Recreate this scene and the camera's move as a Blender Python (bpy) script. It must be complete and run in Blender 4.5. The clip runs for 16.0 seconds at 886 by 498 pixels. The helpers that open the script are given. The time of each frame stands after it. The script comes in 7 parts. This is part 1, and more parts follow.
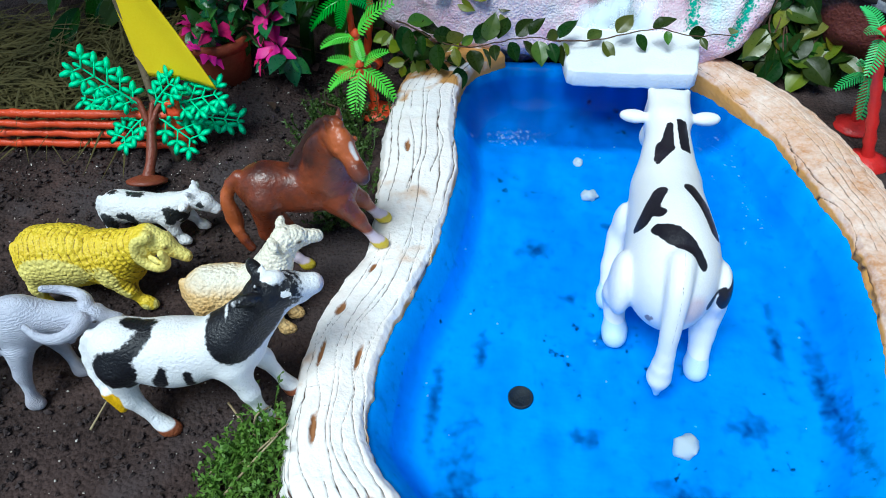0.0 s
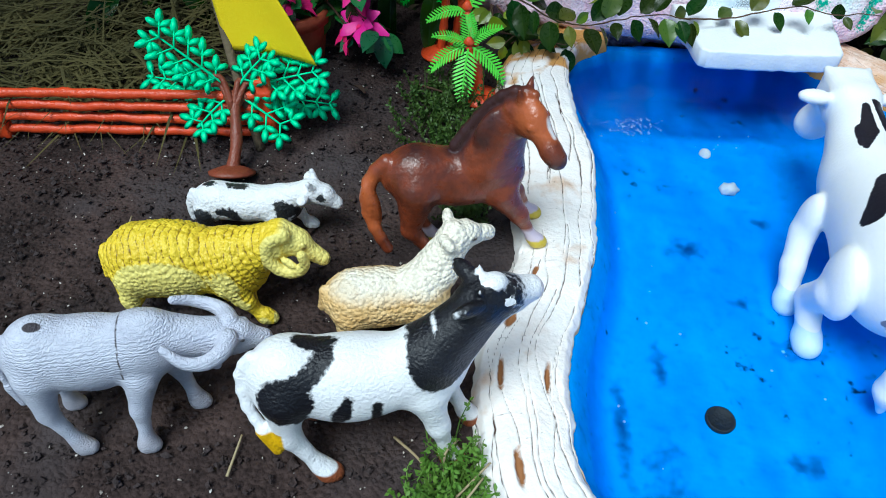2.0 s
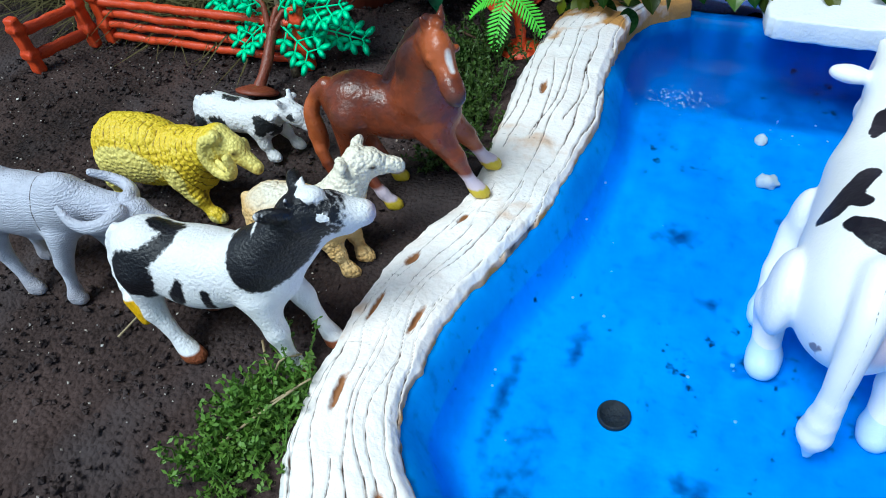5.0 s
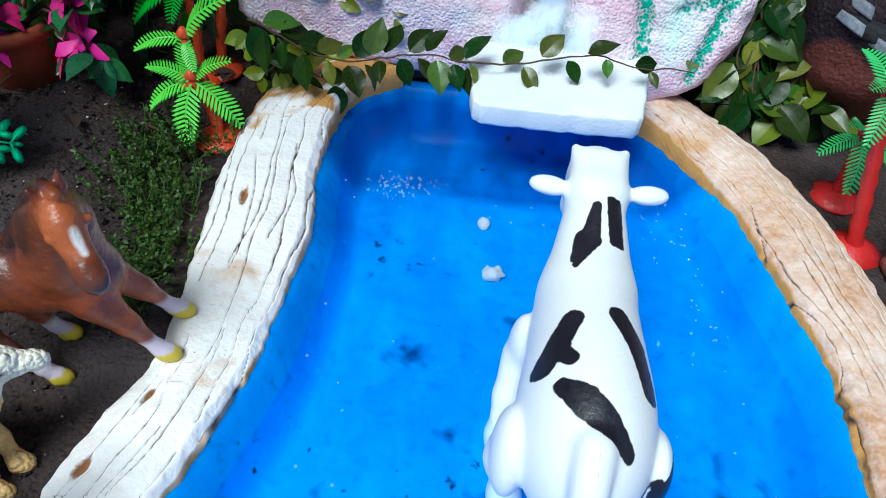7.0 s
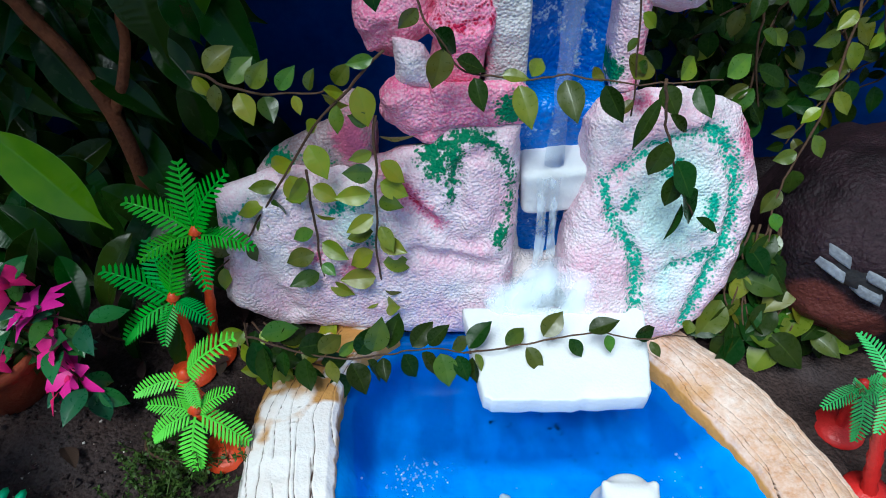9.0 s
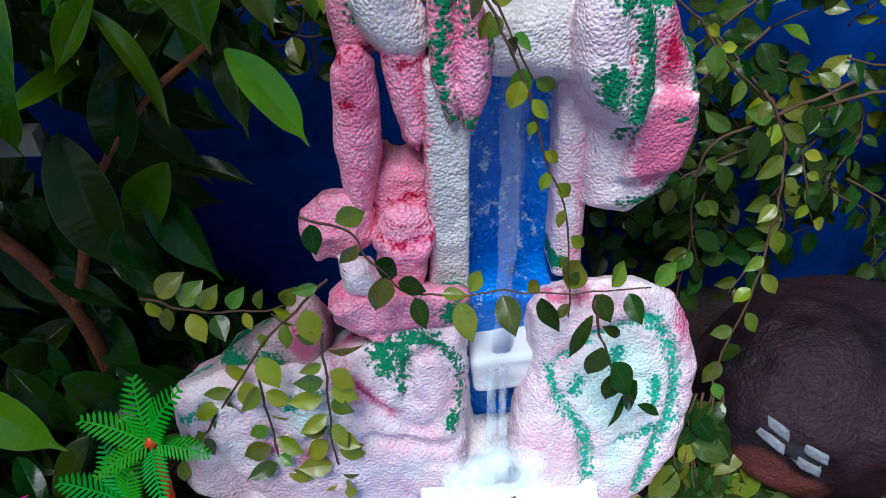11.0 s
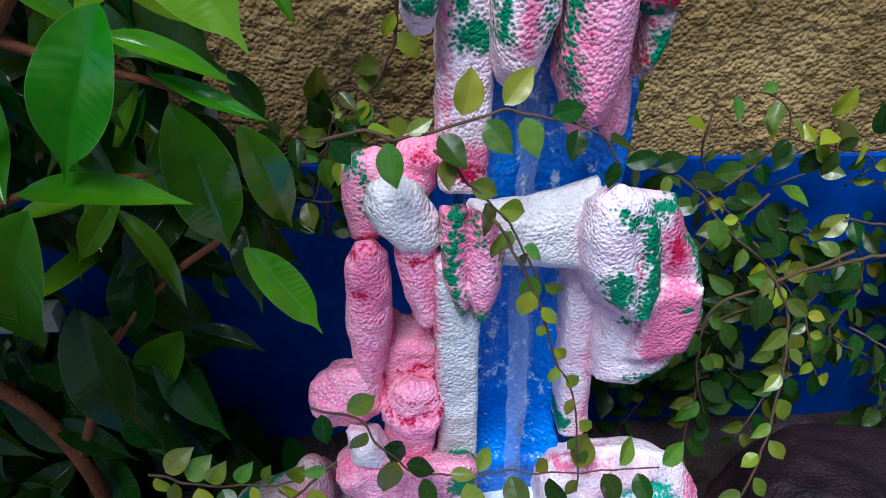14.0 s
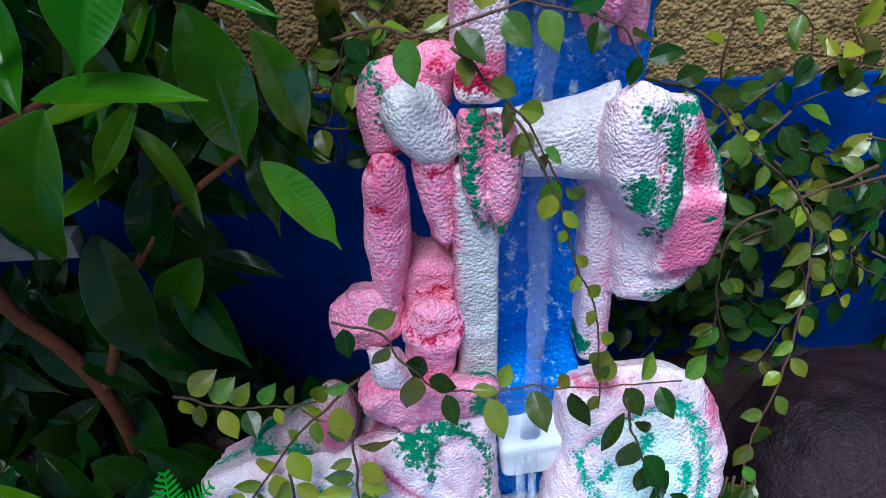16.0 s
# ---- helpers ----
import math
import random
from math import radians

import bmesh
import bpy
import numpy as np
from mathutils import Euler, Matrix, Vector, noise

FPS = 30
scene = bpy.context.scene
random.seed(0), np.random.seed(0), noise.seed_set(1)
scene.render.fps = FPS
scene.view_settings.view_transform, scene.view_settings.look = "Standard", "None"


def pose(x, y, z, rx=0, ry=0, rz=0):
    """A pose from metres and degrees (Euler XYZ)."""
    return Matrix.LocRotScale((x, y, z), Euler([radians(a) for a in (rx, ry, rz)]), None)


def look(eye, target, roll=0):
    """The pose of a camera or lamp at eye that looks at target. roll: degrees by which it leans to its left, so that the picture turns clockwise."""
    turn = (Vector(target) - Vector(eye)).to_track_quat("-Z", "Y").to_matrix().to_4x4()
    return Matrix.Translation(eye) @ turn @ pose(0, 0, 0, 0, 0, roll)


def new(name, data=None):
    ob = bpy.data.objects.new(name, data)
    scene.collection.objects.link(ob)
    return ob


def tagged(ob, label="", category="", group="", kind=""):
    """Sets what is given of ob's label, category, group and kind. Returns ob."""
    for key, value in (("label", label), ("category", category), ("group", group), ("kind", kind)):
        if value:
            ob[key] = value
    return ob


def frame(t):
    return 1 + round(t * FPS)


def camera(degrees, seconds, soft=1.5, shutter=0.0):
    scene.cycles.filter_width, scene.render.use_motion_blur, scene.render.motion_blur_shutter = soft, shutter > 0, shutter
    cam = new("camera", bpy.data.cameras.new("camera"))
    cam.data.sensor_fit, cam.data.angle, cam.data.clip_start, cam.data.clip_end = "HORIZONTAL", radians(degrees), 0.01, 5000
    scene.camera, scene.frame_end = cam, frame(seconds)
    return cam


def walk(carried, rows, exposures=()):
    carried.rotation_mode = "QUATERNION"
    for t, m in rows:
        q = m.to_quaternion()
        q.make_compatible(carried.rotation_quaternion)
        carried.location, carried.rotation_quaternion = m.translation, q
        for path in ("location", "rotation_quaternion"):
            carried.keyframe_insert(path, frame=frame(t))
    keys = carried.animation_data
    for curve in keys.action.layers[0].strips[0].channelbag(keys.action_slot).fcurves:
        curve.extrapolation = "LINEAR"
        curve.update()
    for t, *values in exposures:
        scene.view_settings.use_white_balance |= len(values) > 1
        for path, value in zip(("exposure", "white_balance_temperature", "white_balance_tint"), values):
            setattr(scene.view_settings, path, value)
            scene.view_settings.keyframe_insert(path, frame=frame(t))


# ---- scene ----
cam = camera(66.5, 16.0, soft=1.0)
PATH = [
    (0, (0.039, 0.156, 0.425), (-0.162, 1.508, -1.035), -2.6),
    (0.5, (-0.002, 0.177, 0.416), (-0.191, 1.558, -1.018), -0.1),
    (1, (-0.024, 0.201, 0.4), (-0.135, 1.591, -1.035), 0.5),
    (1.5, (-0.077, 0.2, 0.376), (-0.145, 1.593, -1.057), 1.0),
    (2, (-0.121, 0.193, 0.362), (-0.179, 1.578, -1.08), 1.3),
    (2.5, (-0.133, 0.174, 0.336), (-0.26, 1.536, -1.124), 1.5),
    (3, (-0.087, 0.171, 0.329), (-0.478, 1.489, -1.123), -2.7),
    (3.2, (-0.065, 0.178, 0.324), (-0.528, 1.479, -1.123), -4.6),
    (5.3, (0.092, 0.234, 0.332), (-0.577, 1.414, -1.138), -7.7),
    (5.5, (0.107, 0.245, 0.325), (-0.464, 1.448, -1.168), -6.8),
    (6, (0.13, 0.259, 0.324), (-0.222, 1.516, -1.19), -2.7),
    (6.5, (0.116, 0.285, 0.335), (-0.087, 1.586, -1.17), -0.2),
    (7, (0.087, 0.337, 0.349), (0.032, 1.679, -1.134), 4.7),
    (7.5, (0.06, 0.37, 0.383), (0.095, 1.723, -1.09), 7.8),
    (8, (0.04, 0.408, 0.429), (0.063, 1.781, -1.025), 5.0),
    (8.5, (0.03, 0.445, 0.459), (0.083, 1.847, -0.967), 2.5),
    (9, (0.038, 0.474, 0.479), (0.103, 1.903, -0.919), 1.3),
    (9.5, (0.045, 0.502, 0.519), (0.121, 1.977, -0.829), 0.9),
    (10, (0.05, 0.517, 0.533), (0.175, 2.023, -0.777), 1.0),
    (10.2, (0.057, 0.52, 0.54), (0.172, 2.04, -0.755), 0.2),
    (12.3, (0.071, 0.562, 0.612), (0.195, 2.081, -0.683), 0.8),
    (12.5, (0.072, 0.566, 0.609), (0.199, 2.113, -0.652), 0.4),
    (13, (0.07, 0.571, 0.623), (0.201, 2.14, -0.612), 0.7),
    (13.5, (0.069, 0.572, 0.638), (0.204, 2.176, -0.549), 1.3),
    (14, (0.063, 0.578, 0.646), (0.183, 2.206, -0.51), 0.9),
    (14.5, (0.064, 0.582, 0.664), (0.183, 2.228, -0.465), -0.1),
    (15, (0.066, 0.582, 0.667), (0.174, 2.235, -0.454), -1.4),
    (15.5, (0.061, 0.571, 0.638), (0.164, 2.199, -0.519), -1.4),
    (16, (0.056, 0.56, 0.614), (0.144, 2.138, -0.612), -1.0),
]
walk(cam, [(t, look(eye, target, roll)) for t, eye, target, roll in PATH], [(0, 0.48, 5900, -4), (8, 0.48, 5950, -4), (9.5, 0.52, 6050, 1), (12.3, 0.72, 6100, 6), (14, 0.82, 5750, 6), (16, 0.74, 5600, 5)])

# ---- light ----
world = bpy.data.worlds.new("sky")
scene.world = world
world.use_nodes = True
wn = world.node_tree.nodes
sky = wn.new("ShaderNodeTexSky")
sky.sky_type, sky.sun_disc = "NISHITA", False
sky.sun_elevation, sky.sun_rotation = radians(62), radians(-25)
world.node_tree.links.new(sky.outputs[0], wn["Background"].inputs[0])
wn["Background"].inputs[1].default_value = 0.085
sun = new("sun", bpy.data.lights.new("sun", "SUN"))
sun.data.energy, sun.data.angle, sun.data.color = 2.8, radians(28), (0.97, 0.985, 1.0)
sun.matrix_basis = look((-0.8, -1.0, 3.0), (0, 0.3, 0))

# ---- helpers of this scene ----
V = Vector
rng = np.random.default_rng(7)


def arr(*p):
    return np.array(p, float)


def world_of(ob):
    return world_of(ob.parent) @ ob.matrix_basis if ob.parent else ob.matrix_basis.copy()


def empty(name, at, label, category, group="", m=None):
    ob = new(name)
    ob.empty_display_size = 0.01
    ob.matrix_basis = m if m is not None else Matrix.Translation(at)
    return tagged(ob, label, category, group)


def part(name, me, material, parent=None, label="", m=None):
    """One mesh object under a thing or a part, at the world pose m."""
    ob = new(name, me)
    if material is not None and not me.materials:
        me.materials.append(material)
    m = m if m is not None else Matrix()
    if parent:
        ob.parent = parent
        ob.matrix_basis = world_of(parent).inverted() @ m
    else:
        ob.matrix_basis = m
    return tagged(ob, label)


def thing(name, me, material, label, category, group="", kind="", m=None):
    return tagged(part(name, me, material, None, "", m), label, category, group, kind)


def to_mesh(name, verts, faces, smooth=True, attrs=None):
    me = bpy.data.meshes.new(name)
    me.from_pydata([tuple(v) for v in np.asarray(verts).tolist()], [], [tuple(f) for f in (faces.tolist() if hasattr(faces, "tolist") else faces)])
    me.update()
    if smooth:
        me.polygons.foreach_set("use_smooth", [True] * len(me.polygons))
    for key, values in (attrs or {}).items():
        me.attributes.new(key, "FLOAT", "POINT").data.foreach_set("value", np.asarray(values, np.float32))
    return me


def grid_mesh(name, xyz, smooth=True, attrs=None):
    """A sheet from an (n, m, 3) array."""
    n, m = xyz.shape[:2]
    i = np.arange(n * m).reshape(n, m)
    faces = np.stack([i[:-1, :-1], i[1:, :-1], i[1:, 1:], i[:-1, 1:]], -1).reshape(-1, 4)
    return to_mesh(name, xyz.reshape(-1, 3), faces, smooth, {k: v.reshape(-1) for k, v in (attrs or {}).items()})


def join(pieces):
    verts, faces, n = [], [], 0
    for v, f in pieces:
        verts.append(np.asarray(v, float))
        faces += [tuple(int(i) + n for i in q) for q in f]
        n += len(v)
    return np.concatenate(verts), faces


def spline(points, n):
    """n points along a smooth curve through the given ones (any number of columns)."""
    p = np.asarray(points, float)
    if len(p) < 3:
        return p[0] + (p[-1] - p[0]) * np.linspace(0, 1, n)[:, None]
    p = np.vstack([2 * p[0] - p[1], p, 2 * p[-1] - p[-2]])
    u = np.linspace(0, len(p) - 3 - 1e-9, n)
    k = u.astype(int)
    w = (u - k)[:, None]
    a, b, c, d = p[k], p[k + 1], p[k + 2], p[k + 3]
    return 0.5 * (2 * b + (c - a) * w + (2 * a - 5 * b + 4 * c - d) * w ** 2 + (3 * b - a - 3 * c + d) * w ** 3)


def tube_vf(points, radii, sides=7, n=None):
    p = spline(points, n) if n else np.asarray(points, float)
    r = np.interp(np.linspace(0, 1, len(p)), np.linspace(0, 1, len(np.atleast_1d(radii))), np.atleast_1d(radii))
    verts, ref = [], arr(0.31, 0.22, 0.93)
    for i in range(len(p)):
        d = p[min(i + 1, len(p) - 1)] - p[max(i - 1, 0)]
        d = d / (np.linalg.norm(d) + 1e-12)
        s = np.cross(d, ref)
        if np.linalg.norm(s) < 1e-3:
            s = np.cross(d, arr(1, 0, 0))
        s /= np.linalg.norm(s)
        u = np.cross(s, d)
        a = np.arange(sides) * 2 * np.pi / sides
        verts.append(p[i] + r[i] * (np.cos(a)[:, None] * s + np.sin(a)[:, None] * u))
    faces = [(i * sides + j, i * sides + (j + 1) % sides, (i + 1) * sides + (j + 1) % sides, (i + 1) * sides + j) for i in range(len(p) - 1) for j in range(sides)]
    faces += [tuple(range(sides))[::-1], tuple((len(p) - 1) * sides + j for j in range(sides))]
    return np.concatenate(verts), faces


def tube(name, points, radii, sides=7, n=None):
    return to_mesh(name, *tube_vf(points, radii, sides, n))


def fbm(P, scale, octaves=3, seed=0.0):
    """Smooth value noise in about -1..1, from sums of hashed lattices."""
    out, amp, P = np.zeros(len(P)), 1.0, np.asarray(P, float) * scale + seed * 17.13
    for o in range(octaves):
        i = np.floor(P).astype(np.int64)
        w = P - i
        w = w * w * (3 - 2 * w)
        acc = np.zeros(len(P))
        for dx in (0, 1):
            for dy in (0, 1):
                for dz in (0, 1):
                    h = (i[:, 0] + dx) * 73856093 ^ (i[:, 1] + dy) * 19349663 ^ (i[:, 2] + dz) * 83492791
                    h = ((h ^ (h >> 13)) * 1274126177) & 0xFFFFFF
                    acc += (h / 0x7FFFFF - 1.0) * np.where(dx, w[:, 0], 1 - w[:, 0]) * np.where(dy, w[:, 1], 1 - w[:, 1]) * np.where(dz, w[:, 2], 1 - w[:, 2])
        out += amp * acc
        amp, P = amp * 0.5, P * 2.03 + 5.1
    return out


# solids by distance, meshed on a grid
def cap(a, b, ra, rb=None):
    a, b, rb = arr(*a), arr(*b), ra if rb is None else rb

    def f(P):
        q, d = P - a, b - a
        h = np.clip(q @ d / max(d @ d, 1e-12), 0, 1)
        return np.linalg.norm(q - h[:, None] * d, axis=1) - (ra + (rb - ra) * h)
    f.y = (a[1] + b[1]) / 2
    return f


def turn_of(rx, ry, rz):
    return np.array(Euler([radians(a) for a in (rx, ry, rz)]).to_matrix())


def ell(c, r, turn=(0, 0, 0)):
    c, r, R = arr(*c), arr(*r), turn_of(*turn)

    def f(P):
        q = (P - c) @ R
        k0, k1 = np.linalg.norm(q / r, axis=1), np.linalg.norm(q / r ** 2, axis=1)
        return k0 * (k0 - 1) / np.maximum(k1, 1e-9)
    f.y = c[1]
    return f


def block(c, half, rad, turn=(0, 0, 0)):
    c, half, R = arr(*c), arr(*half) - rad, turn_of(*turn)

    def f(P):
        q = np.abs((P - c) @ R) - half
        return np.linalg.norm(np.maximum(q, 0), axis=1) + np.minimum(q.max(axis=1), 0) - rad
    return f


def blend(shapes, k=0.004, cut=(), kc=0.002):
    def f(P):
        d = shapes[0](P)
        for s in shapes[1:]:
            e = s(P)
            h = np.clip(0.5 + 0.5 * (e - d) / k, 0, 1)
            d = e + (d - e) * h - k * h * (1 - h)
        for s in cut:
            e = -s(P)
            h = np.clip(0.5 - 0.5 * (e - d) / kc, 0, 1)
            d = e + (d - e) * h + kc * h * (1 - h)
        return d
    return f


def solid(name, f, lo, hi, step, attrs=None, rough=0.0, rscale=100.0, seed=0.0):
    """A smooth closed mesh of the set f < 0 (surface nets)."""
    ax = [np.arange(a - step, b + 2 * step, step) for a, b in zip(lo, hi)]
    n = [len(a) for a in ax]
    P = np.stack(np.meshgrid(*ax, indexing="ij"), -1).reshape(-1, 3)
    D = np.concatenate([f(P[i:i + 200000]) for i in range(0, len(P), 200000)])
    if rough:
        near = np.abs(D) < rough * 3 + step * 2
        D[near] += rough * fbm(P[near], rscale, 3, seed)
    D = D.reshape(n)
    P = P.reshape(*n, 3)
    inside = D < 0
    c = np.stack([inside[i:n[0] - 1 + i, j:n[1] - 1 + j, k:n[2] - 1 + k] for i in (0, 1) for j in (0, 1) for k in (0, 1)])
    s = c.sum(0)
    cells = np.argwhere((s > 0) & (s < 8))
    index = np.full([m - 1 for m in n], -1)
    index[tuple(cells.T)] = np.arange(len(cells))
    acc, cnt = np.zeros((len(cells), 3)), np.zeros(len(cells))
    corners = [(i, j, k) for i in (0, 1) for j in (0, 1) for k in (0, 1)]
    for p in corners:
        for axis in range(3):
            if p[axis]:
                continue
            q = list(p)
            q[axis] = 1
            A, B = tuple((cells + p).T), tuple((cells + q).T)
            da, db = D[A], D[B]
            m = (da < 0) != (db < 0)
            w = np.where(m, da / np.where(da == db, 1, da - db), 0)
            acc += np.where(m[:, None], P[A] + (P[B] - P[A]) * w[:, None], 0)
            cnt += m
    verts = acc / cnt[:, None]
    quads = []
    for axis in range(3):
        b, c2 = [a for a in range(3) if a != axis]
        if axis == 1:
            b, c2 = c2, b
        sl0, sl1 = [slice(None)] * 3, [slice(None)] * 3
        sl0[axis], sl1[axis] = slice(0, n[axis] - 1), slice(1, n[axis])
        e = np.argwhere(inside[tuple(sl0)] != inside[tuple(sl1)])
        e = e[(e[:, b] > 0) & (e[:, c2] > 0) & (e[:, b] < n[b] - 1) & (e[:, c2] < n[c2] - 1)]
        ub, uc = np.eye(3, dtype=int)[b], np.eye(3, dtype=int)[c2]
        q = np.stack([index[tuple((e - o).T)] for o in (ub + uc, uc, 0 * ub, ub)], 1)
        flip = ~inside[tuple(e.T)]
        q[flip] = q[flip][:, ::-1]
        quads.append(q)
    quads = np.concatenate(quads)
    return to_mesh(name, verts, quads[(quads >= 0).all(1)], True, {k: g(verts) for k, g in (attrs or {}).items()})


def moved(me, offset):
    """Shift a mesh's points, to set its origin."""
    me.transform(Matrix.Translation(offset))
    return me


# ---- materials ----
def mat(name, col, rough=0.6, col2=None, s1=60.0, s2=400.0, mixing=0.6, bump=0.0, bscale=600.0, layers=(), spec=0.5, metal=0.0, vary=0.0, coat=0.0, wave=None, wave2=None, transmission=0.0, sub=0.0, vor=None, dab=0.0, frost=None):
    """A surface with colour that varies at two scales, fine relief, and painted layers that follow mesh attributes."""
    m = bpy.data.materials.new(name)
    m.use_nodes = True
    N, L = m.node_tree.nodes, m.node_tree.links
    bsdf = N["Principled BSDF"]
    tc = N.new("ShaderNodeTexCoord").outputs["Object"]

    def tex(scale, detail=4.0, dist=0.0):
        t = N.new("ShaderNodeTexNoise")
        t.inputs["Scale"].default_value, t.inputs["Detail"].default_value, t.inputs["Distortion"].default_value = scale, detail, dist
        L.new(tc, t.inputs["Vector"])
        return t.outputs["Fac"]

    def ramp(x, lo, hi, to0=0.0, to1=1.0):
        r = N.new("ShaderNodeMapRange")
        for key, v in zip(("From Min", "From Max", "To Min", "To Max"), (lo, hi, to0, to1)):
            r.inputs[key].default_value = v
        L.new(x, r.inputs["Value"])
        return r.outputs["Result"]

    def mix(f, a, b):
        x = N.new("ShaderNodeMix")
        x.data_type = "RGBA"
        for sock, v in ((x.inputs["Factor"], f), (x.inputs["A"], a), (x.inputs["B"], b)):
            if isinstance(v, (tuple, list)):
                sock.default_value = (*v, 1) if len(v) == 3 else v
            elif isinstance(v, (int, float)):
                sock.default_value = v
            else:
                L.new(v, sock)
        return x.outputs["Result"]

    def mth(op, a, b):
        x = N.new("ShaderNodeMath")
        x.operation = op
        for sock, v in zip(x.inputs, (a, b)):
            if isinstance(v, (int, float)):
                sock.default_value = v
            else:
                L.new(v, sock)
        return x.outputs[0]

    col2 = col2 or tuple(c * 0.75 for c in col)
    big, fine = tex(s1), tex(s2)
    both = mth("ADD", mth("MULTIPLY", big, 0.65), mth("MULTIPLY", fine, 0.35))
    c = mix(mth("MULTIPLY", ramp(both, 0.36, 0.64), mixing), col, col2)
    if vary:
        info = N.new("ShaderNodeObjectInfo").outputs["Random"]
        hsv = N.new("ShaderNodeHueSaturation")
        L.new(ramp(info, 0, 1, 0.5 - vary * 0.09, 0.5 + vary * 0.05), hsv.inputs["Hue"])
        L.new(ramp(mth("FRACT", mth("MULTIPLY", info, 7.3), 0), 0, 1, 1 - vary * 0.6, 1 + vary * 0.5), hsv.inputs["Value"])
        L.new(c, hsv.inputs["Color"])
        c = hsv.outputs["Color"]
    if dab or vor or frost:
        w = N.new("ShaderNodeTexVoronoi")
        w.inputs["Scale"].default_value = vor or 400
        L.new(tc, w.inputs["Vector"])
        cell = w.outputs["Distance"]
    if frost:
        c = mix(mth("MULTIPLY", mth("ADD", ramp(cell, 0.62, 0.12), ramp(tex(s2 * 1.7), 0.42, 0.62)), frost[1] * 0.5), c, frost[0])
    rough_out = ramp(fine, 0.3, 0.7, max(rough - 0.08, 0.02), min(rough + 0.1, 1))
    for attr, colour, soft, amp, nscale in layers:
        a = N.new("ShaderNodeAttribute")
        a.attribute_name = attr
        v = a.outputs["Fac"]
        if amp:
            v = mth("ADD", v, mth("MULTIPLY", mth("SUBTRACT", tex(nscale, 5.0), 0.5), amp))
        if dab:
            v = mth("ADD", v, mth("MULTIPLY", mth("SUBTRACT", cell, 0.38), dab))
        c = mix(ramp(v, soft, -soft), c, colour)
    L.new(c, bsdf.inputs["Base Color"])
    L.new(rough_out, bsdf.inputs["Roughness"])
    bsdf.inputs["Specular IOR Level"].default_value, bsdf.inputs["Metallic"].default_value = spec, metal
    bsdf.inputs["Coat Weight"].default_value, bsdf.inputs["Transmission Weight"].default_value = coat, transmission
    if sub:
        bsdf.inputs["Subsurface Weight"].default_value, bsdf.inputs["Subsurface Scale"].default_value = sub, 0.004
    if bump:
        h = tex(bscale, 6.0)
        if wave:
            for spec_w in (wave, wave2):
                if not spec_w:
                    continue
                w = N.new("ShaderNodeTexWave")
                w.wave_type, w.bands_direction = "BANDS", spec_w[2]
                w.inputs["Scale"].default_value, w.inputs["Distortion"].default_value, w.inputs["Detail Scale"].default_value = spec_w[0], spec_w[1], spec_w[3]
                w.inputs["Detail"].default_value = 2.0
                L.new(tc, w.inputs["Vector"])
                h = mth("ADD", mth("MULTIPLY", h, 0.5), w.outputs["Fac"])
        if vor:
            h = mth("ADD", mth("MULTIPLY", h, 0.5), mth("MULTIPLY", cell, -0.6))
        b = N.new("ShaderNodeBump")
        b.inputs["Strength"].default_value, b.inputs["Distance"].default_value = min(bump, 1.0), 0.002 * max(bump, 1.0)
        L.new(h, b.inputs["Height"])
        L.new(b.outputs["Normal"], bsdf.inputs["Normal"])
    return m


WHITE = (0.82, 0.82, 0.84)
M = {}
M["soil"] = mat("soil", (0.070, 0.044, 0.040), 0.9, (0.012, 0.007, 0.0065), 14, 320, 1.0, 1.6, 420, [("damp", (0.055, 0.042, 0.043), 0.3, 1.2, 26)], spec=0.25, vor=300)
M["stucco"] = mat("ochre_stucco", (0.40, 0.265, 0.11), 0.95, (0.16, 0.095, 0.035), 14, 190, 0.9, 2.2, 260, spec=0.15, vor=250)
M["blue_wall"] = mat("blue_wall_paint", (0.001, 0.055, 0.34), 0.7, (0.001, 0.022, 0.15), 7, 90, 0.8, 0.4, 150, spec=0.12)
RIM = [("ochre", (0.56, 0.28, 0.08), 0.35, 1.4, 70), ("groove", (0.055, 0.028, 0.02), 0.35, 1.1, 150), ("pit", (0.30, 0.13, 0.05), 0.25, 1.5, 200), ("speck", (0.05, 0.04, 0.04), 0.15, 0.6, 300)]
M["rim"] = mat("carved_white_concrete", (0.90, 0.88, 0.87), 0.7, (0.86, 0.74, 0.68), 16, 130, 0.55, 0.45, 320, RIM, spec=0.3)
M["rim_pink"] = mat("carved_pinkish_concrete", (0.80, 0.63, 0.54), 0.75, (0.56, 0.26, 0.11), 24, 140, 0.95, 0.55, 320, RIM, spec=0.3, frost=((0.90, 0.83, 0.80), 0.30))
# the deep layer puts the shade at the pool's back end into the paint
M["pool"] = mat("blue_pool_paint", (0.0, 0.32, 0.89), 0.45, (0.0, 0.26, 0.81), 9, 70, 0.95, 0.3, 140,
                [("deep", (0.0, 0.115, 0.46), 0.5, 0.5, 30), ("streak", (0.0, 0.22, 0.73), 0.6, 1.6, 60), ("stain", (0.002, 0.05, 0.21), 0.9, 3.6, 120), ("dirt", (0.004, 0.022, 0.075), 0.12, 1.0, 300), ("glint", (0.25, 0.55, 0.95), 0.12, 0.8, 400)], spec=0.15)
M["foam"] = mat("white_polystyrene", (0.85, 0.87, 0.88), 0.6, (0.78, 0.82, 0.84), 40, 300, 0.5, 0.3, 420)
GREEN, TEAL = (0.004, 0.19, 0.085), (0.02, 0.38, 0.26)
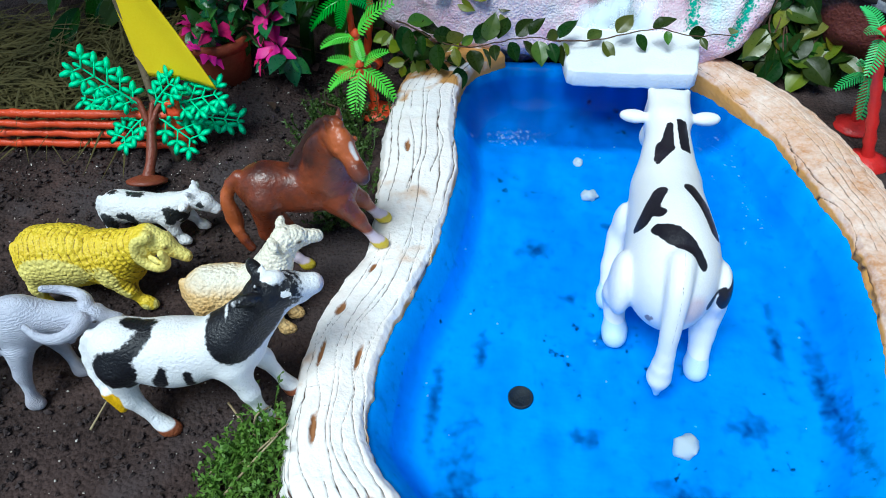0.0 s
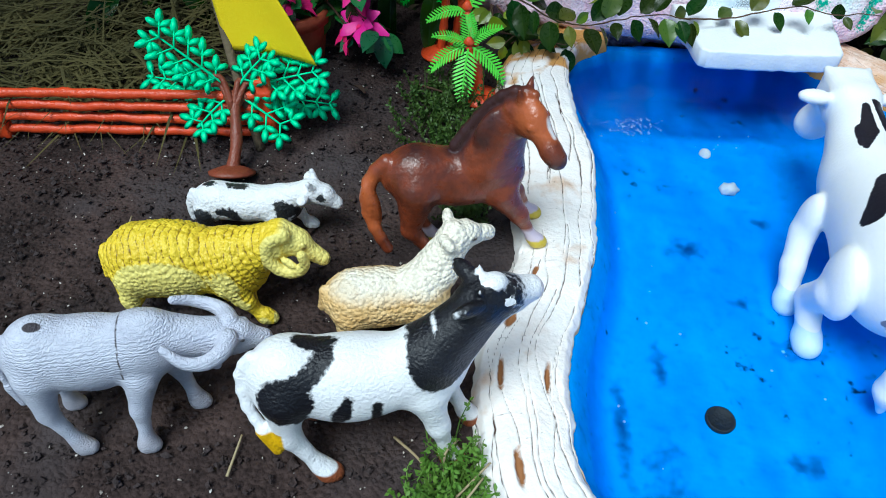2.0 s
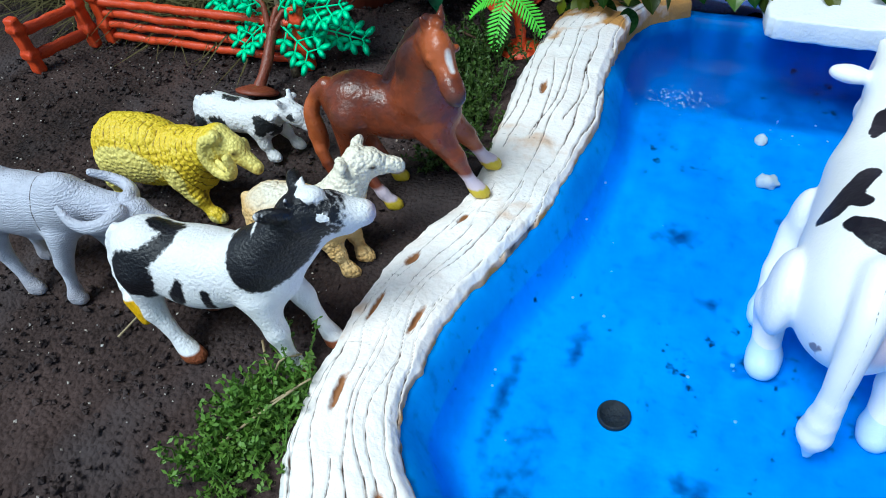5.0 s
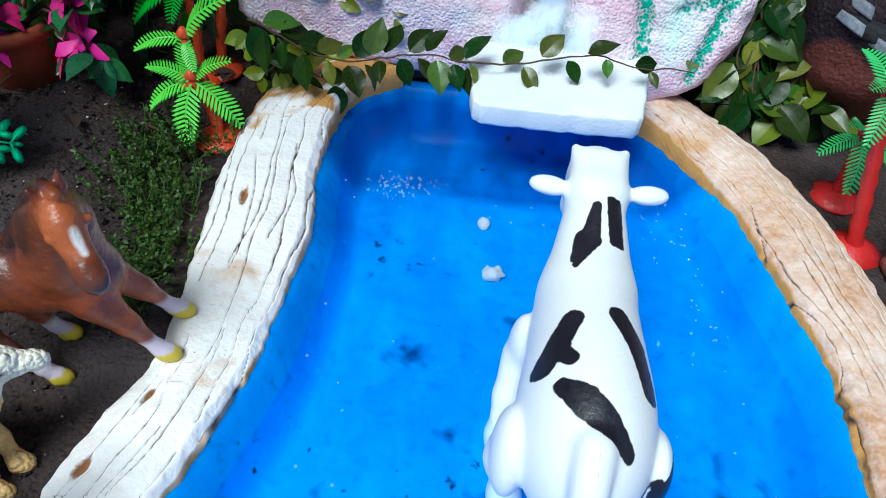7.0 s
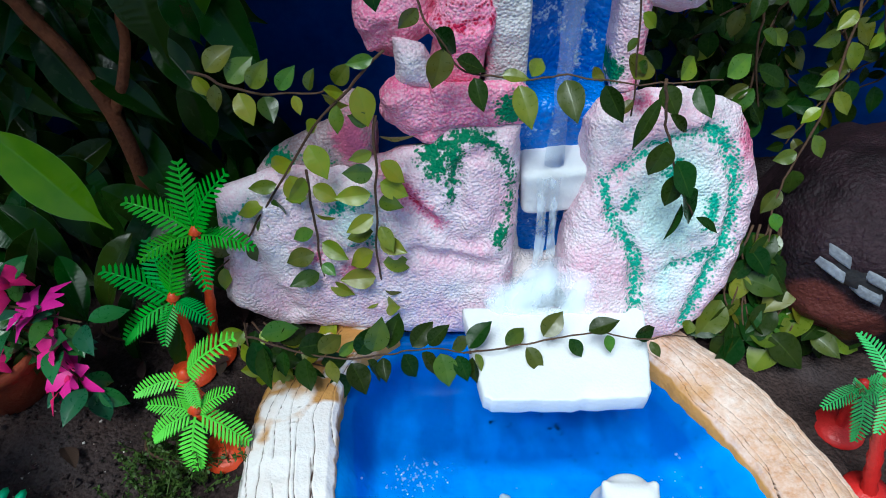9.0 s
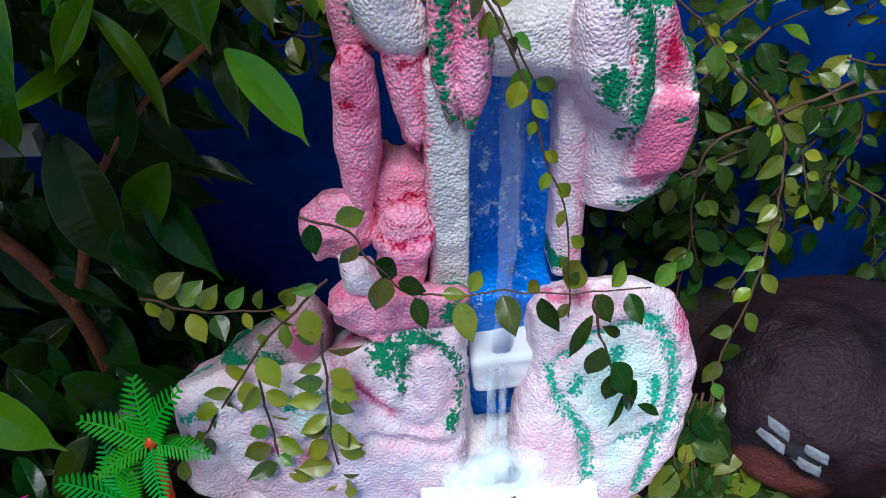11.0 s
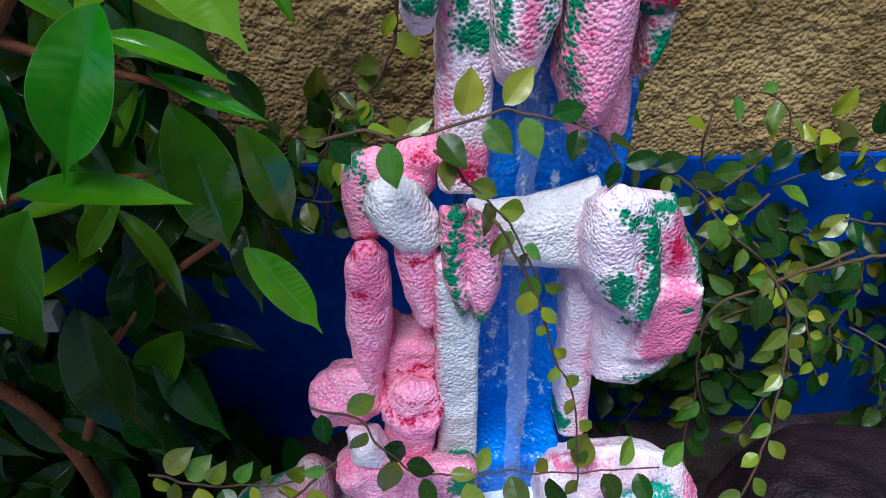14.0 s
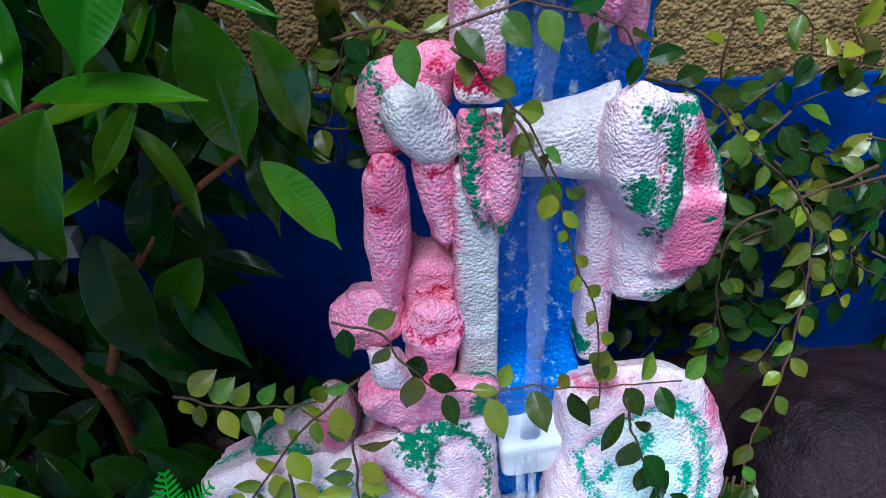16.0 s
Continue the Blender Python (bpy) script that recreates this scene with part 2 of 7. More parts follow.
PINK, RED = (0.72, 0.16, 0.30), (0.48, 0.006, 0.06)


def stone_mat(name, base, base2, layers, frost=0.42):
    return mat(name, base, 0.62, base2, 26, 240, 0.9, 1.1, 420, layers, spec=0.25, vor=420, dab=1.2, frost=((0.90, 0.86, 0.90), frost))


PAINT = [("wash", (0.70, 0.90, 0.86), 1.8, 2.4, 110), ("pink", PINK, 0.6, 2.4, 130), ("red", RED, 0.3, 2.2, 150), ("green", GREEN, 0.28, 2.8, 200), ("teal", TEAL, 0.3, 2.4, 220)]
M["dull_stone"] = stone_mat("weathered_pink_stone", (0.46, 0.26, 0.28), (0.36, 0.26, 0.27), PAINT)
M["stone"] = stone_mat("painted_stone", (0.88, 0.77, 0.82), (0.80, 0.40, 0.54), PAINT, 0.36)
M["pink_stone"] = stone_mat("pink_painted_stone", (0.85, 0.10, 0.28), (0.87, 0.33, 0.50), PAINT, 0.44)
M["cream_stone"] = stone_mat("cream_painted_stone", (0.84, 0.78, 0.80), (0.74, 0.64, 0.62), PAINT)
M["grey_stone"] = stone_mat("grey_painted_stone", (0.66, 0.64, 0.64), (0.42, 0.40, 0.42), PAINT)
M["blue_stone"] = mat("blue_channel_paint", (0.0, 0.19, 0.74), 0.3, (0.0, 0.11, 0.50), 22, 200, 0.8, 1.2, 240, [("chip", (0.55, 0.68, 0.82), 0.12, 1.1, 420)], vor=240)
M["dark_stone"] = mat("dark_brown_stone", (0.030, 0.013, 0.019), 0.55, (0.006, 0.003, 0.005), 14, 260, 1.0, 1.2, 320, [("red", (0.10, 0.025, 0.02), 0.3, 1.0, 60)], spec=0.22)
M["stem"] = mat("brown_stem", (0.10, 0.05, 0.025), 0.8, (0.05, 0.025, 0.012), 60, 300, 0.7, 0.6, 500)
M["bark"] = mat("red_brown_bark", (0.22, 0.062, 0.018), 0.8, (0.09, 0.024, 0.009), 40, 260, 0.8, 0.8, 300)
RIB = ("rib", (0.16, 0.24, 0.04), 0.35, 0.1, 100)
M["leaf_fig"] = mat("creeper_leaf", (0.05, 0.105, 0.008), 0.32, (0.10, 0.15, 0.008), 2.5, 9, 0.6, 0.06, 7, [RIB], vary=0.9)
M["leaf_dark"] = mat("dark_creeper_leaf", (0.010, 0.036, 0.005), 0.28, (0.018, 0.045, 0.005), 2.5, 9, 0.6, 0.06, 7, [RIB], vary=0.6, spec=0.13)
M["leaf_lime"] = mat("yellow_green_leaf", (0.15, 0.22, 0.008), 0.35, (0.22, 0.23, 0.006), 2.5, 9, 0.7, 0.06, 7, [RIB], vary=0.4)
M["leaf_big"] = mat("glossy_green_leaf", (0.024, 0.135, 0.002), 0.15, (0.070, 0.20, 0.002), 1.6, 7, 0.6, 0.05, 5, [("rib", (0.12, 0.25, 0.04), 0.3, 0.05, 30), ("edge", (0.12, 0.26, 0.06), 0.3, 0.4, 8)], vary=0.5, spec=0.33)
# the big leaf again, with the shade inside the shrub put into its colour
M["leaf_bigshade"] = mat("shaded_green_leaf", (0.007, 0.034, 0.003), 0.2, (0.014, 0.050, 0.003), 1.6, 7, 0.6, 0.05, 5, [("rib", (0.05, 0.09, 0.02), 0.3, 0.05, 30), ("edge", (0.05, 0.10, 0.03), 0.3, 0.4, 8)], vary=0.6, spec=0.2)
M["leaf_shrub"] = mat("shrub_leaf", (0.015, 0.12, 0.035), 0.3, (0.03, 0.15, 0.04), 2.5, 9, 0.6, 0.06, 7, [("rib", (0.2, 0.4, 0.25), 0.3, 0.1, 100)], vary=0.7)
M["petal"] = mat("magenta_petal", (0.85, 0.015, 0.26), 0.5, (0.72, 0.01, 0.16), 80, 400, 0.7, vary=0.3)
M["terracotta"] = mat("terracotta", (0.34, 0.06, 0.02), 0.7, (0.22, 0.03, 0.012), 30, 200, 0.8, 0.4, 300)
M["orange"] = mat("orange_red_plastic", (0.75, 0.075, 0.015), 0.4, (0.55, 0.045, 0.012), 40, 300, 0.6, 0.4, 400)
M["redplastic"] = mat("red_plastic", (0.62, 0.02, 0.02), 0.4, (0.42, 0.012, 0.012), 40, 300, 0.6, 0.3, 400)
M["brownplastic"] = mat("brown_plastic", (0.24, 0.055, 0.025), 0.45, (0.16, 0.03, 0.015), 50, 300, 0.7, 0.5, 350)
M["mint"] = mat("mint_plastic", (0.06, 0.82, 0.38), 0.45, (0.03, 0.70, 0.30), 60, 300, 0.6, spec=0.25)
M["limeplastic"] = mat("light_green_plastic", (0.16, 0.72, 0.06), 0.4, (0.1, 0.6, 0.04), 60, 300, 0.6)
M["palmgreen"] = mat("green_plastic", (0.01, 0.42, 0.03), 0.35, (0.01, 0.30, 0.02), 60, 300, 0.6, vary=0.25)
M["yellow"] = mat("yellow_felt", (0.88, 0.66, 0.0), 0.85, (0.82, 0.58, 0.0), 20, 400, 0.5, 0.3, 900)
M["stick"] = mat("grey_wood", (0.20, 0.15, 0.09), 0.85, (0.10, 0.07, 0.04), 30, 300, 0.8, 0.8, 300)
M["straw"] = mat("dry_grass", (0.105, 0.085, 0.022), 0.85, (0.04, 0.038, 0.010), 12, 200, 0.8)
M["moss"] = mat("moss_leaf", (0.035, 0.085, 0.008), 0.6, (0.06, 0.10, 0.012), 40, 300, 0.8)
M["litter"] = mat("dead_leaf", (0.055, 0.032, 0.016), 0.85, (0.025, 0.014, 0.008), 40, 300, 0.8, vary=0.8)
M["pebble"] = mat("pale_pebble", (0.82, 0.79, 0.76), 0.7, (0.66, 0.6, 0.55), 60, 300, 0.8, 0.5, 300)


def water_mat(name, tint, gloss_rough, ripple, scale, opacity, patches=0):
    """Clear water: transparent, with a mirror that grows by Fresnel and a little pale body."""
    m = bpy.data.materials.new(name)
    m.use_nodes = True
    N, L = m.node_tree.nodes, m.node_tree.links
    N.remove(N["Principled BSDF"])
    out = N["Material Output"]
    tr, gl, df = N.new("ShaderNodeBsdfTransparent"), N.new("ShaderNodeBsdfGlossy"), N.new("ShaderNodeBsdfDiffuse")
    tr.inputs[0].default_value, df.inputs[0].default_value, gl.inputs["Roughness"].default_value = (*tint, 1), (0.8, 0.9, 1, 1), gloss_rough
    fr, m1, m2 = N.new("ShaderNodeFresnel"), N.new("ShaderNodeMixShader"), N.new("ShaderNodeMixShader")
    fr.inputs["IOR"].default_value = 1.27
    tc, nz, bp = N.new("ShaderNodeTexCoord"), N.new("ShaderNodeTexNoise"), N.new("ShaderNodeBump")
    nz.inputs["Scale"].default_value, nz.inputs["Detail"].default_value = scale, 3
    bp.inputs["Strength"].default_value, bp.inputs["Distance"].default_value = ripple, 0.003
    L.new(tc.outputs["Object"], nz.inputs["Vector"])
    L.new(nz.outputs["Fac"], bp.inputs["Height"])
    L.new(bp.outputs["Normal"], gl.inputs["Normal"])
    L.new(bp.outputs["Normal"], fr.inputs["Normal"])
    m1.inputs[0].default_value = opacity
    if patches:
        p, r = N.new("ShaderNodeTexNoise"), N.new("ShaderNodeMapRange")
        mp = N.new("ShaderNodeMapping")
        mp.inputs["Scale"].default_value = (1.0, 1.0, 0.35)
        p.inputs["Scale"].default_value, p.inputs["Detail"].default_value = patches, 4
        for key, v in zip(("From Min", "From Max", "To Min", "To Max"), (0.38, 0.62, 0.0, opacity * 1.6)):
            r.inputs[key].default_value = v
        L.new(tc.outputs["Object"], mp.inputs["Vector"])
        L.new(mp.outputs[0], p.inputs["Vector"])
        L.new(p.outputs["Fac"], r.inputs["Value"])
        L.new(r.outputs["Result"], m1.inputs[0])
    L.new(tr.outputs[0], m1.inputs[1])
    L.new(df.outputs[0], m1.inputs[2])
    L.new(fr.outputs[0], m2.inputs[0])
    L.new(m1.outputs[0], m2.inputs[1])
    L.new(gl.outputs[0], m2.inputs[2])
    L.new(m2.outputs[0], out.inputs["Surface"])
    return m


M["water"] = water_mat("clear_water", (0.78, 0.92, 1.0), 0.02, 0.55, 110, 0.0)
M["fall"] = water_mat("falling_water", (0.92, 0.97, 1.0), 0.1, 0.5, 120, 0.11)
M["fall_low"] = water_mat("white_falling_water", (0.95, 0.98, 1.0), 0.2, 0.5, 120, 0.32, 90)
M["spray"] = water_mat("white_spray", (1.0, 1.0, 1.0), 0.6, 0.0, 160, 0.2, 45)
M["spray"].node_tree.nodes["Fresnel"].inputs["IOR"].default_value = 1.0

# ---- pool outline ----
IN_L = [(0.02, 0.845), (-0.022, 0.80), (-0.024, 0.71), (-0.015, 0.648), (-0.018, 0.58), (-0.024, 0.535), (-0.038, 0.478), (-0.048, 0.438), (-0.049, 0.396), (-0.046, 0.36), (-0.016, 0.322), (0.02, 0.27), (0.08, 0.235)]
OUT_L = [(-0.055, 0.86), (-0.095, 0.785), (-0.099, 0.705), (-0.094, 0.64), (-0.088, 0.585), (-0.087, 0.53), (-0.103, 0.482), (-0.112, 0.435), (-0.110, 0.385), (-0.106, 0.345), (-0.092, 0.305), (-0.045, 0.225), (0.06, 0.165)]
IN_R = [(0.20, 0.85), (0.234, 0.805), (0.262, 0.752), (0.284, 0.705), (0.297, 0.645), (0.311, 0.592), (0.316, 0.545), (0.311, 0.495), (0.302, 0.44), (0.285, 0.38), (0.25, 0.31), (0.18, 0.25), (0.08, 0.235)]
OUT_R = [(0.25, 0.87), (0.293, 0.822), (0.326, 0.778), (0.352, 0.714), (0.364, 0.658), (0.378, 0.59), (0.388, 0.54), (0.385, 0.485), (0.375, 0.42), (0.355, 0.345), (0.31, 0.26), (0.22, 0.18), (0.06, 0.165)]
inner = np.vstack([spline(IN_L, 150), spline(IN_R, 150)[::-1]])


def pool_dist(xy):
    """Distance to the pool's inner edge, positive inside it."""
    best, inside = np.full(len(xy), 9.0), np.zeros(len(xy), bool)
    a, b = inner, np.roll(inner, -1, axis=0)
    for p, q in zip(a, b):
        d, w = q - p, xy - p
        h = np.clip(w @ d / max(d @ d, 1e-12), 0, 1)
        best = np.minimum(best, np.linalg.norm(w - h[:, None] * d, axis=1))
        cross = ((p[1] > xy[:, 1]) != (q[1] > xy[:, 1])) & (xy[:, 0] < (q[0] - p[0]) * (xy[:, 1] - p[1]) / (q[1] - p[1] + 1e-12) + p[0])
        inside ^= cross
    return np.where(inside, best, -best)


def smooth(a, b, x):
    w = np.clip((x - a) / (b - a), 0, 1)
    return w * w * (3 - 2 * w)


FLOOR_Z = -0.032


# ---- ground, walls ----
def build_ground():
    xs = np.concatenate([[-6, -3, -1.6, -1.1], np.arange(-0.85, 0.75, 0.0042), [1.0, 1.6, 3, 6]])
    ys = np.concatenate([[-6, -3, -1.2, -0.4, 0.0], np.arange(0.12, 1.13, 0.0042), [1.2]])
    X, Y = np.meshgrid(xs, ys, indexing="ij")
    xy = np.stack([X.ravel(), Y.ravel()], 1)
    P = np.column_stack([xy, np.zeros(len(xy))])
    z = 0.003 * fbm(P, 22, 2, 1) + (0.0012 + 0.0036 * smooth(-0.2, 0.5, fbm(P, 12, 2, 9))) * np.abs(fbm(P, 75, 3, 2)) - 0.0030
    z += 0.006 * smooth(0.72, 0.95, Y.ravel()) * fbm(P, 30, 3, 3)
    d = pool_dist(xy)
    z = np.where(d > -0.045, -0.06, z + 0.004 * smooth(-0.11, -0.06, d))
    damp = 0.5 - fbm(P, 14, 2, 5) * 0.8 - 0.2
    return grid_mesh("ground", np.column_stack([xy, z]).reshape(*X.shape, 3), True, {"damp": damp})


thing("ground", build_ground(), M["soil"], "dark brown damp garden soil with small clods", "soil", kind="structure")


def slab(name, lo, hi):
    bm = bmesh.new()
    bmesh.ops.create_cube(bm, size=1)
    bmesh.ops.scale(bm, vec=V(hi) - V(lo), verts=bm.verts)
    bmesh.ops.translate(bm, vec=(V(lo) + V(hi)) / 2, verts=bm.verts)
    me = bpy.data.meshes.new(name)
    bm.to_mesh(me)
    bm.free()
    return me


def build_stucco():
    xs, zs = np.arange(-0.45, 0.75, 0.0032), np.arange(0.345, 0.72, 0.0032)
    X, Z = np.meshgrid(xs, zs, indexing="ij")
    P = np.column_stack([X.ravel(), np.zeros(X.size), Z.ravel()])
    y = 1.123 - 0.0042 * np.abs(fbm(P, 120, 3, 4)) + 0.0015 * fbm(P, 18, 2, 6)
    return grid_mesh("stucco", np.column_stack([P[:, 0], y, P[:, 2]]).reshape(*X.shape, 3))


back = thing("wall_north", slab("wall_north", (-3, 1.135, -0.1), (3, 1.30, 2.2)), M["stucco"], "rough ochre plastered garden wall", "wall", kind="structure")
part("plaster", build_stucco(), M["stucco"], back, "rough cast ochre plaster")
part("painted_band", slab("painted_band", (-3, 1.116, -0.1), (3, 1.1345, 0.3575)), M["blue_wall"], back, "dark blue painted lower band")


# ---- pool ----
def build_rim(name, outer, inn, seed, n=420, m=96):
    o, i = spline(outer, n), spline(inn, n)
    u = np.linspace(0, 1, m)
    xy = o[:, None] + (i - o)[:, None] * u[None, :, None]
    s = np.concatenate([[0], np.cumsum(np.linalg.norm(np.diff((o + i) / 2, axis=0), axis=1))])
    S, U = np.meshgrid(s, u, indexing="ij")
    Q = np.column_stack([S.ravel(), U.ravel() * 0.065, np.zeros(S.size)])
    wob = fbm(Q * arr(1, 0.25, 1), 16, 2, seed).reshape(S.shape)
    groove, pit = np.full(S.shape, 1.0), np.full(S.shape, 1.0)
    r = np.random.default_rng(int(seed * 10))
    for k in range(9):
        c = (k + 0.7) / 9.5
        line = c + 0.07 * wob + 0.085 * fbm(np.column_stack([s, np.full(n, k * 3.1), np.zeros(n)]), 17, 2, seed + k)[:, None]
        live = fbm(np.column_stack([s, np.full(n, k * 5.7), np.zeros(n)]), 13, 2, seed + 20 + k)[:, None] + r.uniform(0.1, 0.7)
        groove = np.minimum(groove, np.abs(U - line) / (0.0088 * (1 + 0.6 * wob)) - 0.5 + np.where(live < 0, 2.0, 0))
    for k in range(7):
        cs, cu = r.uniform(0.02, s[-1] * 0.8), r.uniform(0.2, 0.85)
        pit = np.minimum(pit, np.hypot((S - cs) / r.uniform(0.004, 0.012), (U - cu) / r.uniform(0.025, 0.05)) - 1)
    prof = np.interp(u, [0, 0.03, 0.1, 0.3, 0.6, 0.9, 0.97, 1.0], [-0.03, 0.004, 0.015, 0.020, 0.0215, 0.018, 0.0125, -0.02])
    z = prof[None] + 0.0035 * wob + 0.0009 * fbm(Q, 90, 3, seed + 2).reshape(S.shape) - 0.0019 * smooth(0.6, -0.6, groove) - 0.003 * smooth(0.4, -0.7, pit)
    edge = (0.0026 * fbm(Q[:, [0, 0, 2]], 31, 2, seed + 4) + 0.0013 * fbm(Q[:, [0, 1, 2]], 190, 2, seed + 5)).reshape(S.shape)[..., None]
    side = (i - o) / np.linalg.norm(i - o, axis=1)[:, None]
    xy = xy + side[:, None] * edge * np.abs(U - 0.5)[..., None] * 1.4
    speck = 0.72 - 0.5 * fbm(Q, 260, 2, seed + 9).reshape(S.shape)
    for k in range(30):
        c = r.uniform(0.03, s[-1])
        cross = np.abs(S - c - 0.004 * fbm(Q, 50, 2, seed + 40 + k).reshape(S.shape)) / 0.0007 + np.where(np.abs(U - r.uniform(0.2, 0.8)) > 0.22, 3, 0)
        groove = np.minimum(groove, cross)
    far_end = (S - 0.05) / 0.06 + 1.6 * fbm(Q, 55, 3, seed + 7).reshape(S.shape) if seed == 1.0 else S * 0 + 3
    ochre = np.minimum(far_end, np.minimum(((0.972 if seed == 1.0 else 0.962) - U) / 0.035 - 0.2, (0.75 if seed == 1.0 else 0.72) + 0.7 * fbm(Q, 26, 3, seed + 6).reshape(S.shape)))
    return grid_mesh(name, np.concatenate([xy, z[..., None]], -1), True, {"groove": groove, "pit": pit, "ochre": ochre, "speck": speck})


thing("pool_edge", build_rim("pool_edge", OUT_L, IN_L, 1.0), M["rim"], "cream concrete pool edge carved like a weathered log", "pool edge", "pool edges", "structure")
thing("pool_edge", build_rim("pool_edge", OUT_R[::-1], IN_R[::-1], 2.0), M["rim_pink"], "pinkish cream concrete pool edge carved with long cracks", "pool edge", "pool edges", "structure")


def build_basin():
    xs, ys = np.arange(-0.075, 0.345, 0.0022), np.arange(0.2, 0.875, 0.0022)
    X, Y = np.meshgrid(xs, ys, indexing="ij")
    xy = np.stack([X.ravel(), Y.ravel()], 1)
    d = pool_dist(xy)
    P = np.column_stack([xy, np.zeros(len(xy))])
    z = FLOOR_Z + 0.041 * (1 - smooth(-0.004, 0.032, d)) ** 1.4 + 0.0012 * fbm(P, 40, 2, 8) - 0.012 * smooth(0.70, 0.80, xy[:, 1])
    z = np.where(d < -0.012, -0.02, z)
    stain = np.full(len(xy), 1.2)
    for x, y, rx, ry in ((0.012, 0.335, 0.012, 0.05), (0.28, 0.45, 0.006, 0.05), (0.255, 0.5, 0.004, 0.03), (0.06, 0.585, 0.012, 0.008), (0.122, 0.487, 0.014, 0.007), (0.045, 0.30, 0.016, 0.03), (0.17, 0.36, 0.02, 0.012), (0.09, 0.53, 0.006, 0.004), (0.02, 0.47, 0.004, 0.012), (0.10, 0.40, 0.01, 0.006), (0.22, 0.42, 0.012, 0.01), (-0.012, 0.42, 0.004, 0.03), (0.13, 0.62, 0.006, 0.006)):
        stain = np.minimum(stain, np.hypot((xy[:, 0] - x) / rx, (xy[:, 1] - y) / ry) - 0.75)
    dirt = 0.60 - fbm(P, 150, 2, 11) * 0.5 - 0.35 * fbm(P, 11, 2, 12)
    # shade under and beside the slab, painted as darker blue past this y
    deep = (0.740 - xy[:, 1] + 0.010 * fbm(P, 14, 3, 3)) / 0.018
    streak = 0.35 - fbm(P * arr(1.0, 0.35, 1), 55, 3, 21) * 0.8 - 0.4 * fbm(P, 12, 2, 22)
    # small glints painted on the floor as pale blue dots
    glint = 0.78 - fbm(P, 170, 2, 31) * 0.5 - 0.25 * fbm(P, 14, 2, 32)
    return grid_mesh("basin", np.column_stack([xy, z]).reshape(*X.shape, 3), True, {"stain": stain, "dirt": dirt, "deep": deep, "streak": streak, "glint": glint})


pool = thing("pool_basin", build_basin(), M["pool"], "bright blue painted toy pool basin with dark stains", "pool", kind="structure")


def build_water():
    xs, ys = np.arange(-0.06, 0.335, 0.006), np.arange(0.23, 0.865, 0.006)
    X, Y = np.meshgrid(xs, ys, indexing="ij")
    d = pool_dist(np.stack([X.ravel(), Y.ravel()], 1)).reshape(X.shape)
    P = np.column_stack([X.ravel(), Y.ravel(), np.zeros(X.size)])
    amp = 0.0004 + 0.0016 * smooth(0.6, 0.8, Y)
    Z = -0.012 + amp * fbm(P, 60, 2, 14).reshape(X.shape)
    i = np.arange(X.size).reshape(X.shape)
    faces = np.stack([i[:-1, :-1], i[1:, :-1], i[1:, 1:], i[:-1, 1:]], -1)
    ok = d[:-1, :-1] > -0.004
    return to_mesh("water", np.stack([X, Y, Z], -1).reshape(-1, 3), faces[ok])


water = thing("water", build_water(), M["water"], "clear shallow water with small ripples", "water", kind="structure")
water.visible_shadow = False


# ---- toy animals: local x ahead, y to the left, z up ----
def least(*fs):
    return lambda P: np.minimum.reduce([f(P) for f in fs]) / 0.006


def from_above(*fs):
    """Paint that follows the outline seen from above."""
    return lambda P: np.minimum.reduce([f(P * arr(1, 1, 0)) for f in fs]) / 0.006 + np.where(P[:, 2] < 0.075, 9, 0)


def from_side(y_max, *fs):
    """Paint that follows the outline seen from the animal's right."""
    return lambda P: np.minimum.reduce([f(P * arr(1, 0, 1)) for f in fs]) / 0.006 + np.where(P[:, 1] > y_max, 9, 0)


def figure(name, shapes, lo, hi, step, material, at, heading, label, category, k=0.005, fine=(), kf=0.0015, attrs=None, group="toy animals", rough=0.0, rscale=300.0, relief=None, stretch=(1, 1, 1)):
    """A figurine: soft body shapes, then horns, ears and the like with sharper joints, cut flat at the ground."""
    body = blend(shapes, k)
    if relief:
        plain = body
        body = lambda P: plain(P) + relief(P)
    f = blend([body, *fine], kf, [block((0, 0, -0.05), (0.5, 0.5, 0.05), 0.0005)], 0.001)
    me = solid(name, f, lo, hi, step, attrs, rough, rscale, len(name) * 1.7)
    return thing(name, me, material, label, category, group, m=pose(*at, 0, 0, heading) @ Matrix.Diagonal((*stretch, 1)))


def leg(x, y, top, knee, foot, r):
    """Thigh, shin, fetlock and a hoof."""
    kx, ky, kz = knee
    fx, fy, fz = foot
    s = r[2]
    mid = (kx + (fx - kx) * 0.75, ky + (fy - ky) * 0.75, kz + (fz - kz) * 0.72)
    return [cap((x, y, top), knee, r[0], r[1]), cap(knee, mid, r[1] * 0.95, s * 0.82), cap(mid, (fx, fy, fz + s * 1.1), s * 0.86, s * 0.95), cap((fx, fy, fz + s * 0.75), (fx + s * 0.8, fy, fz + s * 0.5), s * 1.18, s * 1.05)]


def arc(points, r0, r1, n=8):
    p = spline(points, n + 1)
    return [cap(p[i], p[i + 1], r0 + (r1 - r0) * i / n, r0 + (r1 - r0) * (i + 1) / n) for i in range(n)]


def ridges(points, r0, r1, n, deep=0.0006):
    """A ringed horn."""
    p = spline(points, n)
    return [ell(p[i], (r0 + (r1 - r0) * i / n + deep,) * 3) for i in range(n)] + arc(points, r0, r1, 8)


BLACK = (0.005, 0.005, 0.009)

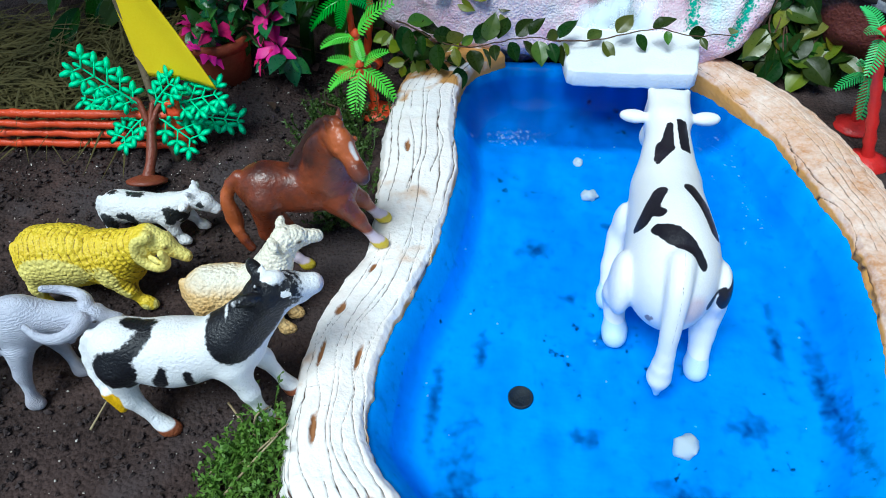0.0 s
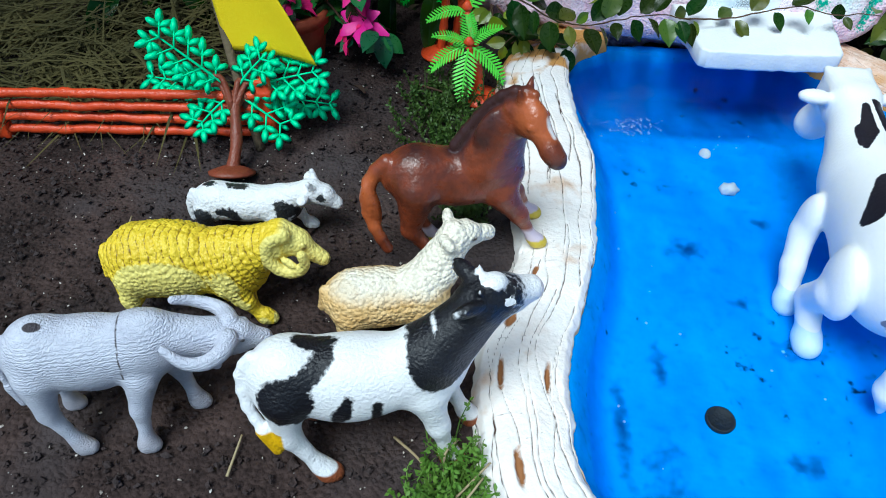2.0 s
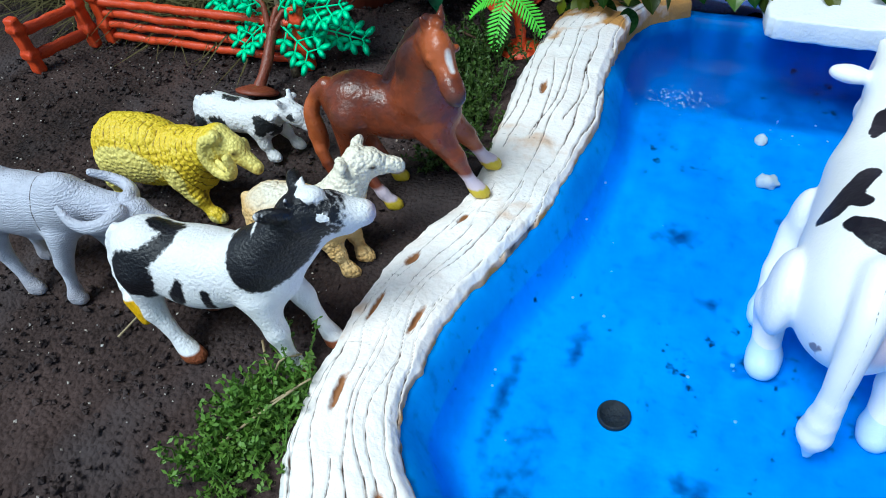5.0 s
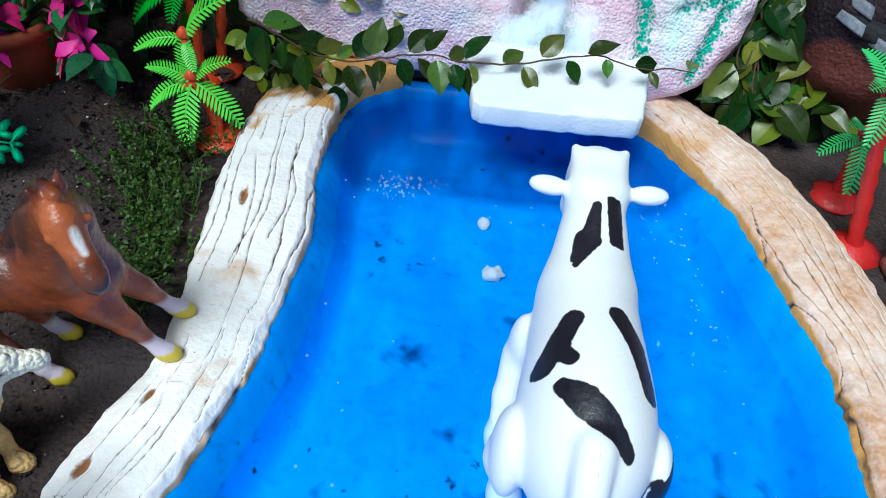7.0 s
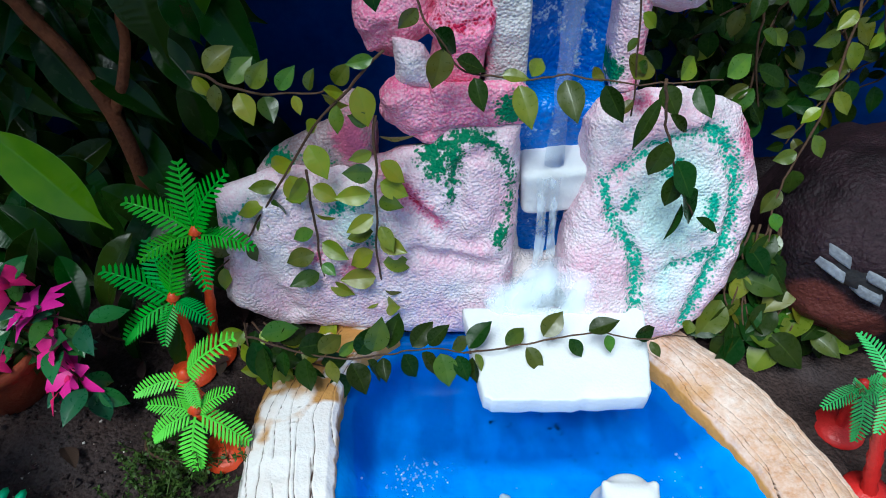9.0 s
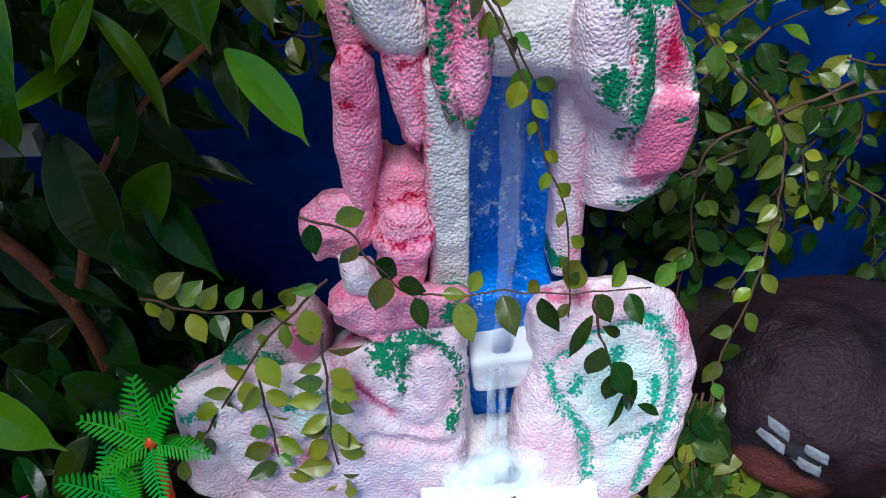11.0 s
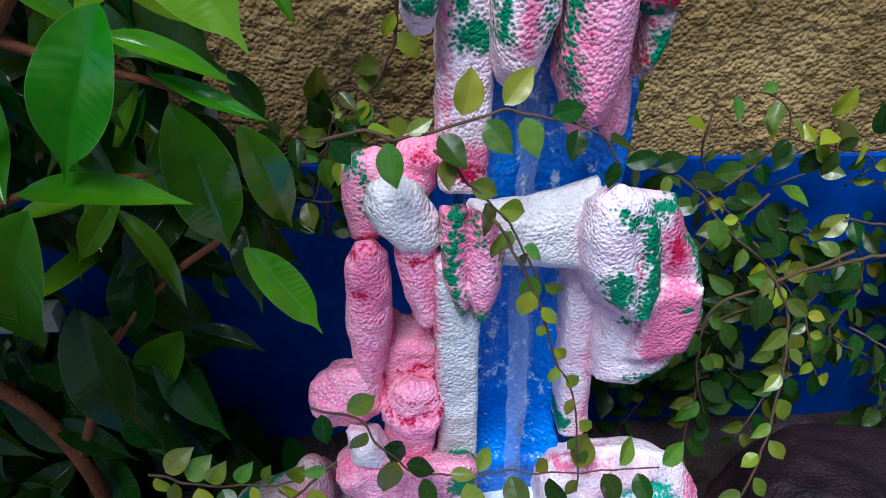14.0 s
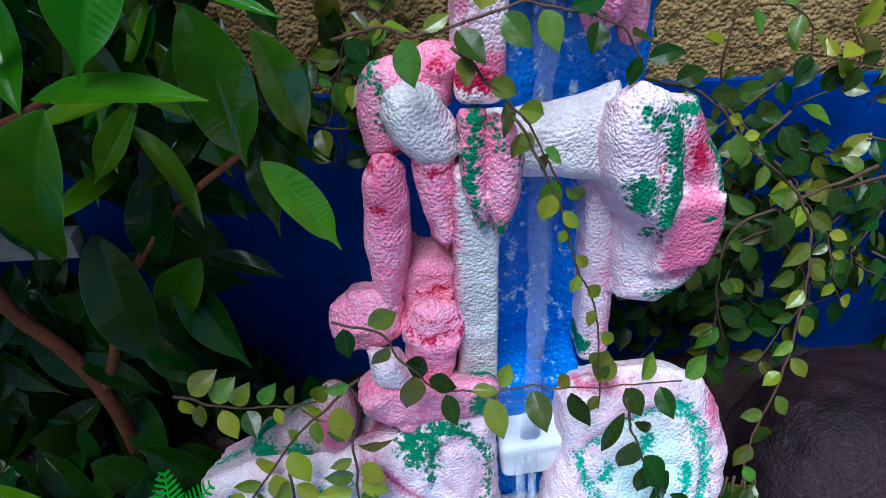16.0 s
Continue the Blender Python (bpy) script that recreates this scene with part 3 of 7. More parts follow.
# black and white cow on the soil
M["toy_cow"] = mat("painted_cow", (0.88, 0.88, 0.89), 0.45, (0.76, 0.74, 0.78), 45, 420, 0.6, 0.55, 560,
                   [("black", BLACK, 0.12, 0.8, 420), ("hoof", (0.26, 0.07, 0.025), 0.2, 0.3, 200), ("tuft", (0.80, 0.45, 0.0), 0.2, 0.3, 300), ("skin", (0.75, 0.55, 0.55), 0.4, 0.5, 100)])
figure("toy_cow", [
    ell((-0.010, 0, 0.064), (0.055, 0.0215, 0.0225)), ell((-0.042, 0, 0.069), (0.021, 0.019, 0.021)), ell((0.026, 0, 0.067), (0.022, 0.0185, 0.025)), ell((-0.012, 0, 0.056), (0.03, 0.021, 0.018)),
    cap((0.030, 0.001, 0.078), (0.052, 0.009, 0.099), 0.0165, 0.0115), cap((0.036, 0.001, 0.066), (0.060, 0.012, 0.092), 0.0125, 0.0085),
    cap((0.056, 0.0115, 0.1045), (0.068, 0.0165, 0.103), 0.0115, 0.0098), cap((0.068, 0.0165, 0.102), (0.0835, 0.0225, 0.0985), 0.009, 0.0072), cap((0.062, 0.014, 0.094), (0.075, 0.019, 0.093), 0.007, 0.006),
    *leg(-0.045, -0.011, 0.062, (-0.046, -0.0165, 0.035), (-0.0275, -0.0235, 0), (0.0125, 0.0062, 0.0048)), *leg(-0.045, 0.011, 0.062, (-0.050, 0.015, 0.035), (-0.037, 0.016, 0), (0.0125, 0.0062, 0.0048)),
    *leg(0.028, -0.011, 0.056, (0.034, -0.0155, 0.033), (0.041, -0.0195, 0), (0.0105, 0.0058, 0.0046)), *leg(0.028, 0.011, 0.056, (0.040, 0.010, 0.036), (0.055, 0.005, 0.0), (0.0105, 0.0058, 0.0046)),
    ell((-0.02, 0, 0.043), (0.013, 0.011, 0.007))],
    (-0.085, -0.045, -0.002), (0.105, 0.045, 0.125), 0.0015, M["toy_cow"], (-0.165, 0.388, 0), 8,
    "black and white plastic cow with an orange tail tuft, on soil", "toy cow", 0.006,
    [*arc([(-0.058, 0, 0.083), (-0.065, -0.002, 0.072), (-0.064, -0.010, 0.055), (-0.057, -0.017, 0.042)], 0.0036, 0.0026, 6), cap((-0.057, -0.017, 0.042), (-0.052, -0.020, 0.027), 0.0046, 0.0034),
     ell((0.0485, -0.0015, 0.1125), (0.0095, 0.0035, 0.0062), (25, 12, 28)), ell((0.05, 0.023, 0.113), (0.0045, 0.010, 0.005), (0, 0, 35)), ell((0.062, 0.0135, 0.1145), (0.0075, 0.0062, 0.0045), (0, 0, 20)), cap((0.055, 0.006, 0.114), (0.054, 0.004, 0.1185), 0.0022, 0.0014), cap((0.056, 0.017, 0.115), (0.056, 0.02, 0.119), 0.0022, 0.0014),
     ell((0.071, 0.0085, 0.1035), (0.003, 0.0016, 0.0022))], 0.002,
    {"black": lambda P: np.minimum.reduce([
        least(ell((0.046, 0.004, 0.090), (0.029, 0.045, 0.0155), (0, -44, 0)), ell((0.030, 0, 0.084), (0.011, 0.045, 0.016), (0, -20, 0)), cap((0.050, 0.009, 0.103), (0.068, 0.0165, 0.1025), 0.018, 0.0118), ell((0.0485, -0.0015, 0.1125), (0.014, 0.006, 0.01)), ell((0.05, 0.024, 0.113), (0.007, 0.012, 0.007)))(P) + 6 * (ell((0.064, 0.0145, 0.1195), (0.0095, 0.0075, 0.0055))(P) < 0) + 6 * (ell((0.071, 0.003, 0.107), (0.004, 0.006, 0.0016), (0, 20, 0))(P) < 0) + 9 * (cap((0.045, 0.004, 0.056), (0.072, 0.016, 0.080), 0.010, 0.006)(P) < 0),
        from_side(0.002, ell((-0.042, 0, 0.069), (0.014, 0.01, 0.014)), cap((-0.040, 0, 0.076), (-0.019, 0, 0.087), 0.0065, 0.0022), cap((-0.037, 0, 0.062), (-0.036, 0, 0.053), 0.0055, 0.003), cap((-0.011, 0, 0.071), (-0.015, 0, 0.060), 0.0022, 0.005), cap((-0.016, 0, 0.058), (-0.019, 0, 0.050), 0.005, 0.0025), cap((0.003, 0, 0.065), (0.002, 0, 0.052), 0.0028, 0.003))(P),
        least(ell((-0.026, 0.008, 0.090), (0.013, 0.010, 0.008)), ell((-0.03, 0.024, 0.065), (0.02, 0.012, 0.013)))(P)]),
     "hoof": lambda P: (P[:, 2] - 0.0085) / 0.003, "tuft": lambda P: np.maximum(P[:, 2] - 0.044, P[:, 0] + 0.0475) / 0.003 + np.where((P[:, 2] < 0.02) | (P[:, 1] > -0.013), 9, 0),
     "skin": lambda P: ell((0.091, 0.026, 0.096), (0.009, 0.008, 0.008))(P) / 0.006})

# grey buffalo
M["toy_buffalo"] = mat("grey_rubber", (0.50, 0.51, 0.62), 0.45, (0.68, 0.69, 0.80), 45, 320, 1.0, 0.5, 420, [("crease", (0.06, 0.05, 0.06), 0.3, 0.5, 200), ("pale", (0.5, 0.48, 0.55), 0.5, 0.6, 90)], wave=(190.0, 7.0, "Z", 3.0))
figure("toy_buffalo", [ell((-0.012, 0, 0.063), (0.048, 0.0205, 0.0215)), ell((-0.034, 0, 0.067), (0.021, 0.019, 0.0205)), ell((0.022, 0, 0.065), (0.022, 0.0175, 0.0215)), ell((0.030, 0, 0.078), (0.012, 0.007, 0.008)),
       cap((0.030, 0, 0.068), (0.062, 0.002, 0.064), 0.0155, 0.0098), cap((0.062, 0.002, 0.064), (0.076, 0.004, 0.062), 0.0095, 0.0085), cap((0.076, 0.004, 0.061), (0.090, 0.006, 0.054), 0.0078, 0.0056), ell((0.07, 0.003, 0.055), (0.012, 0.007, 0.006)),
       *leg(-0.040, -0.011, 0.058, (-0.043, -0.016, 0.034), (-0.033, -0.020, 0), (0.012, 0.0058, 0.0046)), *leg(-0.038, 0.011, 0.056, (-0.047, 0.014, 0.03), (-0.048, 0.014, 0), (0.012, 0.0058, 0.0046)),
       *leg(0.017, -0.0115, 0.05, (0.011, -0.018, 0.031), (0.0070, -0.0235, 0), (0.0105, 0.0056, 0.0047)), *leg(0.02, 0.011, 0.05, (0.031, 0.010, 0.03), (0.036, 0.005, 0), (0.0105, 0.0056, 0.0047)), ell((-0.012, 0, 0.044), (0.018, 0.011, 0.006))],
       (-0.075, -0.045, -0.002), (0.105, 0.045, 0.1), 0.0013, M["toy_buffalo"], (-0.3045, 0.390, 0), 11, "grey rubber water buffalo with curled ringed horns, on soil", "toy buffalo", 0.0045,
       [*arc([(-0.054, 0, 0.078), (-0.061, -0.003, 0.065), (-0.060, -0.006, 0.048)], 0.0034, 0.0022, 5), cap((-0.060, -0.006, 0.048), (-0.058, -0.008, 0.036), 0.0036, 0.0026),
        *[s for g in (-1, 1) for s in (*ridges([(0.073, 0.006 * g, 0.069), (0.069, 0.015 * g, 0.068), (0.060, 0.0215 * g, 0.0685), (0.049, 0.0225 * g, 0.072), (0.040, 0.018 * g, 0.078)], 0.0046, 0.0016, 21, 0.0008), ell((0.0635, 0.014 * g, 0.061), (0.004, 0.008, 0.0028), (15 * g, 0, -30 * g)))],
        ell((0.0795, -0.0045, 0.0655), (0.0028, 0.0016, 0.0018)), ell((0.0795, 0.0105, 0.0655), (0.0028, 0.0016, 0.0018))], 0.0012,
       {"crease": lambda P: np.minimum(np.abs(P[:, 0] - 0.014 - 0.12 * (P[:, 2] - 0.08)) / 0.0009 - 0.6 + np.where(P[:, 2] < 0.058, 3, 0), np.minimum(ell((0.0805, -0.0056, 0.0655), (0.0018, 0.002, 0.0011))(P), ell((-0.030, -0.002, 0.088), (0.006, 0.004, 0.004))(P) + 0.0006) / 0.001),
        "pale": lambda P: (P[:, 2] - 0.014) / 0.008}, stretch=(0.88, 0.90, 1.07))

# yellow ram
# the furrow layer darkens the colour in the creases between the locks
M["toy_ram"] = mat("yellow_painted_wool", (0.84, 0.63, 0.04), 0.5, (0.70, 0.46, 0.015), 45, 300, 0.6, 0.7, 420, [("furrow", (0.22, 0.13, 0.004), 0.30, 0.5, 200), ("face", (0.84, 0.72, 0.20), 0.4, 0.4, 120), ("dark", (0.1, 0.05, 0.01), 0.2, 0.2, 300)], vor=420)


def curls(P):
    """Rows of little locks, 0 in the furrows to 1 on the crests."""
    u = P[:, 0] + 0.35 * (P[:, 2] - 0.04) + 0.0016 * fbm(P, 90, 2, 4)
    row = u / 0.0052
    z = P[:, 2] + 0.5 * np.abs(P[:, 1]) + 0.0014 * np.sin(np.floor(row) * 2.4)
    lock = np.abs(np.sin((z + 0.0022 * np.abs(row % 1 - 0.5)) * np.pi / 0.0034))
    return np.clip(1.25 * np.sin(np.pi * (row % 1)), 0, 1) ** 0.6 * (0.35 + 0.65 * lock) * smooth(0.058, 0.048, P[:, 0]) * smooth(0.012, 0.02, P[:, 2])


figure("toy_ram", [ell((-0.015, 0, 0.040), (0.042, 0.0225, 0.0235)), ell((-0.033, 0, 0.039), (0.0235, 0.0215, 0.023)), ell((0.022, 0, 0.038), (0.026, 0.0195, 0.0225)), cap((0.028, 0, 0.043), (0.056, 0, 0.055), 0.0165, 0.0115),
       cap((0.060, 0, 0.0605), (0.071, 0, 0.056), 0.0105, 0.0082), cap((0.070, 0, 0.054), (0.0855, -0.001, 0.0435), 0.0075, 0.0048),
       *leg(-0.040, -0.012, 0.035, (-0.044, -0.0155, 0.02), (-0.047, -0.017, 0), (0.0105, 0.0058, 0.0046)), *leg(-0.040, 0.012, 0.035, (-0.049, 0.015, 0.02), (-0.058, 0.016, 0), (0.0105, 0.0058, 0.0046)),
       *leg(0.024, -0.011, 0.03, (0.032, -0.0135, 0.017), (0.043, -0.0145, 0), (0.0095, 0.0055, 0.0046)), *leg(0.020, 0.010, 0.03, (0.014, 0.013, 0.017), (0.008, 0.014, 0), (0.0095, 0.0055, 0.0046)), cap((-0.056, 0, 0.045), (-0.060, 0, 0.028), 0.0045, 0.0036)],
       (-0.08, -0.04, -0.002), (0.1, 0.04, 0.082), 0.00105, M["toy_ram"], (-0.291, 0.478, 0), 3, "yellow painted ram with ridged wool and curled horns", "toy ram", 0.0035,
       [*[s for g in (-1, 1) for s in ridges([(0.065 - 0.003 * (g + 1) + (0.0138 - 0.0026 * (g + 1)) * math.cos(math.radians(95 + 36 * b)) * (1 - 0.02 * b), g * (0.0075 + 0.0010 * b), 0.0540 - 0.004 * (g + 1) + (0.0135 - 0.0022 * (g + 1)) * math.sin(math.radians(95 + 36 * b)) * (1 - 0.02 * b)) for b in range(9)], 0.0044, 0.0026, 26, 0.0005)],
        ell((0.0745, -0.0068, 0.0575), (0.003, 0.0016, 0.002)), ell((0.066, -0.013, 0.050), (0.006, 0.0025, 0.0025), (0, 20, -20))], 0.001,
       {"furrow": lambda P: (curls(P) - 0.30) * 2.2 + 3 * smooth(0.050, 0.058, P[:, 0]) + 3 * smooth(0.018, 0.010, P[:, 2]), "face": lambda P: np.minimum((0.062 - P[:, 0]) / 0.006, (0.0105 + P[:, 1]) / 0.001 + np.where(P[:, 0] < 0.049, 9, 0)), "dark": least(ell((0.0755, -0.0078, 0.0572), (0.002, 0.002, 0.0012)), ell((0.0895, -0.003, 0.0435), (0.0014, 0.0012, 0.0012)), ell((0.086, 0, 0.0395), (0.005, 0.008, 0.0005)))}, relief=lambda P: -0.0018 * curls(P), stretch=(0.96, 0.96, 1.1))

# spotted calf
M["toy_calf"] = mat("painted_calf", (0.84, 0.84, 0.86), 0.5, (0.72, 0.72, 0.75), 50, 320, 0.6, 0.8, 420, [("black", (0.015, 0.017, 0.02), 0.10, 1.0, 380), ("skin", (0.74, 0.5, 0.46), 0.3, 0.5, 100)])
figure("toy_calf", [
    ell((-0.010, 0, 0.0295), (0.037, 0.0145, 0.0135)), ell((-0.029, 0, 0.031), (0.0165, 0.0135, 0.014)), ell((0.016, 0, 0.030), (0.018, 0.0135, 0.0145)), cap((0.02, 0, 0.035), (0.040, 0, 0.0435), 0.0105, 0.008), cap((0.042, 0, 0.044), (0.05, 0, 0.0415), 0.0086, 0.0075), cap((0.05, 0, 0.040), (0.0575, 0, 0.0345), 0.0066, 0.0052),
    *leg(-0.036, -0.008, 0.025, (-0.038, -0.0105, 0.014), (-0.036, -0.011, 0), (0.0085, 0.0044, 0.0036)), *leg(-0.036, 0.008, 0.025, (-0.04, 0.0105, 0.014), (-0.043, 0.011, 0), (0.0085, 0.0044, 0.0036)),
    *leg(0.016, -0.008, 0.024, (0.019, -0.01, 0.014), (0.025, -0.0105, 0), (0.0075, 0.0042, 0.0035)), *leg(0.018, 0.008, 0.024, (0.027, 0.009, 0.015), (0.035, 0.0095, 0), (0.0075, 0.0042, 0.0035))],
    (-0.065, -0.03, -0.002), (0.08, 0.03, 0.064), 0.0012, M["toy_calf"], (-0.272, 0.549, 0), 0, "small white toy calf with black spots", "toy calf", 0.004,
    [cap((0.044, -0.005, 0.050), (0.042, -0.0075, 0.056), 0.0026, 0.0018), cap((0.044, 0.005, 0.050), (0.042, 0.0075, 0.056), 0.0026, 0.0018), ell((0.038, -0.0125, 0.046), (0.004, 0.006, 0.0028)), ell((0.038, 0.0125, 0.046), (0.004, 0.006, 0.0028)), *arc([(-0.045, 0, 0.038), (-0.049, -0.002, 0.028), (-0.048, -0.004, 0.016)], 0.0024, 0.0026, 4), ell((0.060, 0, 0.033), (0.0035, 0.005, 0.0035))], 0.0015,
    {"black": lambda P: np.minimum(from_side(0.0, ell((-0.036, 0, 0.025), (0.0065, 0.01, 0.0062)), ell((-0.033, 0, 0.019), (0.0028, 0.01, 0.005)), ell((-0.0135, 0, 0.0285), (0.0032, 0.01, 0.0055), (0, -25, 0)), ell((-0.02, 0, 0.031), (0.004, 0.01, 0.0022)), ell((0.025, 0, 0.034), (0.0085, 0.01, 0.0045), (0, 35, 0)), ell((0.021, 0, 0.029), (0.003, 0.01, 0.004)), ell((0.034, 0, 0.026), (0.006, 0.01, 0.002), (0, -25, 0)), ell((-0.027, 0, 0.0185), (0.003, 0.01, 0.002)), ell((0.05, 0, 0.0435), (0.002, 0.01, 0.0012)))(P) - 0.22,
                                   least(ell((-0.012, 0.004, 0.044), (0.009, 0.006, 0.003)), ell((-0.034, 0.003, 0.046), (0.008, 0.006, 0.003)), ell((0.0, 0.014, 0.034), (0.01, 0.005, 0.006)))(P)),
     "skin": lambda P: ell((0.064, 0, 0.030), (0.005, 0.006, 0.004))(P) / 0.006})

# cream sheep
M["toy_sheep"] = mat("cream_painted_wool", (0.82, 0.57, 0.27), 0.65, (0.68, 0.40, 0.13), 70, 260, 0.9, 1.3, 380, [("pale", (0.87, 0.80, 0.66), 0.6, 0.9, 120), ("dark", (0.05, 0.03, 0.02), 0.2, 0.2, 300), ("lips", (0.75, 0.4, 0.36), 0.2, 0.2, 300)], vor=380)
figure("toy_sheep", [
    ell((-0.009, 0, 0.035), (0.036, 0.0195, 0.0195)), ell((-0.023, 0, 0.034), (0.0195, 0.019, 0.019)), ell((0.016, 0, 0.037), (0.020, 0.0175, 0.020)), cap((0.020, 0.003, 0.045), (0.036, 0.012, 0.066), 0.0145, 0.0112), ell((0.030, 0.006, 0.052), (0.012, 0.013, 0.012)),
    cap((0.039, 0.0135, 0.0735), (0.045, 0.016, 0.0725), 0.0100, 0.0088), cap((0.046, 0.0165, 0.071), (0.060, 0.0225, 0.0665), 0.0072, 0.0050),
    *leg(-0.027, -0.011, 0.03, (-0.03, -0.0135, 0.016), (-0.022, -0.0155, 0), (0.0095, 0.0054, 0.0041)), *leg(-0.027, 0.011, 0.03, (-0.034, 0.013, 0.016), (-0.036, 0.013, 0), (0.0095, 0.0054, 0.0041)),
    *leg(0.017, -0.010, 0.028, (0.024, -0.013, 0.016), (0.0315, -0.0155, 0), (0.009, 0.005, 0.0041)), *leg(0.018, 0.010, 0.028, (0.027, 0.007, 0.016), (0.0355, 0.000, 0), (0.009, 0.005, 0.0041))],
    (-0.06, -0.035, -0.002), (0.075, 0.04, 0.095), 0.0012, M["toy_sheep"], (-0.163, 0.464, 0), 7, "cream coloured toy sheep with knobbly wool", "toy sheep", 0.004,
    [ell((0.033, 0.002, 0.0785), (0.0035, 0.0075, 0.0038), (0, 0, 30)), ell((0.035, 0.024, 0.079), (0.0035, 0.0075, 0.0038), (0, 0, 0)), cap((-0.041, 0, 0.042), (-0.044, 0, 0.028), 0.0042, 0.0035), ell((0.05, 0.0095, 0.0745), (0.0024, 0.0014, 0.0018))], 0.0015,
    {"dark": least(ell((0.0505, 0.0086, 0.0742), (0.0026, 0.002, 0.0014)), ell((0.0515, 0.0255, 0.0742), (0.0022, 0.002, 0.0012))), "lips": least(ell((0.064, 0.024, 0.0635), (0.004, 0.006, 0.0008))), "pale": lambda P: np.minimum((0.050 - P[:, 2] + 0.15 * P[:, 1]) / 0.007, (0.046 - P[:, 0]) / 0.005)}, rough=0.0005, rscale=420)

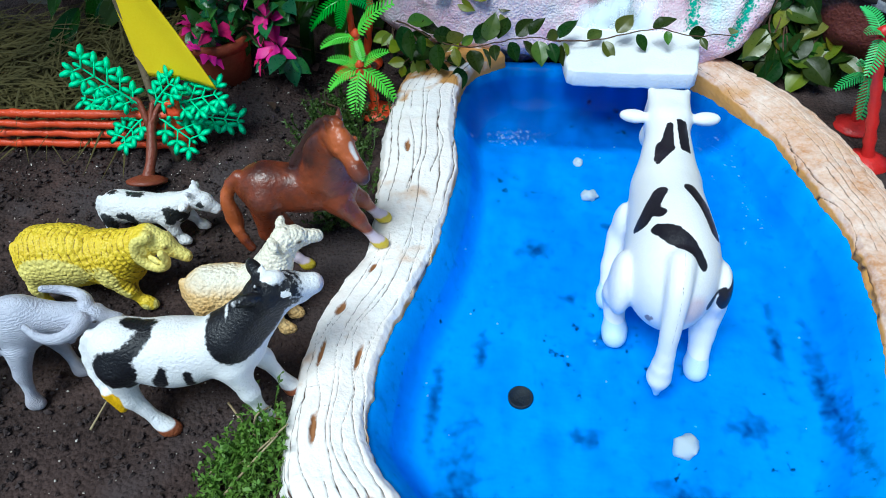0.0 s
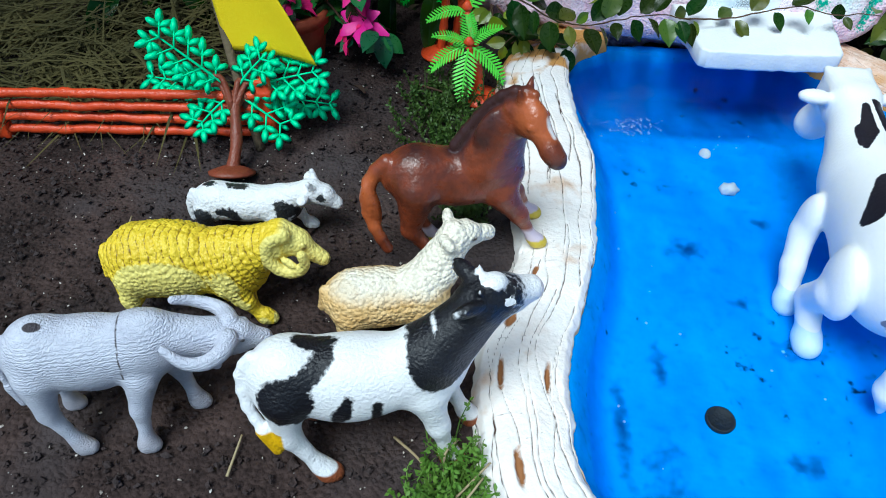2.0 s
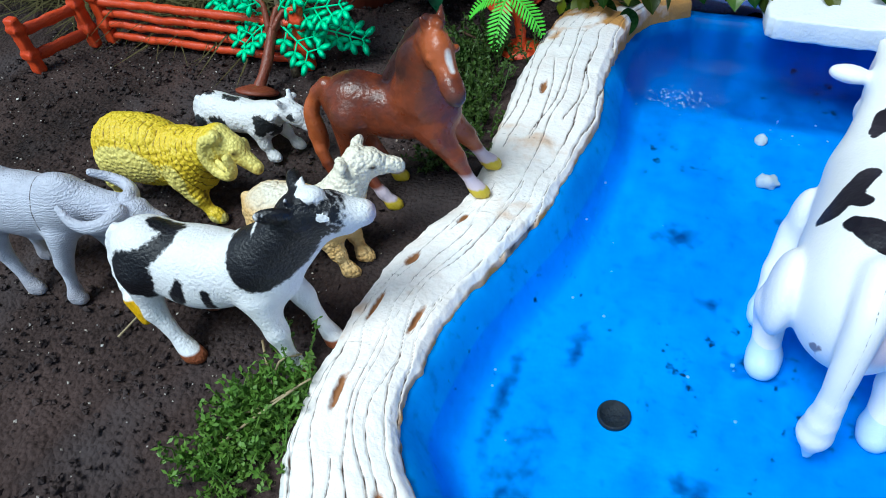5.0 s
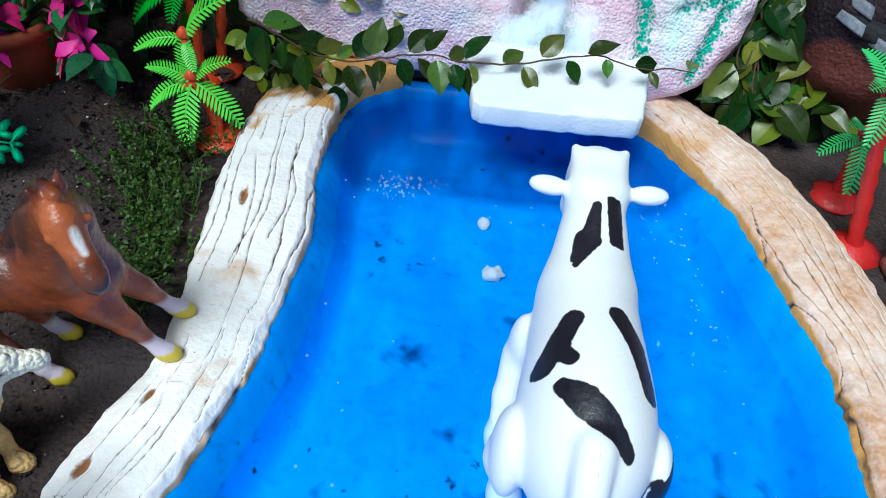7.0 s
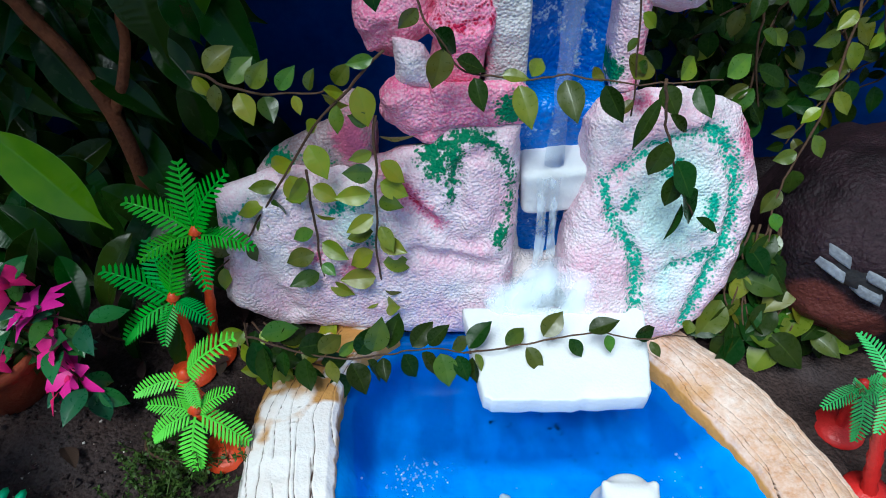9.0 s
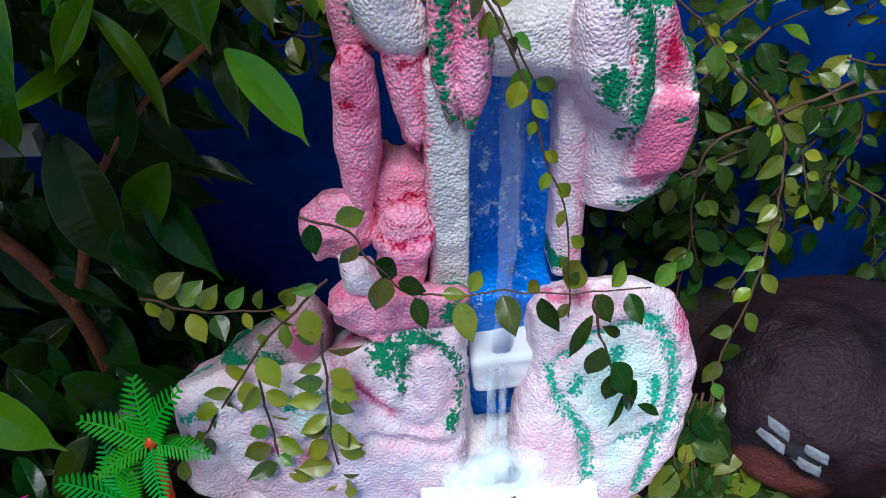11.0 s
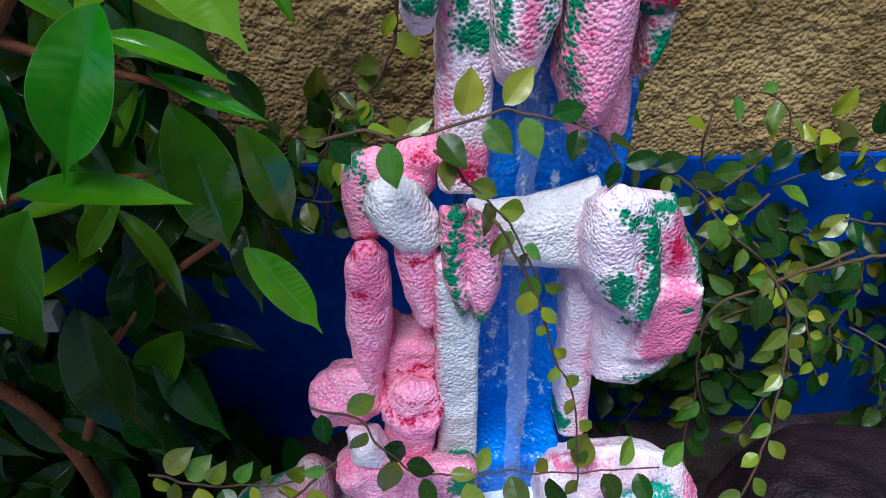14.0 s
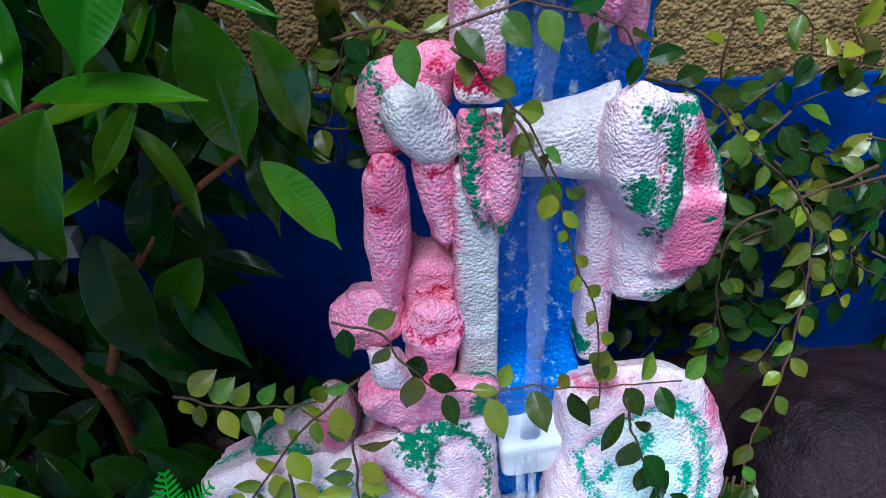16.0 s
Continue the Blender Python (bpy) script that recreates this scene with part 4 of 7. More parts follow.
# brown horse with its forefeet on the pool edge
M["toy_horse"] = mat("brown_rubber", (0.27, 0.056, 0.020), 0.33, (0.09, 0.020, 0.010), 32, 200, 0.95, 0.35, 300,
                     [("rust", (0.42, 0.10, 0.03), 0.6, 0.6, 90), ("mane", (0.040, 0.014, 0.014), 0.5, 1.0, 130), ("sock", (0.62, 0.52, 0.60), 0.3, 0.4, 200), ("hoof", (0.62, 0.46, 0.03), 0.2, 0.9, 260), ("blaze", (0.8, 0.74, 0.72), 0.12, 0.2, 200), ("muzzle", (0.085, 0.035, 0.03), 0.4, 0.2, 200)])
figure("toy_horse", [
    ell((-0.028, 0, 0.077), (0.044, 0.0185, 0.0185)), ell((-0.048, 0, 0.080), (0.024, 0.0185, 0.0195)), ell((0.000, 0, 0.077), (0.022, 0.017, 0.0215)), ell((-0.02, 0, 0.070), (0.03, 0.018, 0.014)),
    cap((-0.004, 0, 0.090), (0.006, -0.004, 0.118), 0.0195, 0.0140), cap((0.006, -0.004, 0.118), (0.011, -0.010, 0.132), 0.0135, 0.0100), cap((0.008, 0, 0.080), (0.010, -0.004, 0.112), 0.0125, 0.0095),
    ell((0.0165, -0.0185, 0.1335), (0.0075, 0.0125, 0.0105), (30, 0, 30)), cap((0.018, -0.022, 0.1315), (0.0285, -0.036, 0.1165), 0.0078, 0.0056), cap((0.027, -0.0345, 0.1175), (0.0305, -0.039, 0.1140), 0.0060, 0.0052), ell((0.0145, -0.0185, 0.127), (0.006, 0.009, 0.008), (30, 0, 30)),
    *leg(-0.050, -0.0105, 0.074, (-0.055, -0.0135, 0.042), (-0.030, -0.0155, 0), (0.0145, 0.0062, 0.0042)), *leg(-0.050, 0.0105, 0.074, (-0.054, 0.0135, 0.042), (-0.034, 0.0155, 0), (0.0145, 0.0062, 0.0042)),
    *leg(0.006, -0.0095, 0.066, (0.019, -0.0125, 0.048), (0.0335, -0.0145, 0.0195), (0.0115, 0.0060, 0.0043)), *leg(0.006, 0.0095, 0.066, (0.021, 0.012, 0.048), (0.036, 0.0155, 0.0195), (0.0115, 0.0060, 0.0043))],
    (-0.095, -0.056, -0.002), (0.055, 0.035, 0.162), 0.0013, M["toy_horse"], (-0.105, 0.540, 0), 10, "brown rubber horse with dark mane, forefeet on pool edge", "toy horse", 0.0045,
    [*arc([(-0.068, 0, 0.090), (-0.079, -0.001, 0.078), (-0.083, -0.004, 0.058), (-0.078, -0.010, 0.040), (-0.071, -0.014, 0.026)], 0.0055, 0.0038, 7), ell((-0.080, -0.005, 0.058), (0.0062, 0.006, 0.020), (0, -8, 0)),
     cap((0.0105, -0.0165, 0.1425), (0.0085, -0.0185, 0.150), 0.0032, 0.0010), cap((0.0165, -0.0085, 0.1435), (0.018, -0.0075, 0.152), 0.0032, 0.0010),
     *arc([(-0.024, 0.002, 0.099), (-0.012, 0.002, 0.117), (-0.001, -0.002, 0.134), (0.010, -0.009, 0.144), (0.018, -0.017, 0.1455)], 0.0042, 0.003, 7), ell((-0.003, -0.009, 0.117), (0.010, 0.006, 0.017), (0, 25, 0)), ell((0.0145, -0.0285, 0.1315), (0.0022, 0.0028, 0.0022)), ell((0.0265, -0.0165, 0.1315), (0.0024, 0.0026, 0.0022)), ell((0.0275, -0.0415, 0.1155), (0.002, 0.002, 0.0016)), ell((0.0338, -0.0375, 0.1165), (0.002, 0.002, 0.0016))], 0.0014,
    {"mane": lambda P: np.minimum(least(*arc([(-0.024, 0.002, 0.099), (-0.012, 0.002, 0.117), (-0.001, -0.002, 0.134), (0.010, -0.009, 0.144)], 0.009, 0.006, 5), ell((-0.003, -0.009, 0.117), (0.011, 0.008, 0.017), (0, 25, 0)))(P), (0.0975 - P[:, 2]) / 0.006 + np.where((P[:, 0] > -0.02) | (P[:, 2] > 0.105), 9, 0)),
     "rust": least(ell((-0.080, -0.005, 0.055), (0.012, 0.012, 0.03)), ell((0.020, -0.024, 0.134), (0.012, 0.015, 0.012), (30, 0, 30)), cap((0.012, 0, 0.07), (0.03, 0, 0.04), 0.012)),
     "sock": lambda P: np.where(P[:, 0] > 0, P[:, 2] - 0.037, P[:, 2] - 0.018) / 0.006, "blaze": least(cap((0.0235, -0.0265, 0.1345), (0.0275, -0.0325, 0.1265), 0.0024, 0.0018)),
     "hoof": lambda P: np.where(P[:, 0] > 0, P[:, 2] - 0.0268, P[:, 2] - 0.0078) / 0.003, "muzzle": lambda P: ell((0.0315, -0.040, 0.1125), (0.009, 0.008, 0.0065))(P) / 0.006})

# large white cow standing in the water; its z starts at the pool floor
M["pool_cow"] = mat("white_soft_plastic", (0.86, 0.87, 0.88), 0.4, (0.80, 0.82, 0.86), 25, 260, 0.5, 0.15, 500,
                    [("black", (0.010, 0.009, 0.016), 0.05, 0.30, 300), ("seam", (0.04, 0.03, 0.04), 0.25, 1.2, 300), ("pinkish", (0.75, 0.62, 0.64), 0.6, 0.5, 60), ("scuff", (0.25, 0.22, 0.25), 0.15, 0.5, 300)])
figure("pool_cow", [
    ell((-0.035, 0, 0.084), (0.046, 0.0365, 0.045)), ell((-0.010, 0, 0.088), (0.056, 0.0345, 0.042)), ell((0.030, 0, 0.087), (0.044, 0.0305, 0.037)),
    cap((0.050, -0.001, 0.093), (0.098, -0.002, 0.111), 0.0275, 0.0185), block((0.116, -0.003, 0.113), (0.020, 0.0190, 0.0165), 0.010, (0, -4, -2)), cap((0.124, -0.003, 0.108), (0.143, -0.003, 0.074), 0.0145, 0.0125), ell((0.144, -0.003, 0.066), (0.013, 0.015, 0.012)),
    ell((-0.018, 0, 0.045), (0.02, 0.017, 0.013))],
    (-0.115, -0.06, -0.001), (0.166, 0.06, 0.145), 0.0019, M["pool_cow"], (0.1565, 0.532, FLOOR_Z), 88, "large white plastic cow with black patches, standing in water", "toy cow", 0.010,
    [blend([ell((-0.044, 0.0375, 0.074), (0.019, 0.0105, 0.026), (0, 14, 0)), cap((-0.042, 0.038, 0.062), (-0.024, 0.036, 0.036), 0.0125, 0.0105), cap((-0.024, 0.036, 0.034), (-0.036, 0.033, 0.013), 0.0102, 0.0088), cap((-0.038, 0.032, 0.008), (-0.042, 0.032, 0.006), 0.0115, 0.011)], 0.004),
     blend([ell((-0.042, -0.0365, 0.075), (0.019, 0.0105, 0.026), (0, -12, 0)), cap((-0.045, -0.036, 0.06), (-0.052, -0.035, 0.034), 0.0125, 0.0098), cap((-0.052, -0.035, 0.034), (-0.063, -0.035, 0.013), 0.0098, 0.0088), cap((-0.064, -0.035, 0.008), (-0.067, -0.035, 0.006), 0.0105, 0.010)], 0.004),
     blend([ell((0.028, 0.0325, 0.063), (0.0125, 0.0095, 0.023)), cap((0.026, 0.034, 0.052), (0.012, 0.037, 0.030), 0.0105, 0.009), cap((0.012, 0.037, 0.030), (-0.001, 0.038, 0.012), 0.009, 0.0082), cap((-0.003, 0.038, 0.008), (-0.005, 0.038, 0.006), 0.0105, 0.010)], 0.004),
     blend([ell((0.026, -0.0325, 0.063), (0.0125, 0.0095, 0.023)), cap((0.028, -0.034, 0.052), (0.046, -0.034, 0.028), 0.0105, 0.009), cap((0.046, -0.034, 0.028), (0.05, -0.034, 0.008), 0.009, 0.010)], 0.004),
     lambda P: np.minimum.reduce([s(P) for s in arc([(-0.060, 0.002, 0.118), (-0.076, 0.003, 0.106), (-0.086, 0.003, 0.080), (-0.091, 0.002, 0.052)], 0.0105, 0.0066, 26)]), blend([cap((-0.0905, 0.002, 0.055), (-0.092, 0.002, 0.042), 0.0066, 0.0076), cap((-0.092, 0.002, 0.042), (-0.093, 0.002, 0.030), 0.0076, 0.0088), cap((-0.093, 0.002, 0.030), (-0.096, 0.001, 0.013), 0.0088, 0.0028)], 0.005),
     ell((0.104, 0.0290, 0.118), (0.0065, 0.0135, 0.0055), (0, 0, -6)), ell((0.106, -0.0350, 0.118), (0.0065, 0.0135, 0.0055), (0, 0, 6)), cap((0.128, 0.011, 0.123), (0.132, 0.0135, 0.1255), 0.004, 0.003), cap((0.128, -0.017, 0.123), (0.132, -0.0195, 0.1255), 0.004, 0.003), ell((0.135, -0.003, 0.117), (0.008, 0.015, 0.008))], 0.0035,
    {"black": lambda P: np.minimum(from_above(cap((0.042, 0.012, 0), (0.060, 0.003, 0), 0.002, 0.006), cap((0.060, 0.004, 0), (0.083, 0.0005, 0), 0.0062, 0.003), cap((0.046, 0.012, 0), (0.062, 0.007, 0), 0.003, 0.006), block((0.075, -0.0115, 0), (0.016, 0.0050, 0.01), 0.002, (0, 0, 4)), cap((0.004, 0.014, 0), (-0.012, 0.022, 0), 0.0055, 0.006), cap((-0.012, 0.022, 0), (-0.022, 0.028, 0), 0.006, 0.005), cap((-0.014, 0.022, 0), (-0.020, 0.0155, 0), 0.006, 0.004),
                                   cap((0.008, -0.010, 0), (-0.006, -0.019, 0), 0.006, 0.0065), cap((-0.006, -0.019, 0), (-0.028, -0.026, 0), 0.006, 0.0052), cap((-0.034, 0.019, 0), (-0.042, 0.008, 0), 0.004, 0.0078), cap((-0.042, 0.008, 0), (-0.051, -0.003, 0), 0.0075, 0.0068), cap((-0.051, -0.003, 0), (-0.059, -0.013, 0), 0.0065, 0.004))(P),
                                   least(cap((-0.046, -0.047, 0.090), (-0.060, -0.041, 0.084), 0.0075, 0.009), cap((-0.062, -0.036, 0.092), (-0.070, -0.028, 0.088), 0.006, 0.006))(P)),
     "seam": lambda P: np.abs(P[:, 1] - 0.002) / 0.0007 - 0.3 + np.where((P[:, 2] < 0.06) | (P[:, 0] > -0.045), 6, 0), "pinkish": lambda P: ell((-0.078, -0.012, 0.09), (0.012, 0.01, 0.012))(P) / 0.006,
     "scuff": lambda P: ell((-0.07, 0.018, 0.075), (0.012, 0.008, 0.012))(P) / 0.006 + 1.0 - 0.6 * fbm(P, 300, 2, 5)}, stretch=(1.0, 0.91, 0.98))


# ---- fountain of painted stones ----
fountain = empty("waterfall_fountain", (0.12, 0.93, 0), "pink, white and green painted stone waterfall fountain with blue channel", "fountain")
FAR = lambda P: np.full(len(P), 5.0)


def dist(*fs):
    """Paint that goes straight through in y, as brushed on from the front."""
    return lambda P: np.minimum.reduce([f(np.column_stack([P[:, 0], np.full(len(P), f.y), P[:, 2]])) for f in fs]) / 0.008


def stone(name, shapes, lo, hi, material, label="", k=0.01, cut=(), kc=0.004, step=0.0032, rough=0.0011, pink=None, red=None, green=None, teal=None, wash=None, chip=None, rs=85):
    at = {key: (dist(*v) if v else FAR) for key, v in (("pink", pink), ("red", red), ("green", green), ("teal", teal), ("wash", wash))}
    if chip:
        at["chip"] = chip
    return part(name, solid(name, blend(shapes, k, cut, kc), lo, hi, step, at, rough, rs, len(label) * 0.37), material, fountain, label)


def plate(points, y0, y1, rad, lean=0.0, z0=0.0):
    """A rounded slab of stone: an outline in x and z, from y0 (front) to y1, sheared down to the back to fit the
    camera's view, its face leaning back by lean above z0.
    """
    q = arr(*points)

    def f(P):
        face = P[:, 1] - y0 - lean * (np.clip(P[:, 2], z0 - 0.02, 0.3) - z0)
        p = np.column_stack([P[:, 0], P[:, 2] + 0.62 * np.maximum(face - rad * 0.8, 0)])
        best, inside = np.full(len(p), 9.0), np.zeros(len(p), bool)
        for u, w in zip(q, np.roll(q, -1, axis=0)):
            d, e = w - u, p - u
            h = np.clip(e @ d / max(d @ d, 1e-12), 0, 1)
            best = np.minimum(best, np.linalg.norm(e - h[:, None] * d, axis=1))
            inside ^= ((u[1] > p[:, 1]) != (w[1] > p[:, 1])) & (p[:, 0] < (w[0] - u[0]) * (p[:, 1] - u[1]) / (w[1] - u[1] + 1e-12) + u[0])
        d2 = np.where(inside, -best, best) + rad
        dy = np.abs(face - (y1 - y0) / 2) - (y1 - y0) / 2 + rad
        return np.hypot(np.maximum(d2, 0), np.maximum(dy, 0)) + np.minimum(np.maximum(d2, dy), 0) - rad
    f.y = y0
    return f


def line(points, y, r, r1=None, lean=0.0, z0=0.0):
    """Caps along a broken line of x, z on a front that leans back."""
    p = [(x, y + lean * (z - z0), z) for x, z in points]
    n = len(p) - 1
    r1 = r if r1 is None else r1
    return [cap(p[i], p[i + 1], r + (r1 - r) * i / n, r + (r1 - r) * (i + 1) / n) for i in range(n)]


def disc(x, z, rx, rz, turn=0):
    return ell((x, 0.9, z), (rx, 0.02, rz), (0, turn, 0))


# the blue channel behind, with pale chips
stone("channel", [block((0.157, 0.985, 0.31), (0.055, 0.022, 0.33), 0.004)], (0.09, 0.95, -0.03), (0.225, 1.02, 0.66), M["blue_stone"], "blue painted water channel", cut=[cap((0.157, 0.945, -0.1), (0.157, 0.945, 0.8), 0.026)], kc=0.01, chip=lambda P: 0.32 - 0.45 * fbm(P * arr(1, 1, 0.5), 210, 2, 3))
# low left rock: a face that leans back, with a carved petal and a green leaf
PETAL = [(0.066, 0.113), (0.066, 0.175), (0.074, 0.185), (0.086, 0.189), (0.097, 0.176), (0.102, 0.157), (0.100, 0.136), (0.096, 0.120), (0.082, 0.109), (0.066, 0.113)]
stone("rock", [plate([(-0.120, 0.148), (-0.127, 0.045), (-0.093, 0.022), (-0.027, 0.016), (0.049, 0.010), (0.116, 0.0), (0.113, 0.207), (0.074, 0.208), (0.054, 0.200), (0.045, 0.186), (0.020, 0.182), (-0.014, 0.166), (-0.071, 0.168)], 0.842, 0.95, 0.022, 0.17, 0.03), block((-0.02, 0.925, 0.02), (0.09, 0.04, 0.045), 0.012)],
      (-0.145, 0.825, -0.03), (0.13, 0.99, 0.225), M["stone"], "pale pink low boulder with carved green leaf", 0.012,
      [*line(PETAL, 0.8415, 0.0048, None, 0.17, 0.03), *line([(0.017, 0.158), (0.043, 0.133), (0.069, 0.108)], 0.842, 0.008, 0.004, 0.17, 0.03), *line([(-0.045, 0.112), (-0.028, 0.10), (-0.012, 0.10), (0.002, 0.12)], 0.842, 0.005, None, 0.17, 0.03), *line([(-0.09, 0.15), (-0.098, 0.10), (-0.07, 0.045)], 0.842, 0.007, None, 0.17, 0.03), *line([(0.03, 0.10), (0.06, 0.095), (0.10, 0.088)], 0.842, 0.006, None, 0.17, 0.03)], 0.006, rough=0.002,
      green=[*line([(0.042, 0.180), (0.056, 0.192), (0.072, 0.200), (0.086, 0.197), (0.100, 0.182), (0.106, 0.160), (0.106, 0.118)], 0.86, 0.0075, 0.003), *line([(0.062, 0.190), (0.061, 0.145)], 0.86, 0.0085, 0.003), disc(0.050, 0.176, 0.010, 0.012), disc(0.101, 0.116, 0.007, 0.012, 12)],
      pink=[*line([(0.017, 0.165), (0.052, 0.128)], 0.86, 0.010, 0.006), disc(-0.05, 0.10, 0.012, 0.008), disc(-0.015, 0.085, 0.010, 0.008)], red=[*line([(0.022, 0.16), (0.045, 0.135)], 0.86, 0.0028, 0.001)],
      teal=[*line([(-0.028, 0.143), (-0.004, 0.152)], 0.86, 0.0055), *line([(-0.016, 0.110), (-0.001, 0.112)], 0.86, 0.003), *line([(-0.112, 0.132), (-0.092, 0.139)], 0.86, 0.005)], wash=[disc(-0.01, 0.128, 0.016, 0.016)])
stone("rock", [plate([(-0.093, 0.125), (-0.091, 0.150), (-0.075, 0.173), (-0.047, 0.189), (-0.020, 0.204), (-0.005, 0.211), (0.004, 0.194), (0.003, 0.125)], 0.885, 0.95, 0.018), ell((-0.012, 0.905, 0.19), (0.016, 0.025, 0.026))], (-0.11, 0.87, 0.11), (0.02, 0.97, 0.225), M["dull_stone"], "pink and green boulder", 0.006, [*line([(-0.022, 0.205), (-0.026, 0.15)], 0.884, 0.0035)], 0.004,
      green=[disc(-0.068, 0.166, 0.014, 0.012), disc(-0.04, 0.170, 0.013, 0.009), disc(-0.012, 0.150, 0.01, 0.006)], pink=[disc(-0.012, 0.19, 0.014, 0.022), disc(-0.045, 0.15, 0.02, 0.008)], step=0.0026)
stone("shelf_stone", [plate([(0.045, 0.238), (0.108, 0.238), (0.114, 0.232), (0.114, 0.203), (0.045, 0.198)], 0.878, 0.965, 0.009)], (0.035, 0.87, 0.19), (0.125, 0.975, 0.248), M["pink_stone"], "flat pink stone with green end", green=[disc(0.103, 0.219, 0.013, 0.014)], step=0.0026)
# right rock with carved teal lines, leaning back more
LEFT_ARC = [(0.250, 0.199), (0.212, 0.187), (0.176, 0.160), (0.184, 0.135), (0.205, 0.106), (0.211, 0.086), (0.214, 0.040)]
RIGHT_ARC = [(0.250, 0.199), (0.267, 0.185), (0.279, 0.158), (0.279, 0.121), (0.269, 0.093), (0.256, 0.045)]
stone("rock", [plate([(0.164, 0.200), (0.175, 0.215), (0.214, 0.219), (0.248, 0.220), (0.276, 0.207), (0.294, 0.180), (0.302, 0.148), (0.300, 0.108), (0.291, 0.066), (0.268, 0.030), (0.236, 0.012), (0.160, 0.0), (0.150, 0.069), (0.156, 0.113), (0.165, 0.154)], 0.832, 0.90, 0.022, 0.36, 0.06), block((0.235, 0.935, 0.03), (0.05, 0.05, 0.055), 0.014)], (0.135, 0.80, -0.03), (0.325, 1.01, 0.24), M["stone"], "white boulder with carved green lines", 0.012,
      [*line(LEFT_ARC, 0.832, 0.005, None, 0.36, 0.06), *line(RIGHT_ARC, 0.832, 0.005, None, 0.36, 0.06), *line([(0.238, 0.094), (0.265, 0.105), (0.285, 0.111)], 0.832, 0.003, None, 0.36, 0.06), *line([(0.166, 0.195), (0.195, 0.202)], 0.832, 0.003, None, 0.36, 0.06)], 0.005, rough=0.0022,
      teal=[*line(LEFT_ARC[:3], 0.86, 0.003), *line(LEFT_ARC[2:], 0.86, 0.0042, 0.006), *line(RIGHT_ARC, 0.86, 0.0058), *line([(0.238, 0.094), (0.265, 0.105), (0.285, 0.111)], 0.86, 0.0045), disc(0.263, 0.14, 0.006, 0.018), disc(0.258, 0.196, 0.009, 0.006), disc(0.228, 0.17, 0.007, 0.011, 30), disc(0.198, 0.145, 0.006, 0.012, 20)], wash=[disc(0.232, 0.145, 0.036, 0.045), disc(0.235, 0.085, 0.012, 0.03)],
      pink=[disc(0.292, 0.195, 0.016, 0.02), disc(0.19, 0.213, 0.025, 0.004)], step=0.003)
stone("chute", [block((0.147, 0.945, 0.085), (0.040, 0.03, 0.115), 0.006)], (0.10, 0.905, -0.03), (0.195, 0.98, 0.21), M["blue_stone"], "blue painted chute below the block", chip=lambda P: 0.36 - 0.45 * fbm(P * arr(1, 1, 0.5), 210, 2, 4))
stone("plaster_foot", [cap((0.112, 0.888, 0.028), (0.180, 0.886, 0.030), 0.030, 0.032), cap((0.176, 0.895, 0.06), (0.178, 0.892, 0.125), 0.016, 0.007), cap((0.112, 0.90, 0.06), (0.113, 0.895, 0.15), 0.010, 0.004)], (0.06, 0.835, -0.01), (0.22, 0.935, 0.165), M["cream_stone"], "rough white plaster foot of the fall", 0.015, rough=0.0025, rs=60)
# the white block under the fall
stone("spill_block", [block((0.147, 0.912, 0.138), (0.0285, 0.026, 0.0225), 0.006, (4, -6, 0))], (0.11, 0.875, 0.105), (0.185, 0.945, 0.17), M["foam"], "white rounded block", step=0.002, rough=0.0008)
# pillars each side of the channel
stone("pillar", [block((0.099, 0.935, 0.295), (0.0148, 0.028, 0.105), 0.005, (0, -1.5, 0))], (0.075, 0.90, 0.185), (0.125, 0.97, 0.405), M["grey_stone"], "grey-white stone pillar", pink=[*line([(0.084, 0.2), (0.082, 0.40)], 0.9, 0.004)], red=[*line([(0.083, 0.24), (0.081, 0.36)], 0.9, 0.0015)], cut=[*line([(0.104, 0.24), (0.103, 0.40)], 0.906, 0.0013), *line([(0.108, 0.26), (0.107, 0.40)], 0.906, 0.0010)], kc=0.001, step=0.0022)
stone("pillar", [block((0.193, 0.957, 0.29), (0.0125, 0.022, 0.095), 0.008, (0, -4, 0))], (0.165, 0.925, 0.185), (0.22, 0.985, 0.395), M["stone"], "pale stone pillar", pink=[*line([(0.205, 0.2), (0.200, 0.35)], 0.93, 0.003)], green=[disc(0.186, 0.215, 0.010, 0.012)], step=0.0026)
stone("pillar", [block((0.102, 0.967, 0.53), (0.0162, 0.024, 0.105), 0.009)], (0.08, 0.937, 0.42), (0.125, 0.997, 0.64), M["stone"], "pale upper pillar", pink=[*line([(0.09, 0.45), (0.09, 0.6)], 0.93, 0.0025), disc(0.102, 0.452, 0.02, 0.014), disc(0.108, 0.575, 0.01, 0.02)], red=[disc(0.1, 0.443, 0.016, 0.009), disc(0.105, 0.58, 0.003, 0.008)], green=[disc(0.105, 0.529, 0.014, 0.012), disc(0.098, 0.56, 0.008, 0.025), disc(0.116, 0.575, 0.005, 0.03)], step=0.0026)
stone("pillar", [cap((0.186, 0.965, 0.62), (0.1965, 0.962, 0.464), 0.014, 0.0088)], (0.165, 0.945, 0.45), (0.215, 0.985, 0.64), M["pink_stone"], "pinkish upper pillar", step=0.0026)
